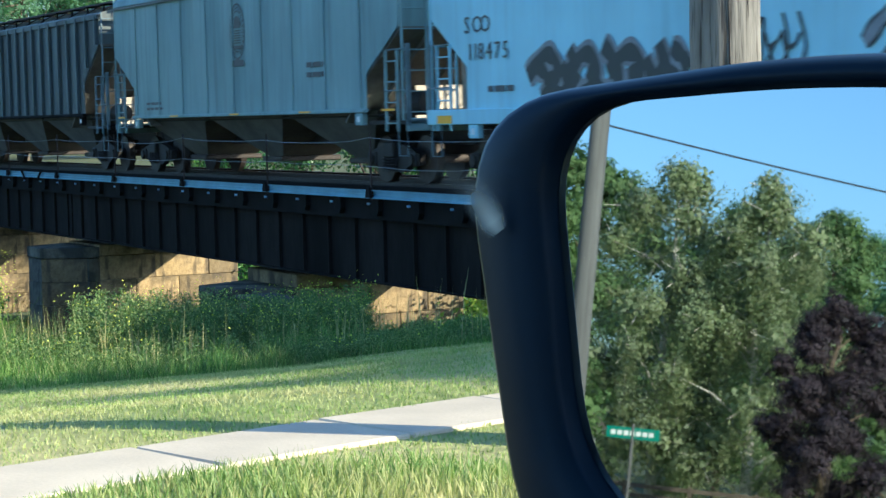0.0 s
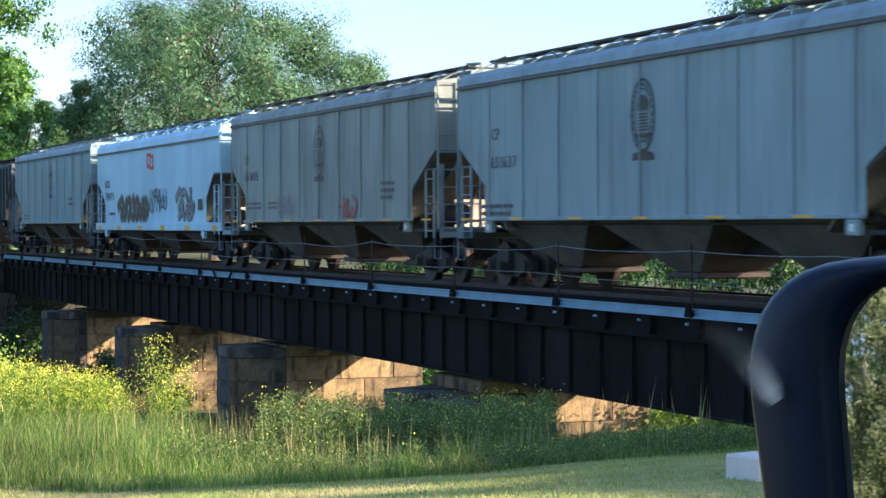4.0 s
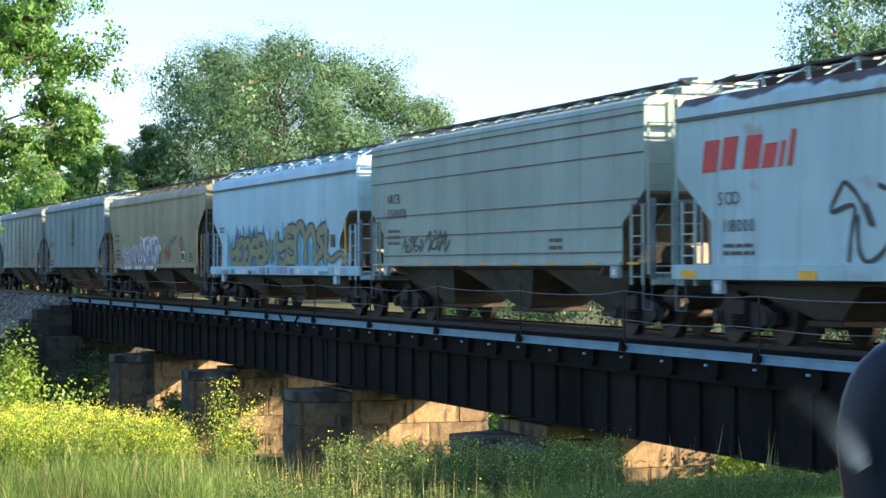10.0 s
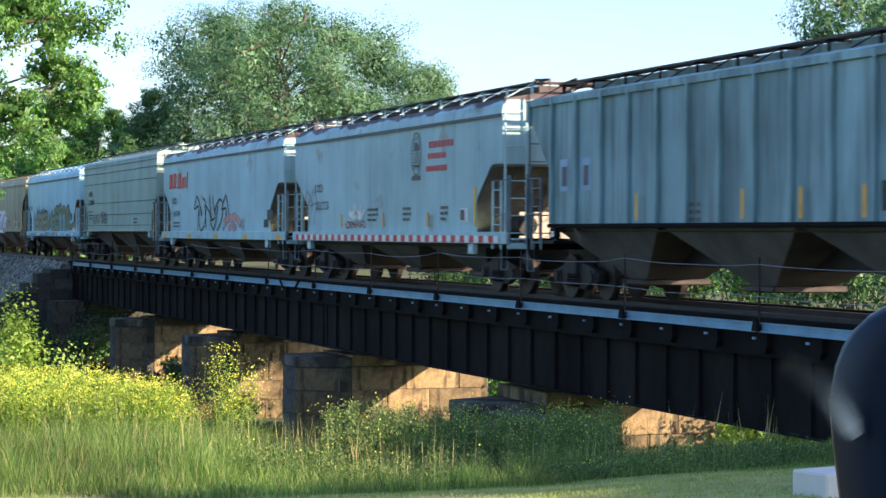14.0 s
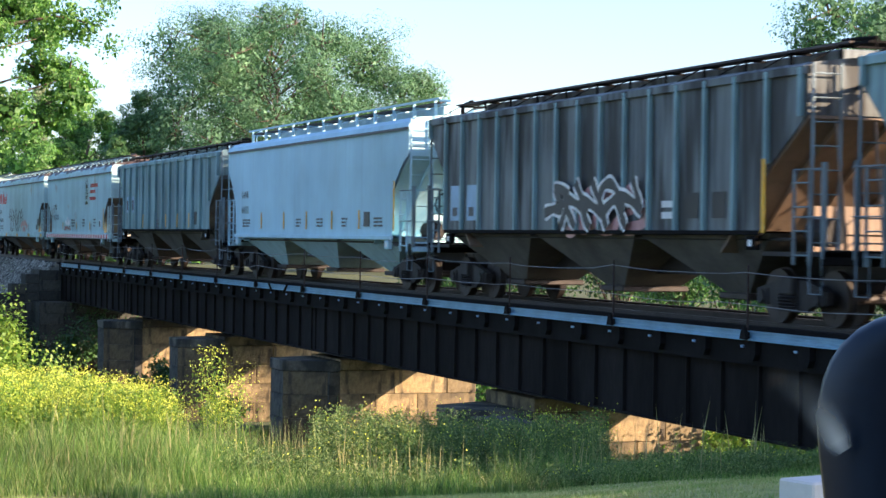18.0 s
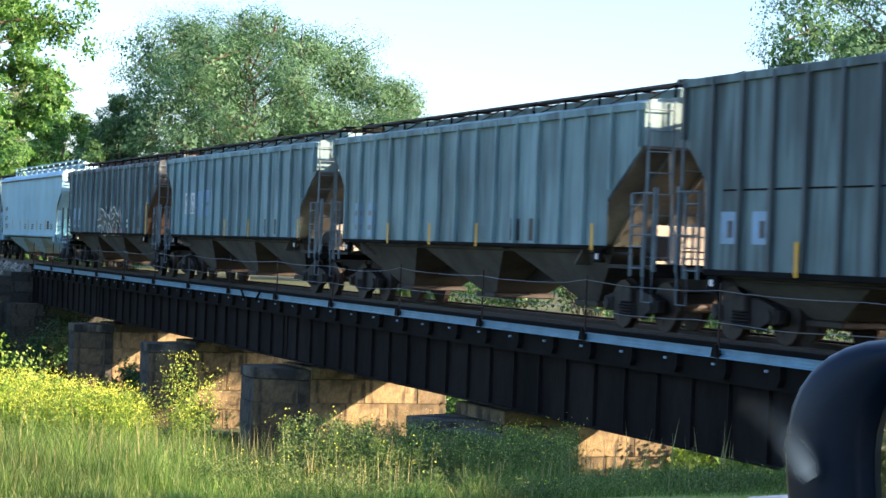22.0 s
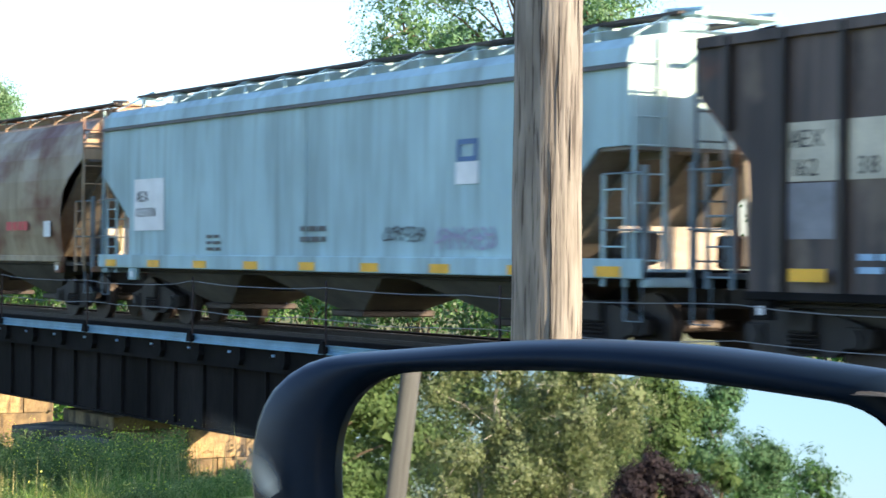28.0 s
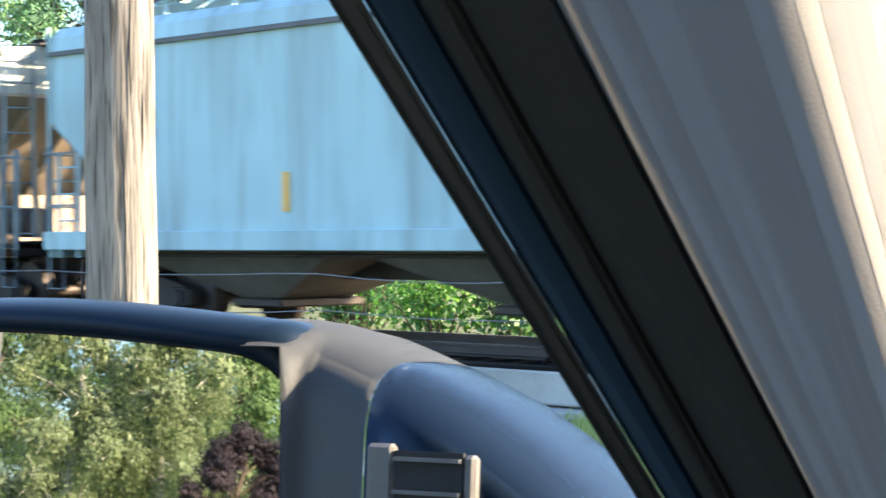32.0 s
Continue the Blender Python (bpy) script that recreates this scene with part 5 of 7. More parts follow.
P_CYAN = car_paint("paint_bright_blue", (0.47, 0.73, 0.82), grime=0.12)
c, a, L = add_car(5, P_CYAN, label="pale blue covered hopper car with dark graffiti and a red emblem", reflect=6)
lettering(c, "SOO", -7.55, 2.66, 0.34, M_INK)
lettering(c, "118475", -7.46, 2.20, 0.34, M_INK)
for dx in (0.0, 0.40):   # two red square frames
    for x0, x1, z0, z1 in ((-0.75, -0.20, 3.62 - dx * 0.15, 3.74 - dx * 0.15), (-0.75, -0.20, 3.22 - dx * 0.15, 3.34 - dx * 0.15), (-0.75, -0.62, 3.34 - dx * 0.15, 3.62 - dx * 0.15), (-0.33, -0.20, 3.34 - dx * 0.15, 3.62 - dx * 0.15)):
        plate(c, "emblem", dx + x0, dx + x1, z0, z1, M_RED, "red emblem in plain shapes")
graffiti(c, -5.1, 1.50, 4.3, 0.72, 7, "black", "grey", 3, "dark sprayed graffiti", wide=0.32)
graffiti(c, -0.6, 1.75, 2.6, 0.7, 7, "black", None, 5, "black sprayed tag", wide=0.07)
graffiti(c, 3.4, 1.50, 2.0, 0.9, 3, "grey", "black", 6, "grey and black sprayed figure", wide=0.2)
plate(c, "placard", 6.1, 6.6, 1.75, 2.1, M_BLACK)
bars(c, -a + 2.0, 1.75, 0.9, 0.2, 1, M_INK)
c, a, L = add_car(6, P_GREY, prof=HIGH, cuts=CUT_DIAG, zs=1.36, style="seamed", label="grey covered hopper car with a large dark crest", reflect=7)
shield(c, -0.04, 3.18, 0.64, M_BLACK)
lettering(c, "CP", -6.95, 2.99, 0.30, M_INK)
lettering(c, "651695", -6.95, 2.53, 0.30, M_INK)
bars(c, -6.8, 1.92, 1.5, 0.25, 2, M_INK)
bars(c, -4.6, 1.92, 0.9, 0.25, 2, M_INK)
bars(c, 4.6, 2.3, 0.9, 0.5, 3, M_INK)
graffiti(c, -3.7, 1.62, 1.4, 0.4, 3, "grey", None, 8, "small grey sprayed figure", wide=0.12)
graffiti(c, 1.6, 1.42, 1.2, 0.55, 3, "red", None, 9, "small red sprayed tag", wide=0.1)
c, a, L = add_car(7, P_BLUEGREY, prof=HIGH, cuts=CUT_DIAG, zs=1.36, style="seamed", label="blue-grey covered hopper car with a dark crest", reflect=7)
shield(c, 0.0, 3.18, 0.64, M_BLACK)
lettering(c, "CP", -6.75, 3.0, 0.28, M_INK)
lettering(c, "651637", -6.78, 2.43, 0.28, M_INK)
bars(c, -a + 1.2, 1.7, 1.6, 0.3, 2, M_INK)
c, a, L = add_car(8, P_TAN, label="tan covered hopper car with white and blue graffiti", prof=TANKY, cuts=CUT_BEND, zs=1.33, groove=P_TAN, trim_end=0.63)
mid = (JOINTS[8] + JOINTS[9]) / 2
graffiti(c, 25.5 - mid, 1.36, 3.3, 0.80, 5, "lilac", "white", 12, "white and lilac sprayed letters", wide=0.16)
graffiti(c, 28.9 - mid, 1.36, 3.7, 1.00, 5, "lilac", "blue", 13, "lilac and dark blue sprayed letters", wide=0.16, glow="white")
graffiti(c, 32.7 - mid, 1.95, 0.5, 0.25, 1, "white", None, 17, "small white sprayed mark", wide=0.1)
graffiti(c, 33.85 - mid, 1.62, 0.9, 0.5, 2, "red", None, 14, "rust red sprayed mark", wide=0.10)
graffiti(c, 34.65 - mid, 2.22, 1.1, 0.32, 3, "grey", None, 15, "grey sprayed tag", wide=0.08)
graffiti(c, 36.6 - mid, 2.0, 0.55, 0.45, 1, "red", None, 16, "rust red sprayed mark", wide=0.16)
plate(c, "placard", 36.96 - mid, 37.5 - mid, 1.57, 1.92, M_WHITE)
plate(c, "placard", 37.02 - mid, 37.4 - mid, 1.62, 1.88, M_BLACK, y=-1.585)
bars(c, 23.8 - mid, 2.75, 0.9, 0.45, 2, M_INK)
bars(c, 23.9 - mid, 2.1, 1.0, 0.5, 3, M_INK)
bars(c, 38.2 - mid, 1.85, 0.6, 0.35, 3, M_INK)
yellow_ticks(c, (36.62 - mid,), 1.62, h=0.45)
yellow_ticks(c, (39.5 - mid,), 1.5, h=1.2)
for k in range(9):
    plate(c, "paint_drip", 25.5 + k * 0.75 - mid, 26.15 + k * 0.75 - mid, 1.27, 1.42, SPRAY["white" if k % 3 else "lilac"], "graffiti paint on the sill", -1.65)
c, a, L = add_car(9, P_CYAN, label="pale blue covered hopper car with teal and yellow graffiti")
mid = (JOINTS[9] + JOINTS[10]) / 2
lettering(c, "SOO", 43.0 - mid, 2.5, 0.24, M_INK)
flames(c, 44.0 - mid, 1.36, 6.4, 0.92, 22, "cyan", 24, "sky blue sprayed flames", -1.574)
flames(c, 45.0 - mid, 1.36, 3.9, 1.22, 16, "blue", 25, "dark blue sprayed flames", -1.5755, 0.16)
flames(c, 50.2 - mid, 1.36, 5.8, 1.10, 17, "cyan", 26, "sky blue sprayed flames", -1.574, 0.3)
graffiti(c, 44.6 - mid, 1.40, 5.2, 0.80, 6, "olive", "black", 21, "olive sprayed letter forms with black edges", -1.577, 0.30, turn=(0.0, 0.22))
graffiti(c, 50.5 - mid, 1.40, 5.2, 1.08, 5, "olive", "black", 22, "olive sprayed letter forms with black edges", -1.577, 0.32, turn=(0.0, 0.2))
for mat_, wd_, dy_ in (("cyan", 0.34, 0.005), ("black", 0.24, 0.007), ("olive", 0.13, 0.009)):
    bm = bmesh.new()
    stroke(bm, curve_through([(55.3 - mid, 1.95), (56.2 - mid, 1.55), (57.2 - mid, 1.72), (58.0 - mid, 1.42)]), wd_, -1.575 - dy_)
    part("graffiti_stroke", bm, SPRAY[mat_], c, "sprayed arrow tail")
plate(c, "placard", 56.2 - mid, 56.6 - mid, 1.9, 2.25, M_BLACK)
yellow_ticks(c, (57.6 - mid,), 1.5, h=1.2)
g_ = random.Random(77)
x_ = -7.6
while x_ < 7.2:
    w_ = g_.uniform(0.2, 0.9)
    plate(c, "paint_drip", x_, x_ + w_, 1.14, 1.14 + g_.uniform(0.08, 0.22), SPRAY[g_.choice(("sky", "sky", "blue", "white", "lilac", "teal"))], "graffiti paint on the sill", -1.65)
    x_ += w_ + g_.uniform(0.01, 0.4)
c, a, L = add_car(10, P_CREAM, style="grooved", label="cream grey corrugated covered hopper car with orange reflectors", reflect=9, prof=GROOVED, cuts=CUT_SHORT, zs=1.36)
mid = (JOINTS[10] + JOINTS[11]) / 2
lettering(c, "NKCR", 61.3 - mid, 2.93, 0.30, M_INK)
lettering(c, "550008", 61.3 - mid, 2.55, 0.30, M_INK)
graffiti(c, 62.6 - mid, 1.70, 1.4, 0.36, 5, "black", None, 31, "black sprayed tag", wide=0.06)
graffiti(c, 64.35 - mid, 1.70, 1.5, 0.50, 4, "black", None, 32, "black sprayed tag", wide=0.07)
bars(c, 61.35 - mid, 2.28, 0.9, 0.45, 3, M_INK)
bars(c, 72.0 - mid, 1.92, 0.7, 0.3, 2, M_INK)
c, a, L = add_car(11, P_SKY2, label="pale blue hopper car with red bars and black outline graffiti", reflect=5)
mid = (JOINTS[11] + JOINTS[12]) / 2
for x_, w_, z_, h_ in ((78.9, 0.55, 2.96, 0.55), (79.6, 0.5, 2.98, 0.55), (80.4, 0.55, 2.96, 0.55), (81.05, 0.42, 2.95, 0.4), (81.6, 0.14, 2.95, 0.42), (81.9, 0.16, 2.95, 0.58)):
    em = bmesh.new()
    prism(em, [(x_ - mid, z_), (x_ + w_ - mid, z_), (x_ + w_ + 0.14 - mid, z_ + h_), (x_ + 0.14 - mid, z_ + h_)], "y", -1.583, -1.577)
    part("emblem", em, M_RED, c, "red word drawn as plain slanted bars")
lettering(c, "SOO", 79.5 - mid, 2.38, 0.28, M_INK)
lettering(c, "118000", 79.66 - mid, 1.92, 0.26, M_INK)
bars(c, 79.7 - mid, 1.72, 1.1, 0.25, 2, M_INK)
graffiti(c, 83.3 - mid, 1.42, 5.0, 1.10, 6, None, "black", 41, "thin black outlined graffiti", wide=0.06)
graffiti(c, 88.0 - mid, 1.42, 1.8, 0.45, 2, "pink", None, 42, "faded pink sprayed patch", wide=0.34)
plate(c, "placard", 93.1 - mid, 93.6 - mid, 1.5, 1.75, M_BLACK)
plate(c, "placard", 93.5 - mid, 94.2 - mid, 1.72, 2.05, M_BLACK)
c, a, L = add_car(12, P_SKY2, label="pale blue hopper car with crest and red white striped sill")
mid = (JOINTS[12] + JOINTS[13]) / 2
lettering(c, "SOO", 98.8 - mid, 2.47, 0.30, M_INK)
lettering(c, "122723", 98.9 - mid, 1.99, 0.28, M_INK)
shield(c, 2.51, 3.28, 0.53, M_BLACK)
for x0, x1, z_, h_ in ((108.75, 110.5, 3.38, 0.16), (108.68, 109.95, 3.12, 0.14), (108.55, 110.0, 2.82, 0.14)):
    x_ = x0
    while x_ < x1:
        plate(c, "emblem", x_ - mid, x_ + 0.16 - mid, z_, z_ + h_, M_RED, "red word drawn as plain bars")
        x_ += 0.22
for k in range(27):
    plate(c, "sill_stripe", -8.2 + k * 0.61, -7.905 + k * 0.61, 1.13, 1.29, M_RED, "red reflective stripe", -1.645)
    plate(c, "sill_stripe", -7.895 + k * 0.61, -7.60 + k * 0.61, 1.13, 1.29, M_WHITE, "white reflective stripe", -1.645)
graffiti(c, 102.35 - mid, 1.75, 1.1, 0.3, 2, "white", None, 51, "small white sprayed mark", wide=0.16)
graffiti(c, 101.9 - mid, 1.48, 1.8, 0.16, 5, "red", None, 52, "small red sprayed tag", wide=0.05)
graffiti(c, 97.8 - mid, 1.55, 1.3, 1.0, 2, "grey", None, 53, "grey sprayed scrawl", wide=0.06)
for x_ in (101.5, 105.2, 108.67):
    plate(c, "conspicuity_strip", x_ - 0.06 - mid, x_ + 0.06 - mid, 1.5, 1.85, M_YELLOW, "faded yellow reflective strip")
plate(c, "conspicuity_strip", 111.85 - mid, 111.98 - mid, 1.5, 2.4, M_YELLOW, "tall yellow reflective strip")
for x_, w_ in ((103.85, 0.9), (106.8, 0.6), (109.6, 0.5)):
    bars(c, x_ - mid, 1.98, w_, 0.4, 3, M_INK)
plate(c, "placard", 110.95 - mid, 111.5 - mid, 1.6, 1.92, M_WHITE)
plate(c, "placard", 111.0 - mid, 111.25 - mid, 1.64, 1.88, M_BLACK, y=-1.585)
c, a, L = add_car(13, P_RIB, prof=BOXY, cuts=CUT_RIB, zs=1.46, trim_end=1.0, sill=M_DARK, walk_up=0.24, style="ribbed", label="grey-green ribbed covered hopper car", rib_n=15)
mid = (JOINTS[13] + JOINTS[14]) / 2
for x_ in (116.9, 118.0):
    plate(c, "mark_panel", x_ - 0.2 - mid, x_ + 0.25 - mid, 2.2, 2.85, M_GALV, "pale panel with a stencilled mark", -1.507)
    plate(c, "mark_bar", x_ - 0.1 - mid, x_ + 0.15 - mid, 2.3, 2.7, M_INK, "", -1.515)
for x_ in (120.6, 124.76, 126.7, 128.6):
    plate(c, "conspicuity_strip", x_ - 0.05 - mid, x_ + 0.05 - mid, 1.6, 2.1, M_YELLOW, "faded yellow reflective strip", -1.625)
plate(c, "placard", 128.9 - mid, 129.3 - mid, 1.7, 2.15, M_BLACK, "", -1.507)
bars(c, 122.4 - mid, 1.9, 0.6, 0.4, 3, M_INK, -1.507)
c, a, L = add_car(14, P_PURE, label="clean pale blue covered hopper car with a high roof walk", sill=P_PURE, bay=P_SKY2, cuts=CUT_BEND, zs=1.28, walk_up=0.30, rail=True, wheel=True, end=P_PURE, prof=[(1.56, 1.38), (1.57, 2.2), (1.58, 3.2), (1.57, 4.04), (1.60, 4.06), (1.54, 4.18), (1.36, 4.30), (0.55, 4.38)])
mid = (JOINTS[14] + JOINTS[15]) / 2
lettering(c, "IANR", 135.95 - mid, 2.52, 0.27, M_INK)
lettering(c, "6432", 135.95 - mid, 2.04, 0.27, M_INK)
for x_ in (138.4, 140.97, 143.38, 145.89, 148.36):
    plate(c, "conspicuity_strip", x_ - 0.05 - mid, x_ + 0.05 - mid, 1.55, 2.05, M_YELLOW, "faded yellow reflective strip", -1.58)
plate(c, "conspicuity_strip", 151.17 - mid, 151.29 - mid, 1.5, 2.75, M_YELLOW, "tall yellow reflective strip", -1.585)
plate(c, "placard", 148.75 - mid, 149.25 - mid, 1.62, 2.0, M_BLACK)
for x_, w_ in ((136.1, 0.9), (142.3, 0.5), (144.4, 0.6), (146.8, 0.5), (149.6, 0.8)):
    bars(c, x_ - mid, 1.85, w_, 0.28, 3, M_INK)
c, a, L = add_car(15, car_paint("paint_slate", (0.17, 0.195, 0.195), (0.04, 0.035, 0.03), grime=0.85), prof=BOXY, cuts=CUT_RIB, zs=1.46, trim_end=1.0, sill=M_DARK, walk_up=0.24, style="ribbed", label="dark weathered ribbed covered hopper car with white outline graffiti", rib_n=17, rib=P_RIB, wheel=True, end=car_paint("paint_rusty_end", (0.24, 0.165, 0.11), grime=0.3))
mid = (JOINTS[15] + JOINTS[16]) / 2
graffiti(c, 161.2 - mid, 1.60, 4.2, 0.80, 5, "black", "white", 61, "dark sprayed letter forms with a thick white edge", -1.60, 0.24, turn=(0.4, 0.7))
graffiti(c, 161.4 - mid, 1.52, 4.0, 0.7, 4, "pink", None, 62, "faded pink graffiti fill", -1.508, 0.3)
for x_ in (155.15, 156.2):
    plate(c, "mark_panel", x_ - mid, x_ + 0.62 - mid, 1.75, 2.55, M_GALV, "chalky pale mark panel", -1.507)
    plate(c, "mark_bar", x_ + 0.15 - mid, x_ + 0.45 - mid, 1.85, 2.05, M_INK, "", -1.515)
for z_ in (1.75, 1.95):
    plate(c, "mark_bar", 166.2 - mid, 166.7 - mid, z_, z_ + 0.12, M_WHITE, "", -1.507)
for x_ in (167.15, 168.15):
    plate(c, "placard", x_ - mid, x_ + 0.5 - mid, 1.75, 2.2, M_BLACK, "", -1.507)
plate(c, "conspicuity_strip", 170.1 - mid, 170.22 - mid, 1.5, 2.7, M_YELLOW, "tall yellow reflective strip", -1.63)
c, a, L = add_car(16, P_RIB, prof=BOXY, cuts=CUT_RIB, zs=1.46, trim_end=1.0, sill=M_DARK, walk_up=0.24, style="ribbed", label="blue-grey ribbed covered hopper car with a white mark panel", rib_n=17)
mid = (JOINTS[16] + JOINTS[17]) / 2
for x_, w_ in ((-6.32, 0.66), (-5.48, 0.50)):
    plate(c, "mark_panel", x_, x_ + w_, 2.24, 2.95, M_WHITE, "worn white panel with a stencilled mark", -1.507)
lettering(c, "AE", -6.25, 2.64, 0.28, M_INK, -1.515)
lettering(c, "192", -6.29, 2.30, 0.28, M_INK, -1.515)
lettering(c, "X", -5.36, 2.64, 0.28, M_INK, -1.515)
lettering(c, "35", -5.42, 2.30, 0.28, M_INK, -1.515)
for x_, w_, z0_, z1_ in ((-4.62, 0.74, 2.17, 2.5), (-4.62, 0.74, 2.6, 2.98), (-3.72, 0.76, 2.17, 2.5), (-3.72, 0.76, 2.62, 3.02), (-6.32, 0.66, 1.85, 2.12)):
    plate(c, "mark_panel", x_, x_ + w_, z0_, z1_, M_GALV, "faded pale patch", -1.507)
for x_ in (181.56, 184.41, 189.59):
    plate(c, "conspicuity_strip", x_ - 0.05 - mid, x_ + 0.05 - mid, 1.52, 2.05, M_YELLOW, "faded yellow reflective strip", -1.63)
for x_ in (185.75, 186.8):
    plate(c, "placard", x_ - mid, x_ + 0.45 - mid, 1.62, 2.05, M_BLACK, "", -1.507)
c, a, L = add_car(17, P_RIB, prof=BOXY, cuts=CUT_RIB, zs=1.46, trim_end=1.0, sill=M_DARK, walk_up=0.24, style="ribbed", label="streaked grey ribbed covered hopper car with two dark placards", rib_n=17)
mid = (JOINTS[17] + JOINTS[18]) / 2
for x_ in (194.25, 195.3):
    plate(c, "mark_panel", x_ - mid, x_ + 0.66 - mid, 1.6, 2.45, M_GALV, "pale panel with a stencilled mark", -1.507)
    for z_ in (1.78, 2.14):
        plate(c, "mark_bar", x_ + 0.06 - mid, x_ + 0.60 - mid, z_, z_ + 0.12, SPRAY["grey"], "", -1.515)
yellow_ticks(c, [q - mid for q in (197.2, 200.1, 203.0, 208.9)], 1.45, -1.63, 0.5)
for x_ in (204.6, 205.6):
    plate(c, "placard", x_ - mid, x_ + 0.5 - mid, 1.6, 2.05, M_BLACK, "", -1.507)
TALL = [(1.52, 1.18), (1.52, 2.0), (1.52, 3.2), (1.52, 4.40), (1.40, 4.44), (0.55, 4.50)]
TALL2 = [(1.52, 0.98), (1.52, 2.0), (1.52, 3.2), (1.52, 4.13), (1.40, 4.17), (0.55, 4.23)]
c, a, L = add_car(18, P_RIB2, prof=TALL, style="ribbed", label="tall brownish grey ribbed covered hopper car", rib_n=18, zs=1.09, rib=P_DARKRIB, cuts=CUT_TALL, trim_end=1.0, sill=M_DARK, walk_up=0.03)
mid = (JOINTS[18] + JOINTS[19]) / 2
part("seam_line", boxm(-a + 1.4, a - 1.8, -1.532, -1.522, 2.49, 2.52), M_DARK, c)
for x_ in (213.75, 214.8):
    plate(c, "mark_panel", x_ - mid, x_ + 0.65 - mid, 1.62, 2.15, M_GALV, "faded pale mark panel", -1.525)
    plate(c, "mark_bar", x_ + 0.25 - mid, x_ + 0.42 - mid, 1.72, 2.0, M_INK, "", -1.533)
for x_ in (225.85, 226.75):
    plate(c, "placard", x_ - mid, x_ + 0.6 - mid, 1.30, 1.75, M_WHITE, "", -1.525)
    plate(c, "placard", x_ + 0.08 - mid, x_ + 0.52 - mid, 1.36, 1.69, M_BLACK, "", -1.533)
yellow_ticks(c, [q - mid for q in (216.41, 219.46, 222.41, 225.39, 228.37)], 1.12, -1.645, 0.55)
c, a, L = add_car(19, P_RIBBLUE, prof=BOXY, cuts=CUT_RIB, zs=1.46, trim_end=1.0, sill=M_DARK, walk_up=0.24, style="ribbed", label="pale ribbed covered hopper car streaked with black", rib_n=19, rib=P_RIB2, wheel=True)
mid = (JOINTS[19] + JOINTS[20]) / 2
for x_ in (233.05, 234.1):
    plate(c, "mark_panel", x_ - mid, x_ + 0.68 - mid, 1.65, 2.35, M_GALV, "pale panel with a stencilled mark", -1.507)
    for z_ in (1.78, 2.08):
        plate(c, "mark_bar", x_ + 0.06 - mid, x_ + 0.62 - mid, z_, z_ + 0.12, SPRAY["grey"], "", -1.515)
for x_ in (235.9, 238.74, 241.76, 244.62):
    plate(c, "conspicuity_strip", x_ - 0.06 - mid, x_ + 0.06 - mid, 1.5, 2.0, M_YELLOW, "faded yellow reflective strip", -1.63)
plate(c, "conspicuity_strip", 247.75 - mid, 247.87 - mid, 1.5, 2.55, M_YELLOW, "tall yellow reflective strip", -1.63)
for x_ in (243.9, 244.95):
    plate(c, "placard", x_ - mid, x_ + 0.5 - mid, 1.6, 2.05, M_WHITE, "", -1.507)
    plate(c, "placard", x_ + 0.07 - mid, x_ + 0.43 - mid, 1.66, 1.99, M_BLACK, "", -1.515)
c, a, L = add_car(20, P_RUST, prof=ROUND, cuts=CUT_BEND, zs=1.2, label="rounded tan covered hopper car with large rust patches", groove=P_RUST)
bars(c, -a + 2.3, 2.6, 1.0, 1.0, 3, M_WHITE, -1.57, "chalky white stencilled block")
bars(c, 4.6, 2.1, 1.4, 0.4, 1, M_RED, -1.57, "row of red stencilled letters")
plate(c, "placard", 7.0, 7.4, 1.75, 2.1, M_WHITE, "", -1.56)
P_DUSTY = car_paint("paint_dusty_blue", (0.39, 0.56, 0.575), (0.15, 0.13, 0.10), grime=0.32)
c, a, L = add_car(21, P_DUSTY, label="pale blue covered hopper car with a dark emblem and orange reflectors", reflect=9)
mid = (JOINTS[21] + JOINTS[22]) / 2
plate(c, "mark_panel", 272.3 - mid, 273.75 - mid, 1.85, 2.87, M_WHITE, "white panel with a stencilled mark")
lettering(c, "AEX", 272.42 - mid, 2.42, 0.30, M_INK, -1.586, k=1.0, wide=1.0)
lettering(c, "023708", 272.42 - mid, 2.12, 0.26, M_INK, -1.586, k=1.0, wide=1.0)
for x0, x1, z0, z1 in ((284.45, 285.02, 3.05, 3.13), (284.45, 284.55, 2.86, 3.05), (284.92, 285.02, 2.86, 3.05), (284.45, 285.02, 2.80, 2.87)):
    plate(c, "emblem", x0 - mid, x1 - mid, z0, z1, SPRAY["blue"], "dark blue emblem frame")
plate(c, "emblem", 284.42 - mid, 285.05 - mid, 2.46, 2.79, M_WHITE, "white emblem base")
graffiti(c, 282.3 - mid, 1.62, 1.2, 0.22, 7, "black", None, 71, "black sprayed tag", wide=0.035)
graffiti(c, 283.9 - mid, 1.5, 1.6, 0.30, 8, "lilac", None, 72, "faint grey sprayed smears", wide=0.05)
bars(c, 279.45 - mid, 1.88, 0.9, 0.36, 2, M_INK)
bars(c, 275.7 - mid, 1.75, 0.6, 0.35, 3, M_INK)
plate(c, "weld_seam", 279.6 - mid, 279.63 - mid, 1.6, 3.85, P_DUSTY)
yellow_ticks(c, (271.6 - mid,), 1.45, h=0.5)
yellow_ticks(c, (287.3 - mid,), 1.6, h=0.5)
P_OXIDE = car_paint("paint_oxide_end", (0.36, 0.155, 0.08), grime=0.4)
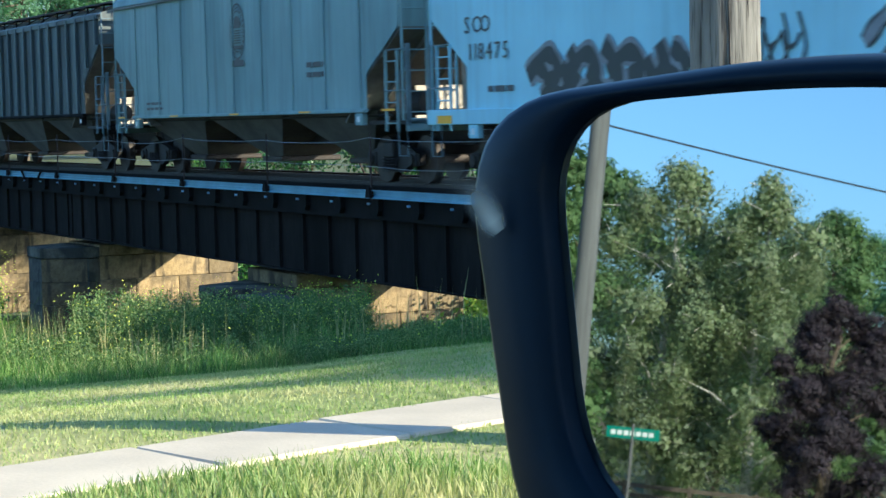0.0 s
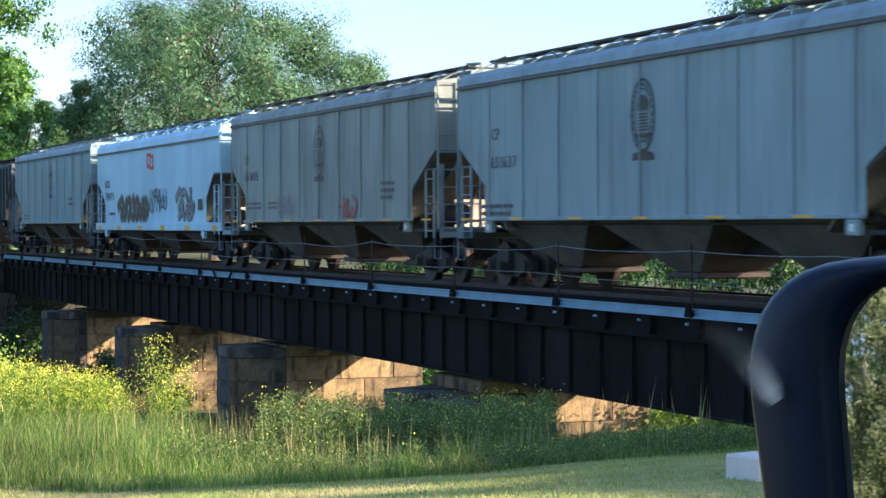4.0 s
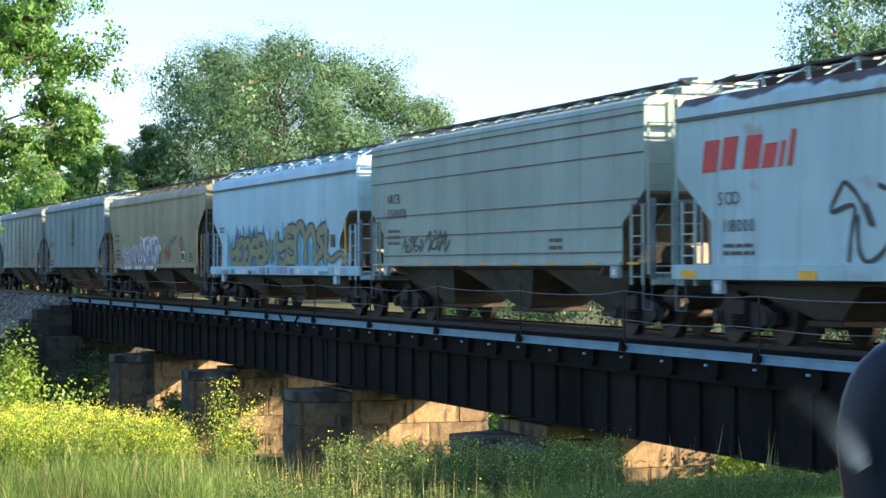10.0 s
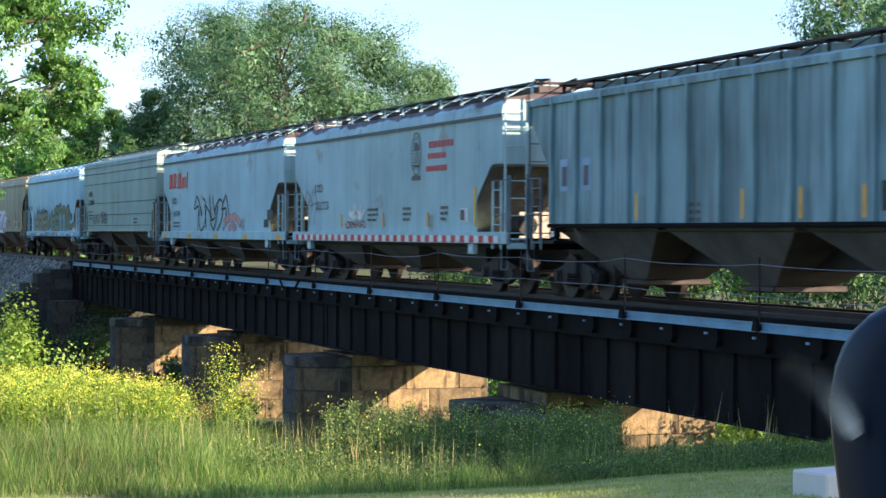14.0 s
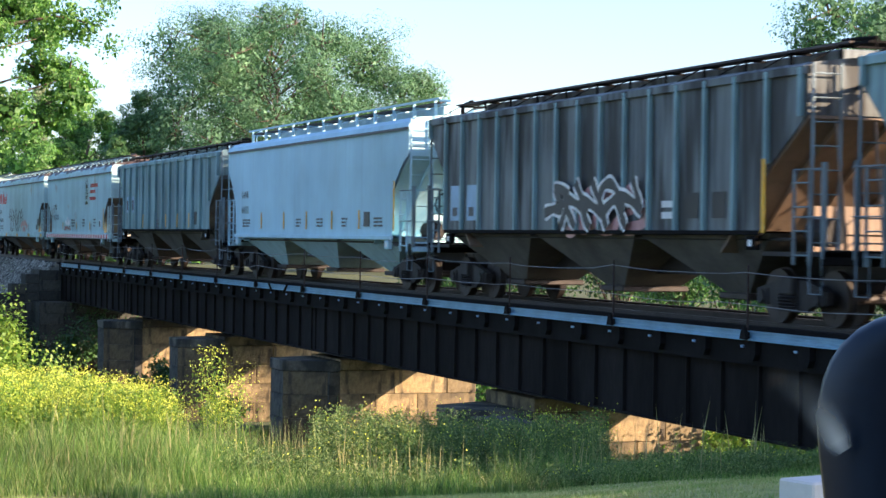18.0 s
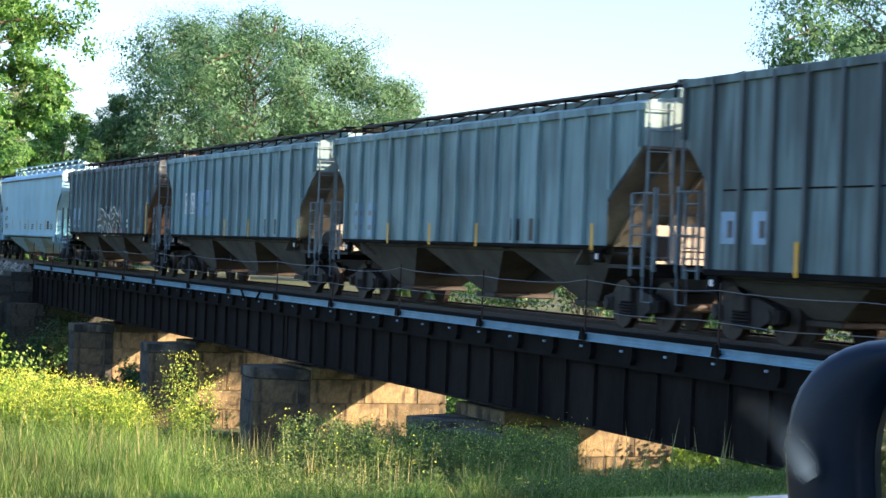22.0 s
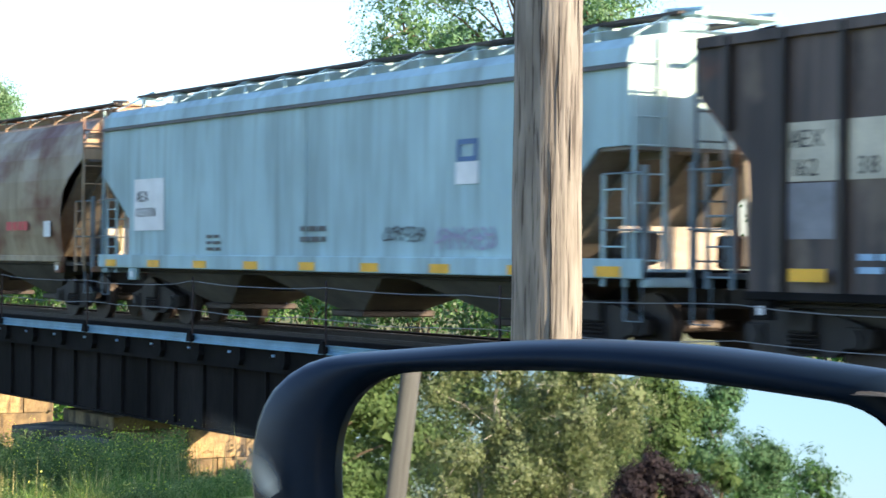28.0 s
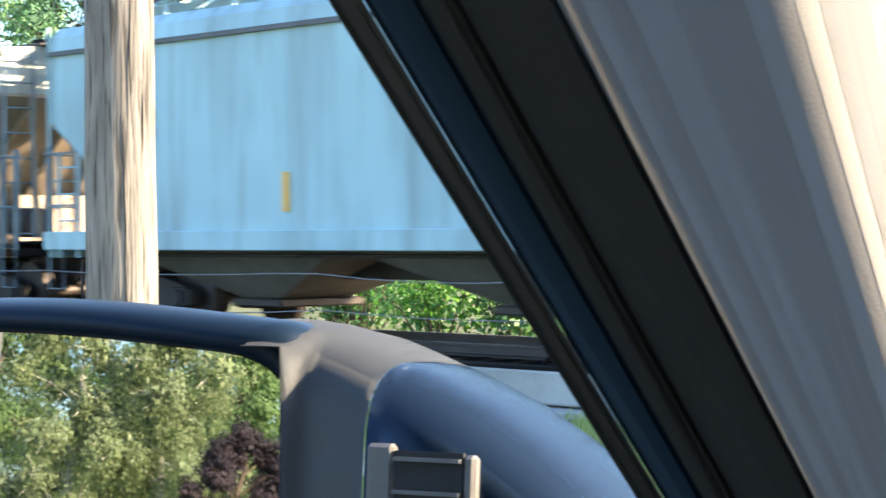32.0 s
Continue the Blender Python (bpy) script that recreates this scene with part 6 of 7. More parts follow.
c, a, L = add_car(22, P_BROWN, prof=TALL2, style="ribbed", rib=P_BROWN2, label="dark brown patchy ribbed covered hopper car with white mark panels", rib_n=19, zs=0.89, cuts=CUT_TALL, trim_end=0.95, sill=M_DARK, walk_up=0.03, end=P_OXIDE, rib_at=(290.72 - (JOINTS[22] + JOINTS[23]) / 2, 1.032))
mid = (JOINTS[22] + JOINTS[23]) / 2
for x_ in (291.80, 292.84):
    plate(c, "mark_panel", x_ - mid, x_ + 0.86 - mid, 2.30, 3.0, M_CREAM, "cream panel with a stencilled mark", -1.525)
plate(c, "mark_panel", 291.8 - mid, 292.6 - mid, 1.62, 2.28, SPRAY["grey"], "faded grey panel", -1.525)
lettering(c, "AEX", 291.83 - mid, 2.70, 0.30, M_BLACK, -1.535, k=1.0, wide=1.0)
lettering(c, "162", 291.86 - mid, 2.36, 0.30, M_BLACK, -1.535, k=1.0, wide=1.0)
lettering(c, "38", 293.0 - mid, 2.36, 0.30, M_BLACK, -1.535, k=1.0, wide=1.0)
for x_ in (292.28, 295.41, 297.9, 300.21, 303.05, 306.3):
    w_ = 0.32 if x_ in (292.28, 306.3) else 0.25
    plate(c, "reflector", x_ - w_ - mid, x_ + w_ - mid, 1.12, 1.12 + w_ * 0.48, M_YELLOW, "yellow reflective square", -1.645)
plate(c, "placard", 304.55 - mid, 305.36 - mid, 1.02, 1.48, M_CREAM, "", -1.645)
plate(c, "placard", 304.78 - mid, 305.14 - mid, 1.12, 1.38, M_INK, "", -1.655)
for x_, z_, w_ in ((293.0, 1.2, 0.5), (294.0, 1.15, 0.6), (297.2, 1.2, 0.4)):
    bars(c, x_ - mid, z_ + 0.25, w_, 0.3, 2, M_GALV, -1.53, "faded pale stencilled block")
for x_, z_, w_, h_ in ((300.95, 2.3, 0.42, 0.95), (301.75, 2.2, 0.35, 0.8)):
    plate(c, "worn_patch", x_ - mid, x_ + w_ - mid, z_, z_ + h_, P_RIBBROWN, "worn pale brown patch of paint", -1.525)
c, a, L = add_car(23, P_WHITEGREY, prof=TALL2, style="ribbed", rib=P_RIBBROWN, label="pale grey ribbed covered hopper car with brown posts and black graffiti", rib_n=20, zs=0.88, cuts=CUT_TALL, trim_end=0.95, sill=M_DARK, walk_up=0.03, end=car_paint("paint_brown_end", (0.33, 0.27, 0.20), grime=0.3), rib_at=(310.26 - (JOINTS[23] + JOINTS[24]) / 2, 0.962))
mid = (JOINTS[23] + JOINTS[24]) / 2
part("seam_line", boxm(-a + 1.3, a - 1.8, -1.532, -1.522, 2.33, 2.36), M_DARK, c)
graffiti(c, 321.3 - mid, 1.12, 1.5, 0.62, 4, "black", None, 81, "black sprayed scrawl", -1.65, 0.07)
graffiti(c, 321.7 - mid, 1.2, 1.3, 0.5, 3, "sky", None, 82, "pale blue sprayed scrawl", -1.645, 0.09)
for x_ in (311.16, 312.13):
    plate(c, "mark_panel", x_ - mid, x_ + 0.76 - mid, 1.45, 2.0, M_PALE, "pale patch of writing", -1.525)
    bars(c, x_ + 0.08 - mid, 1.92, 0.6, 0.36, 2, SPRAY["sky"], -1.533, "pale blue stencilled mark")
    plate(c, "mark_panel", x_ - mid, x_ + 0.74 - mid, 1.10, 1.42, M_WHITE, "white panel with a stencilled mark", -1.525)
    plate(c, "mark_bar", x_ + 0.12 - mid, x_ + 0.62 - mid, 1.14, 1.36, M_INK, "", -1.533)
for x_ in (314.3, 317.0, 318.9):
    bars(c, x_ - mid, 1.78, 0.45, 0.28, 3, SPRAY["grey"], -1.53)
yellow_ticks(c, [q - mid for q in (310.87, 313.88, 316.8, 322.99, 325.88)], 0.98, -1.66, 0.48)
for x_ in (323.2, 324.15):
    plate(c, "placard", x_ + 0.05 - mid, x_ + 0.55 - mid, 1.22, 1.58, SPRAY["grey"], "", -1.525)
    plate(c, "placard", x_ + 0.08 - mid, x_ + 0.52 - mid, 1.25, 1.55, M_BLACK, "", -1.533)
c, a, L = add_car(24, P_DUSTY, label="pale blue covered hopper car with small orange strips")
bars(c, -a + 1.6, 3.0, 0.9, 0.5, 2, SPRAY["grey"])
yellow_ticks(c, (-3.6, 0.4, 3.9, 7.2), 1.6, h=0.5)
add_car(25, P_GREY, label="grey covered hopper car near the crossing")


# ================= plants =================
def tree(name, label, x, y, height, radius, leaf_mat, bark, n_leaves, leaf, seed, trunk_r=0.22, clear=0.2, droop=0.0, clump=0.75, squash=1.0, z0=None, group="trees", limbs=13, sides=(1.0, 1.0), lobe_k=1.0):
    """Tapered trunk and limbs; each limb carries a lobe of leaf clumps, with gaps between the lobes."""
    g = np.random.default_rng(seed)
    r = random.Random(seed)
    z0 = float(ground_z(x, y)) if z0 is None else z0
    t = thing(name, label, "tree", group, "", (x, y, z0))
    H = height
    trunk = [(0, 0, -0.3)]
    for k in range(1, 9):
        u = k / 8
        trunk.append((r.uniform(-1, 1) * 0.03 * H * u, r.uniform(-1, 1) * 0.03 * H * u, (H - 0.25 * radius) * u))
    bm = tube(bmesh.new(), trunk, [trunk_r * (1 - 0.93 * k / 8) + 0.01 for k in range(9)], 8)
    mids, sizes, heart = [], [], []
    lobes = limbs + 2
    for i in range(lobes):
        rel = (i + r.uniform(0.15, 0.85)) / lobes if i < lobes - 1 else 1.0
        u = clear + (0.98 - clear) * rel
        k = min(7, int(u * 8))
        a0, a1 = Vector(trunk[k]), Vector(trunk[k + 1])
        p = a0 + (a1 - a0) * min(1.0, u * 8 - k)
        wide = math.sqrt(max(0.04, 1 - abs((2 * rel - 0.80) / 1.22) ** 3))
        lobe = lobe_k * radius * r.uniform(0.22, 0.40) * (0.75 + 0.25 * wide)
        reach = max(0.0, radius * squash * wide * r.uniform(0.78, 1.08) - lobe) * (1.0 if i % 4 else 0.45)
        ang = i * 2.4 + r.uniform(-0.5, 0.5)
        c = p + Vector((math.cos(ang) * reach, math.sin(ang) * reach * sides[0 if math.sin(ang) < 0 else 1], H * 0.04 * r.uniform(0.2, 1.5) - droop * reach * 0.1))
        c.z = min(c.z, H - lobe * 0.8)
        back_to = p - Vector((0, 0, min(reach * 0.45, H * 0.12)))
        back_to.z = max(back_to.z, H * clear * 0.5)
        mid = back_to + (c - back_to) * 0.5 + Vector((0, 0, 0.08 * reach))
        tube(bm, [back_to, mid, c], [max(0.03, trunk_r * 0.45 * (1 - u * 0.75)), max(0.02, trunk_r * 0.22 * (1 - u * 0.6)), 0.012], 5)
        for j in range(r.randint(20, 28)):
            d = Vector((r.gauss(0, 1), r.gauss(0, 1), r.gauss(0.25, 0.8)))
            d = d / max(d.length, 0.2)
            s = c + d * (lobe * r.uniform(0.4, 1.08))
            if j % 3 == 0:
                tube(bm, [c, s], [0.02 + 0.004 * radius, 0.007], 4)
            mids.append(s)
            sizes.append(lobe * r.uniform(0.10, 0.24))
            heart.append(c)
    part("trunk", bm, bark, t)
    n = int(n_leaves * 1.9)
    w = np.array(sizes) ** 2
    pick = g.choice(len(mids), n, p=w / w.sum())
    c = np.array([tuple(q) for q in mids])[pick]
    lob = np.array([tuple(q) for q in heart])[pick]
    ball = g.normal(size=(n, 3))
    ball *= np.minimum(1.0, 1.75 / np.linalg.norm(ball, axis=1))[:, None]
    off = ball * (np.array(sizes)[pick] * (clump / 0.75))[:, None] * np.array([1, 1, 0.62])
    if droop:
        off[:, 2] -= np.abs(g.normal(size=n)) * droop * radius * 0.5
        off[:, :2] *= 0.8
    out = (c + off - lob)
    out /= np.linalg.norm(out, axis=1)[:, None] + 1e-6
    ofs = off / (np.linalg.norm(off, axis=1)[:, None] + 1e-6)
    face = out * 0.8 + ofs * 0.5 + np.array([0, 0, 0.35]) + g.normal(size=(n, 3)) * 0.32
    # broad leaf sprays inside the lobes
    k = int(n * 0.16)
    inner = g.choice(len(mids), k, p=w / w.sum())
    ctr, lobe_r = np.array([tuple(q) for q in heart])[inner], np.array(sizes)[inner] * 3.6
    inside = g.normal(size=(k, 3))
    inside *= (g.uniform(0.2, 1.0, k) ** 0.5 / np.linalg.norm(inside, axis=1))[:, None]
    ctr = ctr + inside * lobe_r[:, None] * np.array([1, 1, 0.9])
    size = np.concatenate([np.full(n, leaf * 0.8), np.full(k, leaf * 2.0)])
    face = np.concatenate([face, inside + g.normal(size=(k, 3)) * 0.5])
    part("crown", leaf_mesh("crown", np.concatenate([c + off, ctr]), size, g, droop, 0.72, face, math.hypot(x, y) > 55 or y < -30), leaf_mat, t)
    return t


def bush(name, label, x, y, w, h, leaf_mat, n, leaf, seed, group="bushes", z0=None):
    g = np.random.default_rng(seed)
    z0 = float(ground_z(x, y)) if z0 is None else z0
    t = thing(name, label, "bush", group, "", (x, y, z0))
    bm = bmesh.new()
    r = random.Random(seed)
    stems = []
    for k in range(14):
        a = r.uniform(0, math.tau)
        d = r.uniform(0.1, 1.0)
        e = (math.cos(a) * w * d, math.sin(a) * w * d, h * r.uniform(0.55, 1.0) * (1.1 - 0.5 * d))
        tube(bm, [(e[0] * 0.15, e[1] * 0.15, -0.1), (e[0] * 0.5, e[1] * 0.5, e[2] * 0.6), e], [0.03, 0.02, 0.006], 4)
        stems.append(e)
    part("twig_frame", bm, M_BARK, t)
    pick = g.integers(0, len(stems), n)
    u = g.uniform(0.35, 1.08, n)[:, None]
    c = np.array(stems)[pick] * u + g.normal(size=(n, 3)) * np.array([w * 0.16, w * 0.16, h * 0.10])
    c[:, 2] = np.maximum(c[:, 2], 0.02)
    part("foliage", leaf_mesh("foliage", c, leaf, g, 0.0, 0.62, c * np.array([1 / w, 1 / w, 1 / h]) + g.normal(size=(n, 3)) * 0.45), leaf_mat, t)
    return t


def polar(n, a0, a1, r0, r1, g, ymax=None):
    """Random places in a sector seen from the car: angles in degrees from -x towards +y."""
    a = np.radians(g.uniform(a0, a1, n))
    r = np.sqrt(g.uniform(r0 * r0, r1 * r1, n))
    x, y = -r * np.cos(a), r * np.sin(a)
    keep = np.ones(n, bool) if ymax is None else y < ymax
    x, y = x[keep], y[keep]
    return np.stack([x, y, ground_z(x, y)], 1)


def off_walk(p, half=0.47):
    """Leaves out what would stand on the footpath."""
    d = np.array([slab_dir.x, slab_dir.y])
    q = p[:, :2] - np.array([-9.93, 4.0])
    side = q[:, 0] * d[1] - q[:, 1] * d[0]
    wob = 0.05 * np.sin(p[:, 1] * 7) + 0.04 * np.sin(p[:, 1] * 17)
    return p[np.abs(side) > half + wob - 0.05]


def build_grass():
    g = np.random.default_rng(21)
    # tall rough grass along the bank
    p = polar(150000, 4, 38, 19.3, 31, g, 14.3)
    edge = 19.6 + 0.9 * np.sin(p[:, 1] * 0.9) + 0.5 * np.sin(p[:, 1] * 2.3)
    p = p[np.hypot(p[:, 0], p[:, 1]) > edge]
    d = np.hypot(p[:, 0], p[:, 1])
    patch = 0.72 + 0.30 * np.sin(p[:, 0] * 0.7 + 1.3) * np.cos(p[:, 1] * 0.9) + 0.30 * np.sin(p[:, 0] * 2.3) * np.sin(p[:, 1] * 2.9 + 0.7)
    patch *= 0.82 + 0.42 * np.sin(p[:, 0] * 5.3 + 2 * np.sin(p[:, 1] * 1.7)) * np.sin(p[:, 1] * 6.1 + 1.5 * np.sin(p[:, 0] * 2.1))
    az = np.degrees(np.arctan2(p[:, 1], -p[:, 0]))
    h = (0.22 + 0.40 * np.clip((d - 19.5) / 4.0, 0, 1)) * patch * (1 - 0.40 * smooth(20, 26, az))
    solid("tall_grass", blade_mesh("tall_grass", p, h * g.uniform(0.6, 1.3, len(p)), 0.0034, g, 0.75), M_GRASS, "tall rough green and straw coloured grass on the bank", "grass", "", "stuff")
    q = polar(26000, 4, 38, 33, 60, g, 14.2)
    solid("tall_grass", blade_mesh("tall_grass", q, np.full(len(q), 0.6), 0.012, g, 0.3), M_GRASS, "tall rough green grass below the bridge", "grass", "", "stuff")
    # straw seed heads standing above
    s = np.concatenate([polar(260, 15.2, 18.6, 25, 27.5, g, 14.0), polar(240, 6, 20, 22, 27, g, 14.0), polar(220, 17, 29, 21.5, 24.5, g, 14.0)])
    hh = g.uniform(0.5, 0.8, len(s))
    solid("seed_stalks", blade_mesh("seed_stalks", s, hh, 0.006, g, 0.15), M_STRAW, "pale straw seed stalks above the grass", "grass", "", "stuff")
    # mown lawn
    l = off_walk(polar(105000, 5, 40, 8.6, 20.6, g))
    n = len(l)
    solid("lawn_grass", blade_mesh("lawn_grass", l, 0.018 + 0.018 * g.uniform(0, 1, n), 0.0034, g, 0.9), M_LAWN, "short mown lawn with dry patches", "grass", "", "stuff")
    v = off_walk(polar(26000, 8, 44, 6.2, 9.8, g))
    v = v[(-v[:, 0] - 0.27 * (v[:, 1] - 4)) < 9.45]
    n = len(v)
    tall = 0.035 + 0.11 * np.clip(np.sin(v[:, 0] * 2.1 + 0.5) * np.cos(v[:, 1] * 1.7) + 0.35, 0, 1)
    solid("verge_grass", blade_mesh("verge_grass", v, tall, 0.0045, g, 0.6), M_VERGE, "uneven verge grass between the road and the walk", "grass", "", "stuff")
    # the strip before the concrete wall near the crossing
    w = polar(9000, 38, 56, 12, 22, g, 14.6)
    solid("verge_grass", blade_mesh("verge_grass", w, np.full(len(w), 0.22), 0.006, g, 0.5), M_LAWN, "rough grass beside the track wall", "grass", "", "stuff")


def weeds(name, label, a0, a1, r0, r1, n, h, leaf, seed, blossom=0, leaf_n=55, ymax=14.4, mat=None):
    """A stand of broad-leaved weeds: stalks, leaves, and blossoms if any."""
    g = np.random.default_rng(seed)
    p = polar(n, a0, a1, r0, r1, g, ymax)
    t = thing(name, label, "weeds", "weeds on the bank")
    hh = h * g.uniform(0.6, 1.15, len(p))
    part("stalk_growth", blade_mesh("stalk_growth", p, hh, 0.010, g, 0.12), mat or M_WEED, t)
    k = g.integers(0, len(p), len(p) * leaf_n)
    u = g.uniform(0.12, 0.98, len(k)) ** 0.8
    c = p[k] + np.stack([g.normal(0, 0.16, len(k)) * (1.25 - u), g.normal(0, 0.16, len(k)) * (1.25 - u), u * hh[k]], 1)
    part("foliage", leaf_mesh("foliage", c, leaf * 1.5, g, -0.6, 0.30), mat or M_WEED, t)
    if blossom:
        k = g.integers(0, len(p), len(p) * blossom)
        c = p[k] + np.stack([g.normal(0, 0.12, len(k)), g.normal(0, 0.12, len(k)), hh[k] * g.uniform(0.72, 1.1, len(k))], 1)
        part("blossom_growth", leaf_mesh("blossom_growth", c, 0.021, g, 0, 0.9), M_BLOSSOM, t)
    return t


def build_plants():
    build_grass()
    weeds("flowering_weeds", "dense yellow flowering weeds on the bank", 4.5, 12.6, 26, 34, 640, 0.95, 0.04, 31, 85, 160, mat=M_WEED_LIME)
    weeds("flowering_weeds", "tall leafy weeds with yellow tips", 12.9, 14.4, 28, 31, 17, 1.42, 0.04, 32, 90, 100, mat=M_WEED_LIME)
    weeds("weeds", "dark green weeds with small yellow flowers", 16.4, 20.8, 24, 29, 210, 0.98, 0.028, 33, 6, 260, mat=M_WEED_DARK)
    weeds("weeds", "dark green weeds with small yellow flowers before the pier", 20.6, 24.6, 24.0, 27, 190, 0.90, 0.026, 34, 9, 220, mat=M_WEED_DARK)
    weeds("weeds", "dark green weeds with small yellow flowers before the pier", 24.6, 29.2, 22, 25, 160, 0.30, 0.026, 39, 2, 120, mat=M_WEED_DARK)
    weeds("weeds", "low green weeds at the edge of the lawn", 14, 22, 21, 24, 90, 0.40, 0.028, 35, 2, 110, mat=M_WEED_DARK)
    weeds("weeds", "low green weeds at the edge of the lawn", 22, 33, 20.5, 24, 160, 0.24, 0.026, 37, 2, 110, mat=M_WEED_DARK)
    weeds("weeds", "tall thin weeds with small yellow flowers below the girder", 19.8, 24.2, 27.5, 30, 120, 0.9, 0.028, 38, 6, 150, mat=M_WEED_DARK)
    weeds("weeds", "green weeds by the end of the bridge", 30.5, 40, 21, 25, 160, 0.26, 0.08, 36, 2)
    bush("sapling", "bright green broad leaved sapling on the bank", -33.5, 4.75, 1.0, 2.2, M_WEED_LIME, 8500, 0.075, 41)
    bush("sapling", "small bright green sapling", -41.0, 7.4, 0.9, 1.5, M_WEED_LIME, 1200, 0.16, 42)
    bush("bush", "green bush between the bridge piers", -60.5, 19.0, 2.2, 2.0, M_LEAF, 2600, 0.15, 43, z0=-4.2)
    bush("bush", "green bush between the bridge piers", -46.5, 21.5, 2.2, 2.2, M_LEAF_BRIGHT, 2600, 0.15, 44, z0=-4.2)
    bush("bush", "green bush below the bridge end", -31.5, 20.5, 2.6, 2.4, M_LEAF_BRIGHT, 3000, 0.14, 45, z0=-4.0)
    for k, (x, y, w, h) in enumerate(((-33.5, 22.8, 3.0, 3.9), (-28.2, 22.4, 2.6, 3.9), (-37.5, 24.0, 2.8, 3.6), (-46.5, 23.4, 3.0, 3.6), (-51.0, 24.2, 2.6, 3.8), (-60.5, 23.6, 3.0, 3.6), (-73.0, 23.6, 3.0, 3.6), (-86.0, 23.0, 3.2, 3.6), (-92.0, 13.2, 1.8, 1.8), (-88.5, 14.0, 1.6, 1.4), (-94.6, 13.4, 1.7, 2.2), (-97.5, 12.4, 1.8, 1.9), (-41.0, 22.4, 2.4, 3.3), (-37.8, 21.5, 2.2, 3.0), (-35.6, 21.3, 2.0, 3.0), (-44.5, 22.0, 2.0, 2.6))):
        bush("bush", "leafy green bush in the hollow under the bridge", x, y, w, h, M_WEED_LIME if k > 11 else M_LEAF_BRIGHT if k < 6 else M_LEAF, 3000, 0.15, 300 + k, z0=-4.4 if y > 16 else None)
    for k, (x, y, w, h) in enumerate(((-92.6, 17.2, 2.2, 2.9), (-92.2, 19.6, 2.2, 2.7), (-91.4, 15.6, 1.5, 1.6), (-76.2, 16.4, 1.3, 1.5), (-63.2, 15.6, 0.8, 0.9))):
        bush("bush", "dark green bush in the shade by the stonework", x, y, w, h, M_LEAF, 2200, 0.14, 330 + k, z0=-4.7)
    # far side of the track
    r = random.Random(9)
    for i in range(34):
        x = -98 + i * 2.9
        bush("hedge_bush", "sunlit green bush beyond the track", x + r.uniform(-1, 1), 35.0 + r.uniform(-1.5, 4), 2.4, 2.9 + r.uniform(-0.6, 1.6), M_LEAF if i % 3 else M_LEAF_BRIGHT, 2000, 0.18, 60 + i, "bushes beyond the track")
    # crowns above the train
    tree("tree", "large dense green tree beyond the track", -150, 40.5, 21.8, 13.4, M_LEAF_BLUE, M_BARK, 86000, 0.16, 101, 0.5, 0.28, clump=0.85, limbs=64, lobe_k=0.74)
    tree("tree", "rounded green tree beyond the track", -146, 49.2, 16.8, 8.2, M_LEAF_BLUE, M_BARK, 30000, 0.15, 102, 0.4, 0.25, clump=0.9, limbs=30, lobe_k=0.75)
    tree("tree", "narrow green tree beyond the track", -152, 31.2, 13.6, 4.6, M_LEAF, M_BARK, 15000, 0.18, 103, 0.3, 0.12, limbs=14)
    tree("tree", "small green tree beyond the track", -148, 28.2, 10.4, 3.4, M_LEAF, M_BARK, 11000, 0.18, 104, 0.3, 0.1)
    tree("tree", "pale willow-leaved tree in the distance", -185, 28.6, 16.5, 5.2, M_LEAF_BIRCH, M_BARK, 14000, 0.19, 105, 0.3, 0.12, 0.15, clump=0.9)
    for i, (x, y, h, rad) in enumerate(((-80, 7.0, 10.0, 3.7), (-97, 7.2, 12.0, 4.6), (-114, 9.0, 12.5, 5.2))):
        tree("tree", "leafy green tree on the near bank of the stream", x, y, h, rad, M_LEAF_BRIGHT, M_BARK, 9500, 0.20, 170 + i, 0.28, 0.08, limbs=18)
    for i in range(15):
        tree("far_tree", "distant green tree in the woods", -178 - 7 * (i % 4) - i * 1.5, 6 + i * 4.8, 11.5 + r.uniform(-1.5, 2.5), 5.4, M_LEAF if i % 2 else M_LEAF_BRIGHT, M_BARK, 5200, 0.36, 120 + i, 0.35, 0.02, group="far woods", limbs=12)
    for i, (x, y, h) in enumerate(((-150, 14, 11.5), (-158, 19, 13.6), (-146, 21.5, 11.4), (-155, 25.5, 13.4), (-164, 10, 13.0), (-168, 29.5, 14.6), (-160, 33.5, 12.6))):
        tree("far_tree", "sunlit light green tree at the edge of the woods", x, y, h, 4.6, M_LEAF_BRIGHT, M_BARK, 9000, 0.24, 150 + i, 0.3, 0.04, group="far woods", limbs=14)
    tree("tree", "tall green tree above the train near the crossing", -51.5, 34.0, 16.8, 5.5, M_LEAF_BLUE, M_BARK, 38000, 0.105, 140, 0.22, 0.40, clump=0.95, limbs=34, lobe_k=0.92)
    # out of view: added so that its shadow falls across the lawn
    tree("tree", "unseen tree beyond the crossing, added to shade the lawn", 7.1, 28.0, 14.2, 4.7, M_LEAF, M_BARK, 36000, 0.21, 142, 0.35, 0.15, limbs=30)
    maple = tree("tree", "leafy maple with hanging branches on the bank", -50.0, 4.2, 14.0, 5.4, M_LEAF_BRIGHT, M_BARK, 52000, 0.10, 141, 0.3, 0.42, clump=0.65, limbs=64, sides=(1.0, 1.1), lobe_k=0.5)
    limb = [(0.0, 0.3, 6.8), (0.3, 2.0, 8.4), (0.6, 3.7, 8.8), (0.8, 4.8, 8.6)]
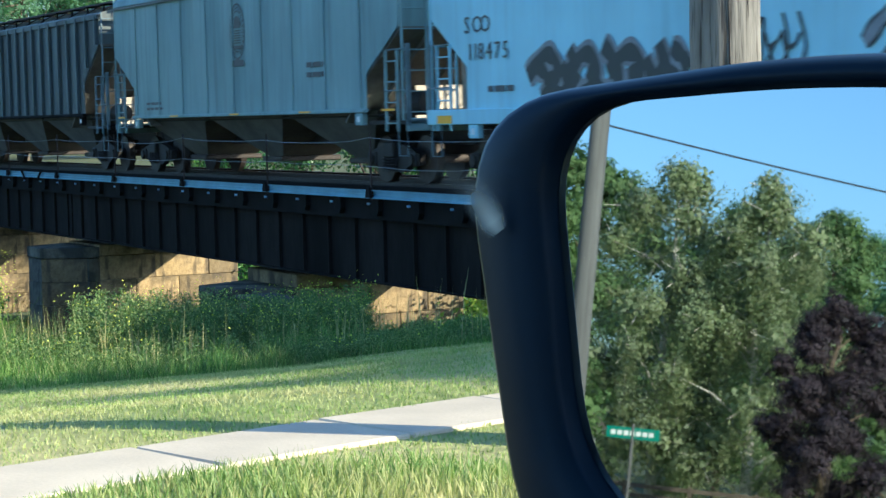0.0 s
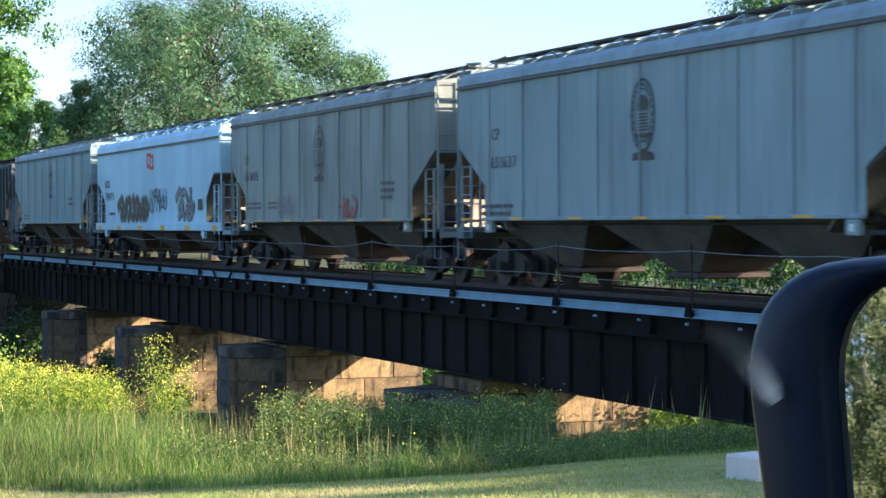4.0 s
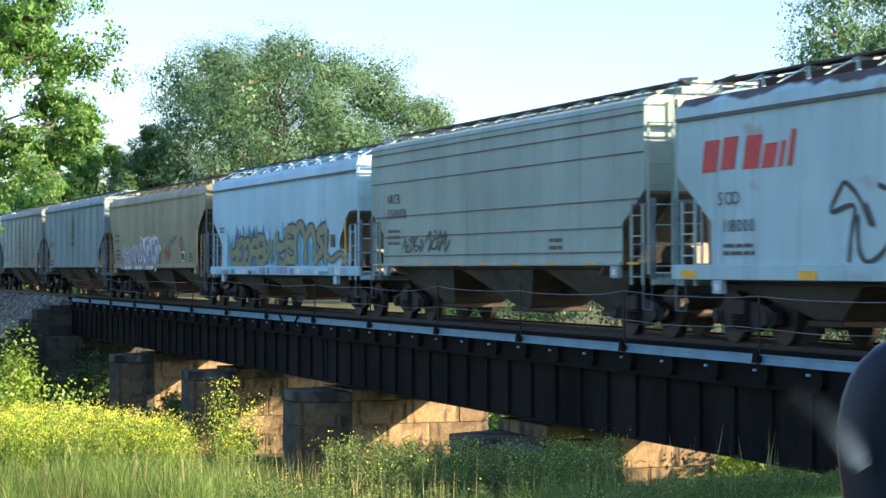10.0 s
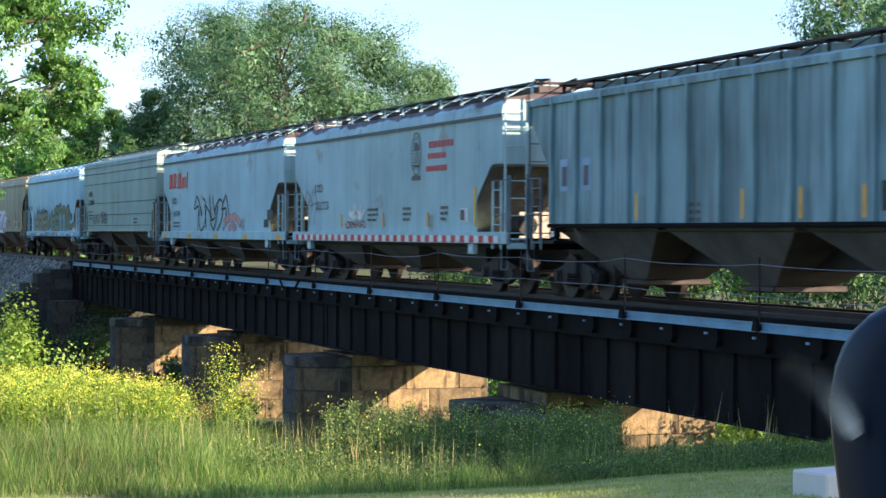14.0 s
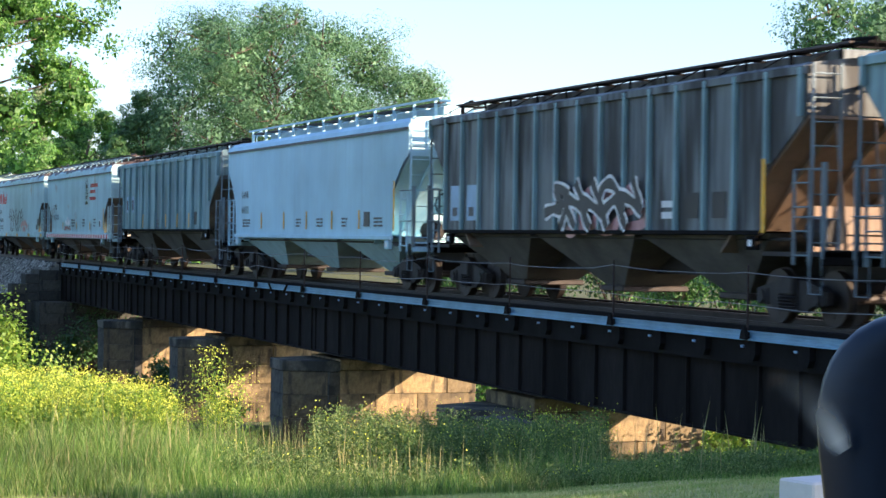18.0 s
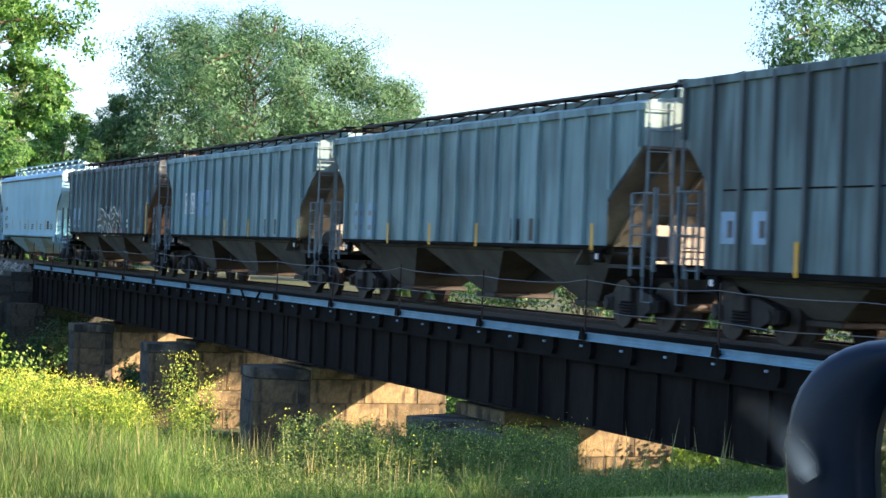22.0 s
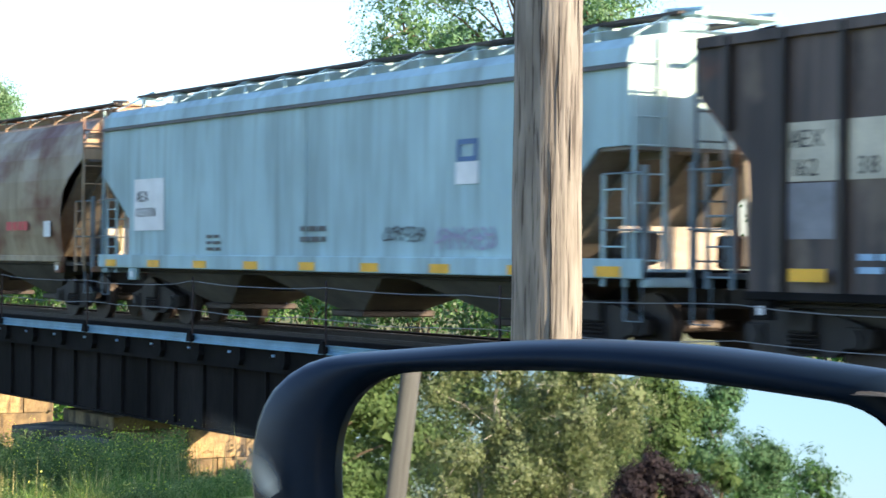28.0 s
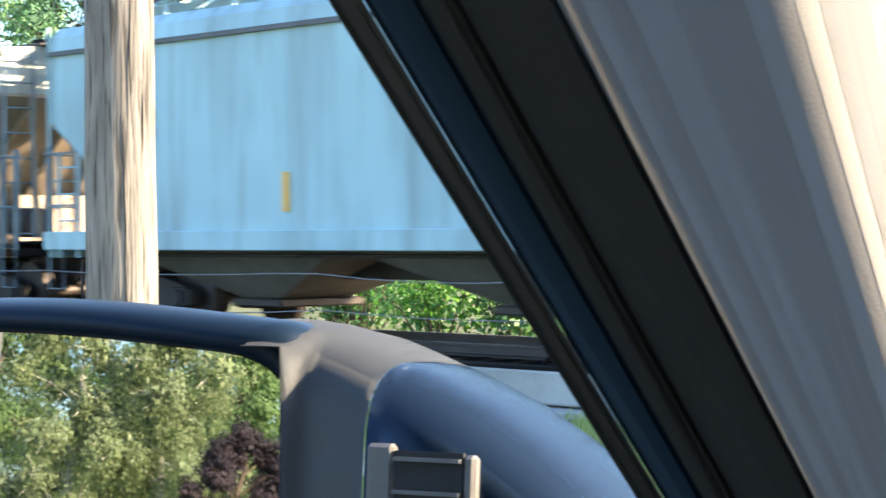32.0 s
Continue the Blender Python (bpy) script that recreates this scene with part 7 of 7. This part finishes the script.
    part("hanging_branch", tube(bmesh.new(), limb, [0.10, 0.06, 0.035, 0.012], 6), M_BARK, maple)
    g = np.random.default_rng(77)
    u = g.uniform(0, 1, 2600) ** 0.8
    at = np.stack([np.interp(u, (0, 0.5, 1), (0.3, 0.6, 0.8)), np.interp(u, (0, 0.5, 1), (2.0, 3.7, 4.95)), np.interp(u, (0, 0.5, 1), (8.4, 8.8, 8.55))], 1)
    clumps = g.normal(0, 0.34, (26, 3))
    part("leaf_spray", leaf_mesh("leaf_spray", at + clumps[(u * 25.9).astype(int)] * np.array([1, 0.5, 1.0]) + g.normal(0, 0.16, (2600, 3)), 0.10, g, 0.1, 0.72), M_LEAF_BRIGHT, maple)


def behind(az, d):
    """A place behind the car, by the angle from -y towards -x."""
    a = radians(az)
    return -0.55 - d * math.sin(a), 0.45 - d * math.cos(a)


def build_behind():
    """What stands along the road behind the car."""
    for az, d, h, rad, mat, bark, n, lf, sd, lb, dr, cl, lm in (
            (13.2, 72, 13.2, 3.8, M_LEAF_BIRCH, M_BIRCH, 28000, 0.12, 201, "tall weeping birch with white bark", 0.50, 0.10, 26),
            (10.6, 70, 12.6, 3.7, M_LEAF_BIRCH, M_BIRCH, 27000, 0.12, 202, "weeping birch with hanging twigs", 0.50, 0.10, 24),
            (8.5, 58, 7.2, 2.3, M_LEAF_PURPLE, M_BARK, 22000, 0.10, 203, "dark purple leaved tree", 0.0, 0.1, 24),
            (18.0, 50, 10.5, 3.4, M_LEAF_OLIVE, M_BARK, 20000, 0.14, 204, "green maple beside a house", 0.0, 0.10, 22),
            (15.4, 90, 15.5, 5.4, M_LEAF_OLIVE, M_BARK, 16000, 0.19, 205, "green tree behind the birches", 0.0, 0.1, 16),
            (11.4, 100, 15.4, 6.4, M_LEAF_OLIVE, M_BARK, 16000, 0.22, 206, "green tree behind the birches", 0.0, 0.1, 16),
            (8.6, 84, 13.2, 4.6, M_LEAF_OLIVE, M_BARK, 16000, 0.18, 207, "bright green tree by the road", 0.0, 0.1, 18),
            (6.6, 100, 15.0, 4.6, M_LEAF_BLUE, M_BARK, 13000, 0.19, 208, "slim wispy green tree by the road", 0.1, 0.1, 15),
            (5.0, 150, 16.4, 7.4, M_LEAF, M_BARK, 8000, 0.30, 209, "distant green tree by the road", 0.0, 0.1, 13),
            (9.8, 120, 16.0, 8.0, M_LEAF_OLIVE, M_BARK, 8000, 0.26, 210, "green tree beside the road", 0.0, 0.1, 13)):
        x, y = behind(az, d)
        tree("roadside_tree", lb, x, y, h, rad, mat, bark, n, lf, sd, 0.22, cl, dr, 0.85, group="trees behind the car", limbs=lm)
    x, y = behind(15.7, 26)
    # the shade on this pole is put into its grey wood colour
    utility_pole("utility_pole", "wooden utility pole behind the car in a shaded grey", x, y, float(ground_z(x, y)), 9.0, 0.15, 0.11, 0.0, plain("shaded_grey_pole_wood", (0.13, 0.13, 0.13), 0.9, 0, 3, 25, 0.25, 0.4, (4, 4, 0.2)))
    # street sign: green blade on a thin post
    x, y = behind(13.9, 31)
    z = float(ground_z(x, y))
    s = thing("street_sign", "green street name sign on a thin steel post", "street sign", "", "", (x, y, z))
    part("post", rod(bmesh.new(), (0, 0, -0.2), (0, 0, 2.30), 0.025, 8), M_INK, s)
    part("sign_blade", boxm(-0.42, 0.42, -0.012, 0.012, 2.06, 2.24, bevel=0.004), plain("sign_green", (0.02, 0.20, 0.14), 0.4, 0, 3, 30, 0.1, 0), s, "green name blade")
    bm = bmesh.new()
    for k in range(7):
        box(bm, -0.34 + k * 0.1, -0.27 + k * 0.1, 0.013, 0.016, 2.115, 2.185)
    part("sign_marks", bm, M_WHITE, s, "row of white marks")
    # board fence
    fx, fy = behind(8.2, 66)
    f = thing("board_fence", "low brown wooden rail fence along a yard", "fence", "", "", (fx, fy, float(ground_z(fx, fy))))
    M_FENCE = plain("fence_wood", (0.10, 0.08, 0.06), 0.85, 0, 2, 25, 0.3, 0.3)
    for k in range(9):
        part("post", boxm(-9 + k * 2.2 - 0.06, -9 + k * 2.2 + 0.06, -0.06, 0.06, -0.3, 1.15), M_FENCE, f)
        if k < 8:
            for z in (0.3, 0.62, 0.95):
                part("rail_board", boxm(-9 + k * 2.2 + 0.06, -9 + k * 2.2 + 2.14, -0.02, 0.02, z, z + 0.14), M_FENCE, f)
    # house corner with lap siding
    hx, hy = behind(16.9, 60)
    h = thing("house", "pale house with lap siding behind trees", "house", "", "", (hx, hy, float(ground_z(hx, hy))))
    M_SIDING = plain("pale_siding", (0.52, 0.50, 0.42), 0.7, 0, 1, 20, 0.1, 0.05)
    part("wall", boxm(-9.9, 0.6, -6, 0, 0, 3.0), M_SIDING, h)
    for k in range(13):
        part("siding_board", boxm(-10, 0.7, 0.0, 0.035, 0.2 + k * 0.21, 0.39 + k * 0.21), M_SIDING, h)
    rf = bmesh.new()
    prism(rf, [(-6.5, 2.95), (0.6, 2.95), (-2.95, 4.0)], "x", -10.4, 1.0)
    part("roof", rf, plain("roof_shingle", (0.10, 0.09, 0.085), 0.9, 0, 2, 30, 0.3, 0.4), h)
    # overhead wire
    ax, ay = behind(15.6, 26)
    bx, by = behind(2.0, 30)
    pts = [(ax + (bx - ax) * k / 12, ay + (by - ay) * k / 12, 5.1 - 0.48 * k / 12 - 0.05 * math.sin(math.pi * k / 12)) for k in range(13)]
    solid("overhead_wire", tube(bmesh.new(), pts, [0.014] * 13, 5), M_BLACK, "thin black overhead wire above the road", "wire")


utility_pole("utility_pole", "thick weathered wooden utility pole beside the footpath", -8.465, 5.896, -0.4, 11.0, 0.184, 0.139, checks=16)


# ================= the car that the camera sits in =================
M_TRIM = plain("grained_black_plastic", (0.10, 0.11, 0.115), 0.6, 0, 12, 1300, 0.12, 0.05)
M_RIM = plain("smooth_black_plastic", (0.007, 0.016, 0.030), 0.36, 0, 12, 300, 0.15, 0.0)
M_RIM.node_tree.nodes["Principled BSDF"].inputs["Specular IOR Level"].default_value = 0.14
M_GLOSS = plain("dark_blue_paint", (0.026, 0.050, 0.090), 0.22, 0.35, 4, 60, 0.1, 0)
M_RUBBER = plain("black_rubber_seal", (0.008, 0.010, 0.013), 0.7, 0, 6, 120, 0.2, 0.1)
M_VENT = plain("grey_vent_plastic", (0.12, 0.12, 0.115), 0.55, 0, 5, 220, 0.08, 0.08)
M_PILLAR = plain("grey_pillar_trim", (0.28, 0.285, 0.285), 0.8, 0, 5, 1500, 0.06, 0.05)


def mirror_material():
    m, t, b = nodes_of("mirror_glass")
    n = noise_node(t, 5, 4)
    r = ramp(t, n.outputs[0], [(0.45, (0.010,) * 3), (0.9, (0.020,) * 3)])
    link(t, r.outputs[0], b.inputs["Roughness"])
    b.inputs["Base Color"].default_value = (0.42, 0.455, 0.455, 1)
    b.inputs["Metallic"].default_value = 1.0
    return m


M_MIRROR = mirror_material()


def glare_material():
    """Painted glare: pale and see-through, strongest towards one end and along its middle."""
    m, t, b = nodes_of("glare_streak")
    tc, sp = t.nodes.new("ShaderNodeTexCoord"), t.nodes.new("ShaderNodeSeparateXYZ")
    link(t, tc.outputs["UV"], sp.inputs[0])
    along = ramp(t, sp.outputs["X"], [(0.0, (0.0,) * 3), (0.45, (0.14,) * 3), (0.85, (0.95,) * 3), (1.0, (0.6,) * 3)])
    across = ramp(t, sp.outputs["Y"], [(0.0, (0, 0, 0)), (0.5, (1, 1, 1)), (1.0, (0, 0, 0))])
    across.color_ramp.interpolation = "EASE"
    link(t, mix(t, 1.0, along.outputs[0], across.outputs[0], "MULTIPLY"), b.inputs["Alpha"])
    b.inputs["Base Color"].default_value = (0.80, 0.82, 0.72, 1)
    b.inputs["Roughness"].default_value = 0.5
    return m


M_GLARE = glare_material()
MIRROR_AT = Matrix(((0.92777958, -0.3714281, -0.03558405, -0.438), (0.37312874, 0.92355095, 0.08847925, 0.511), (0.0, -0.09536667, 0.99544221, 1.282), (0, 0, 0, 1)))


def round_outline(pts, r, seg=9):
    """Rounds the corners of a closed outline."""
    out = []
    n = len(pts)
    for i in range(n):
        p, a, b = Vector(pts[i]), Vector(pts[i - 1]), Vector(pts[(i + 1) % n])
        ri = r[i] if isinstance(r, (list, tuple)) else r
        u, v = (a - p).normalized() * ri, (b - p).normalized() * ri
        for k in range(seg + 1):
            t = k / seg
            q = p + u * (1 - t) ** 2 + v * t ** 2
            out.append((q.x, q.y))
    return out


def build_car():
    car = thing("car", "dark blue car with a black door mirror on the road", "car", "", "", (0.0, 0.0, 0.0))
    # door mirror: glass in its own frame; local x across the glass, y away from the driver, z up
    glass = round_outline([(-0.238, 0.017), (-0.11, 0.0235), (0.002, 0.014), (0.0, -0.13), (-0.10, -0.145), (-0.212, -0.135)], [0.045, 0.05, 0.03, 0.03, 0.05, 0.05])
    rim = round_outline([(-0.286, 0.021), (-0.11, 0.0375), (0.001, 0.0270), (0.006, -0.155), (-0.10, -0.182), (-0.240, -0.172)], [0.055, 0.06, 0.012, 0.03, 0.05, 0.06])
    m = part("mirror_housing", bmesh.new(), M_RIM, car, "black plastic housing of the door mirror", MIRROR_AT)
    bm = bmesh.new()
    n = len(glass)

    def ring(pts, y, k=1.0, c=(-0.11, -0.06)):
        return [bm.verts.new((c[0] + (p[0] - c[0]) * k, y, c[1] + (p[1] - c[1]) * k)) for p in pts]
    rings = [ring(glass, 0.004, 1.0), ring(glass, -0.006, 1.012), ring(glass, -0.009, 1.03), ring(rim, -0.0075, 0.94), ring(rim, -0.004, 0.965), ring(rim, 0.002, 0.985), ring(rim, 0.010, 0.997), ring(rim, 0.020, 0.997), ring(rim, 0.03, 0.965), ring(rim, 0.07, 0.84), ring(rim, 0.10, 0.60), ring(rim, 0.112, 0.28)]
    for rg in rings:   # the lip runs out towards the inner end
        for v in rg:
            if v.co.y < 0:
                v.co.y *= min(1.0, max(0.0, (0.004 - v.co.x) / 0.03))
    for a, b in zip(rings, rings[1:]):
        for k in range(n):
            f = bm.faces.new((a[k], a[(k + 1) % n], b[(k + 1) % n], b[k]))
            f.smooth = True
    bm.faces.new(rings[-1])
    bmesh.ops.recalc_face_normals(bm, faces=bm.faces[:])
    bm.to_mesh(m.data)
    bm.free()
    gl = bmesh.new()
    prism(gl, [(x, z) for x, z in glass], "y", 0.0, 0.003)
    g = part("mirror_glass", gl, M_MIRROR, m, "silvered mirror glass")
    # a thin strip at the outer edge that stands in for bright glare
    fm = bmesh.new()
    uv = fm.loops.layers.uv.new("along")
    spine = [(-0.2760, -0.0300, -0.0040, 0.004), (-0.2705, -0.0262, -0.0062, 0.0052), (-0.2650, -0.0228, -0.0098, 0.0060), (-0.2600, -0.0196, -0.0146, 0.0062), (-0.2558, -0.0170, -0.0205, 0.0060), (-0.2525, -0.0150, -0.0262, 0.0054), (-0.2500, -0.0134, -0.0302, 0.0036)]
    grid = []
    spine = [(x + 0.0012, y, z - 0.0004, w) for x, y, z, w in spine]
    for i, (x, y, z, w) in enumerate(spine):
        p, q = spine[max(0, i - 1)], spine[min(len(spine) - 1, i + 1)]
        d = Vector((q[0] - p[0], 0, q[2] - p[2])).normalized()
        w *= 1.5
        grid.append([(fm.verts.new((x - d.z * w * (k / 3 - 1), y, z + d.x * w * (k / 3 - 1))), i / (len(spine) - 1), k / 6) for k in range(7)])
    for a, b in zip(grid, grid[1:]):
        for k in range(6):
            c4 = (a[k], a[k + 1], b[k + 1], b[k])
            f = fm.faces.new([v[0] for v in c4])
            f.smooth = True
            for lp, v in zip(f.loops, c4):
                lp[uv].uv = (v[1], v[2])
    part("film_strip", fm, M_GLARE, m, "soft bright glare streak drawn as a thin strip")
    # arm towards the door: a grained inner end beside the glass, then a glossy rounded cover with a slotted vent
    sil_x = [-0.016, 0.0, 0.02, 0.04, 0.06, 0.08, 0.10, 0.13, 0.17]
    sil_z = [0.0290, 0.0255, 0.0190, 0.0120, 0.0030, -0.0095, -0.0250, -0.0560, -0.105]
    front_x, front_y = [-0.016, -0.001, 0.003, 0.03, 0.05, 0.17], [-0.010, -0.010, -0.0045, -0.012, -0.014, -0.010]
    fall = [(0.0, 0.075), (-0.0005, 0.05), (0.0, 0.034), (0.0008, 0.024), (0.003, 0.015), (0.007, 0.008), (0.013, 0.003), (0.021, 0.0005), (0.03, 0.0), (0.08, 0.0), (0.20, 0.003)]

    def cover(x0, x1, cols):
        bm = bmesh.new()
        grid = []
        for i in range(cols + 1):
            x = x0 + (x1 - x0) * i / cols
            z, y = float(np.interp(x, sil_x, sil_z)), float(np.interp(x, front_x, front_y))
            most = z - 0.0185 if x < 0.0005 else 1.0
            grid.append([bm.verts.new((x, y + q, z - min(d, most * (0.9 + 0.01 * k) if d > most else d))) for k, (d, q) in enumerate(fall)])
        for a, b in zip(grid, grid[1:]):
            for k in range(len(fall) - 1):
                bm.faces.new((a[k], b[k], b[k + 1], a[k + 1])).smooth = True
        bmesh.ops.solidify(bm, geom=bm.faces[:], thickness=-0.003)
        bmesh.ops.recalc_face_normals(bm, faces=bm.faces[:])
        return bm
    part("mirror_foot", cover(-0.016, 0.030, 16), M_TRIM, m, "grained black plastic inner end")
    arm = part("mirror_arm", cover(0.0305, 0.170, 24), M_GLOSS, m, "glossy dark blue mirror arm")
    for x0, x1, zt in ((0.0335, 0.0425, -0.010), (0.0655, 0.0695, -0.0125)):
        part("vent_frame", boxm(x0, x1, -0.0172, -0.0125, -0.16, zt, bevel=0.0012), M_VENT, arm, "grey plastic vent frame")
    for k in range(7):
        part("vent_slat", boxm(0.043, 0.065, -0.0185, -0.0145, -0.0150 - k * 0.0098, -0.0138 - k * 0.0098), M_VENT, arm)
    part("vent_back", boxm(0.0426, 0.0654, -0.0165, -0.0150, -0.16, -0.012), M_RUBBER, arm)

    # front pillar: strips that run from the roof down to the dashboard
    eye = Vector((0.063, 0.105, 1.337))
    top = [(-0.7616, 0.6381, 0.1129), (-0.7510, 0.6506, 0.1129), (-0.7318, 0.6722, 0.1127), (-0.7215, 0.6832, 0.1126), (-0.6857, 0.7192, 0.1121), (-0.6065, 0.7874, 0.1100), (-0.5000, 0.8590, 0.1060)]
    low = [(-0.6572, 0.7425, -0.1294), (-0.6480, 0.7506, -0.1293), (-0.6325, 0.7637, -0.1292), (-0.6231, 0.7714, -0.1290), (-0.5914, 0.7961, -0.1285), (-0.5483, 0.8265, -0.1275), (-0.4600, 0.8800, -0.1240)]
    deep = [(0.40, 0.435), (0.40, 0.435), (0.398, 0.433), (0.395, 0.43), (0.385, 0.42), (0.375, 0.41), (0.405, 0.44)]
    A = [eye + Vector(d) * k[0] for d, k in zip(top, deep)]
    B = [eye + Vector(d) * k[1] for d, k in zip(low, deep)]
    A = [a + (a - b) * 0.5 for a, b in zip(A, B)]
    B = [b + (b - a) * 0.45 for a, b in zip(A, B)]

    def strip(name, i, j, mat, label, lift=0.0, thick=0.012):
        bm = bmesh.new()
        c0, c1, d0, d1 = A[i], A[j], B[i], B[j]
        nrm = (c1 - c0).cross(d0 - c0).normalized()
        if nrm.dot(eye - c0) < 0:
            nrm = -nrm
        v = [bm.verts.new(p + nrm * h) for h in (lift, lift - thick) for p in (c0, c1, d1, d0)]
        for f in ((0, 1, 2, 3), (7, 6, 5, 4), (0, 4, 5, 1), (1, 5, 6, 2), (2, 6, 7, 3), (3, 7, 4, 0)):
            bm.faces.new([v[q] for q in f])
        bmesh.ops.recalc_face_normals(bm, faces=bm.faces[:])
        bmesh.ops.bevel(bm, geom=bm.edges[:], offset=0.0015, segments=2, affect="EDGES")
        return part(name, bm, mat, car, label)
    strip("window_seal", 0, 1, M_RUBBER, "black rubber window seal", 0.0015, 0.012)
    strip("door_frame", 1, 2, M_GLOSS, "dark door frame", 0.0, 0.012)
    strip("window_seal", 2, 3, M_RUBBER, "black rubber window seal", 0.002, 0.012)
    strip("pillar_edge", 3, 4, M_RUBBER, "black door seal beside the pillar", 0.0, 0.012)
    # the trim beyond is one rounded panel, curving away towards the windscreen
    tr = bmesh.new()
    rows_t = []
    for k in range(25):
        u = 2.6 * k / 24
        pa, pb = (P[4] + (P[5] - P[4]) * u for P in (A, B))
        toward = (eye - (pa + pb) * 0.5).normalized() * (-0.06 * max(0.0, u - 1.0) ** 2)
        rows_t.append((tr.verts.new(pa + toward), tr.verts.new(pb + toward)))
    for p, q in zip(rows_t, rows_t[1:]):
        tr.faces.new((p[0], q[0], q[1], p[1])).smooth = True
    bmesh.ops.solidify(tr, geom=tr.faces[:], thickness=0.006)
    part("pillar_trim", tr, M_PILLAR, car, "grey fabric pillar trim")
    # shell round the seat, out of view
    part("roof", boxm(-0.42, 1.18, -1.7, 0.30, 1.56, 1.60, bevel=0.015), M_GLOSS, car)
    for x in (-0.46, 1.16):
        part("door_panel", boxm(x, x + 0.06, -1.3, 0.8, 0.32, 0.96, bevel=0.02), M_GLOSS, car)
        for y0, y1 in ((-1.9, -1.55), (-0.42, -0.30)):
            pp = bmesh.new()
            prism(pp, [(y0, 0.95), (y1, 0.95), (y1 + 0.05, 1.56), (y0 + 0.12, 1.56)], "x", x, x + 0.05)
            part("roof_pillar", pp, M_GLOSS, car)
    nose = bmesh.new()
    prism(nose, [(0.82, 0.25), (2.0, 0.25), (2.1, 0.45), (2.0, 0.72), (1.6, 0.86), (0.82, 0.95)], "x", -0.45, 1.21)
    part("bonnet", nose, M_GLOSS, car)
    tail = bmesh.new()
    prism(tail, [(-1.32, 0.30), (-1.32, 0.95), (-2.35, 0.95), (-2.45, 0.6), (-2.4, 0.30)], "x", -0.45, 1.21)
    part("tail", tail, M_GLOSS, car)
    part("floor_pan", boxm(-0.40, 1.16, -1.32, 0.82, 0.25, 0.31), M_RUBBER, car)
    for x in (-0.44, 1.02):
        for y in (-1.75, 1.25):
            w = part("wheel", rod(bmesh.new(), (x, 0, 0), (x + 0.19, 0, 0), 0.31, 24), M_RUBBER, car, "", (0, y, 0.335))
            part("rim", rod(bmesh.new(), (x - 0.004, 0, 0), (x + 0.194, 0, 0), 0.20, 16), M_GALV, w)
    return car


build_plants()
build_behind()
build_car()


def motions():
    """The train rolls steadily towards -x; every wheelset turns with it."""
    times = [0, 1 / 30, 1, 4, 8, 12, 16, 20, 24, 28, 31, CLIP - 1 / 30, CLIP]
    for ob, s in CARS:
        walk(ob, [(t, Matrix.Translation((s - SPEED * t, TRACK_Y, 0))) for t in times])
    first = {}
    for w, k in WHEELSETS:
        if k not in first:
            walk(w, [(i / 30, Matrix.Translation((k, 0, 0.457)) @ Matrix.Rotation(-SPEED * i / 30 / 0.457, 4, "Y")) for i in range(int(CLIP * 30) + 1)])
            first[k] = w
        else:
            w.rotation_mode = "QUATERNION"
            d = w.animation_data_create()
            d.action = first[k].animation_data.action
            d.action_slot = first[k].animation_data.action_slot


motions()
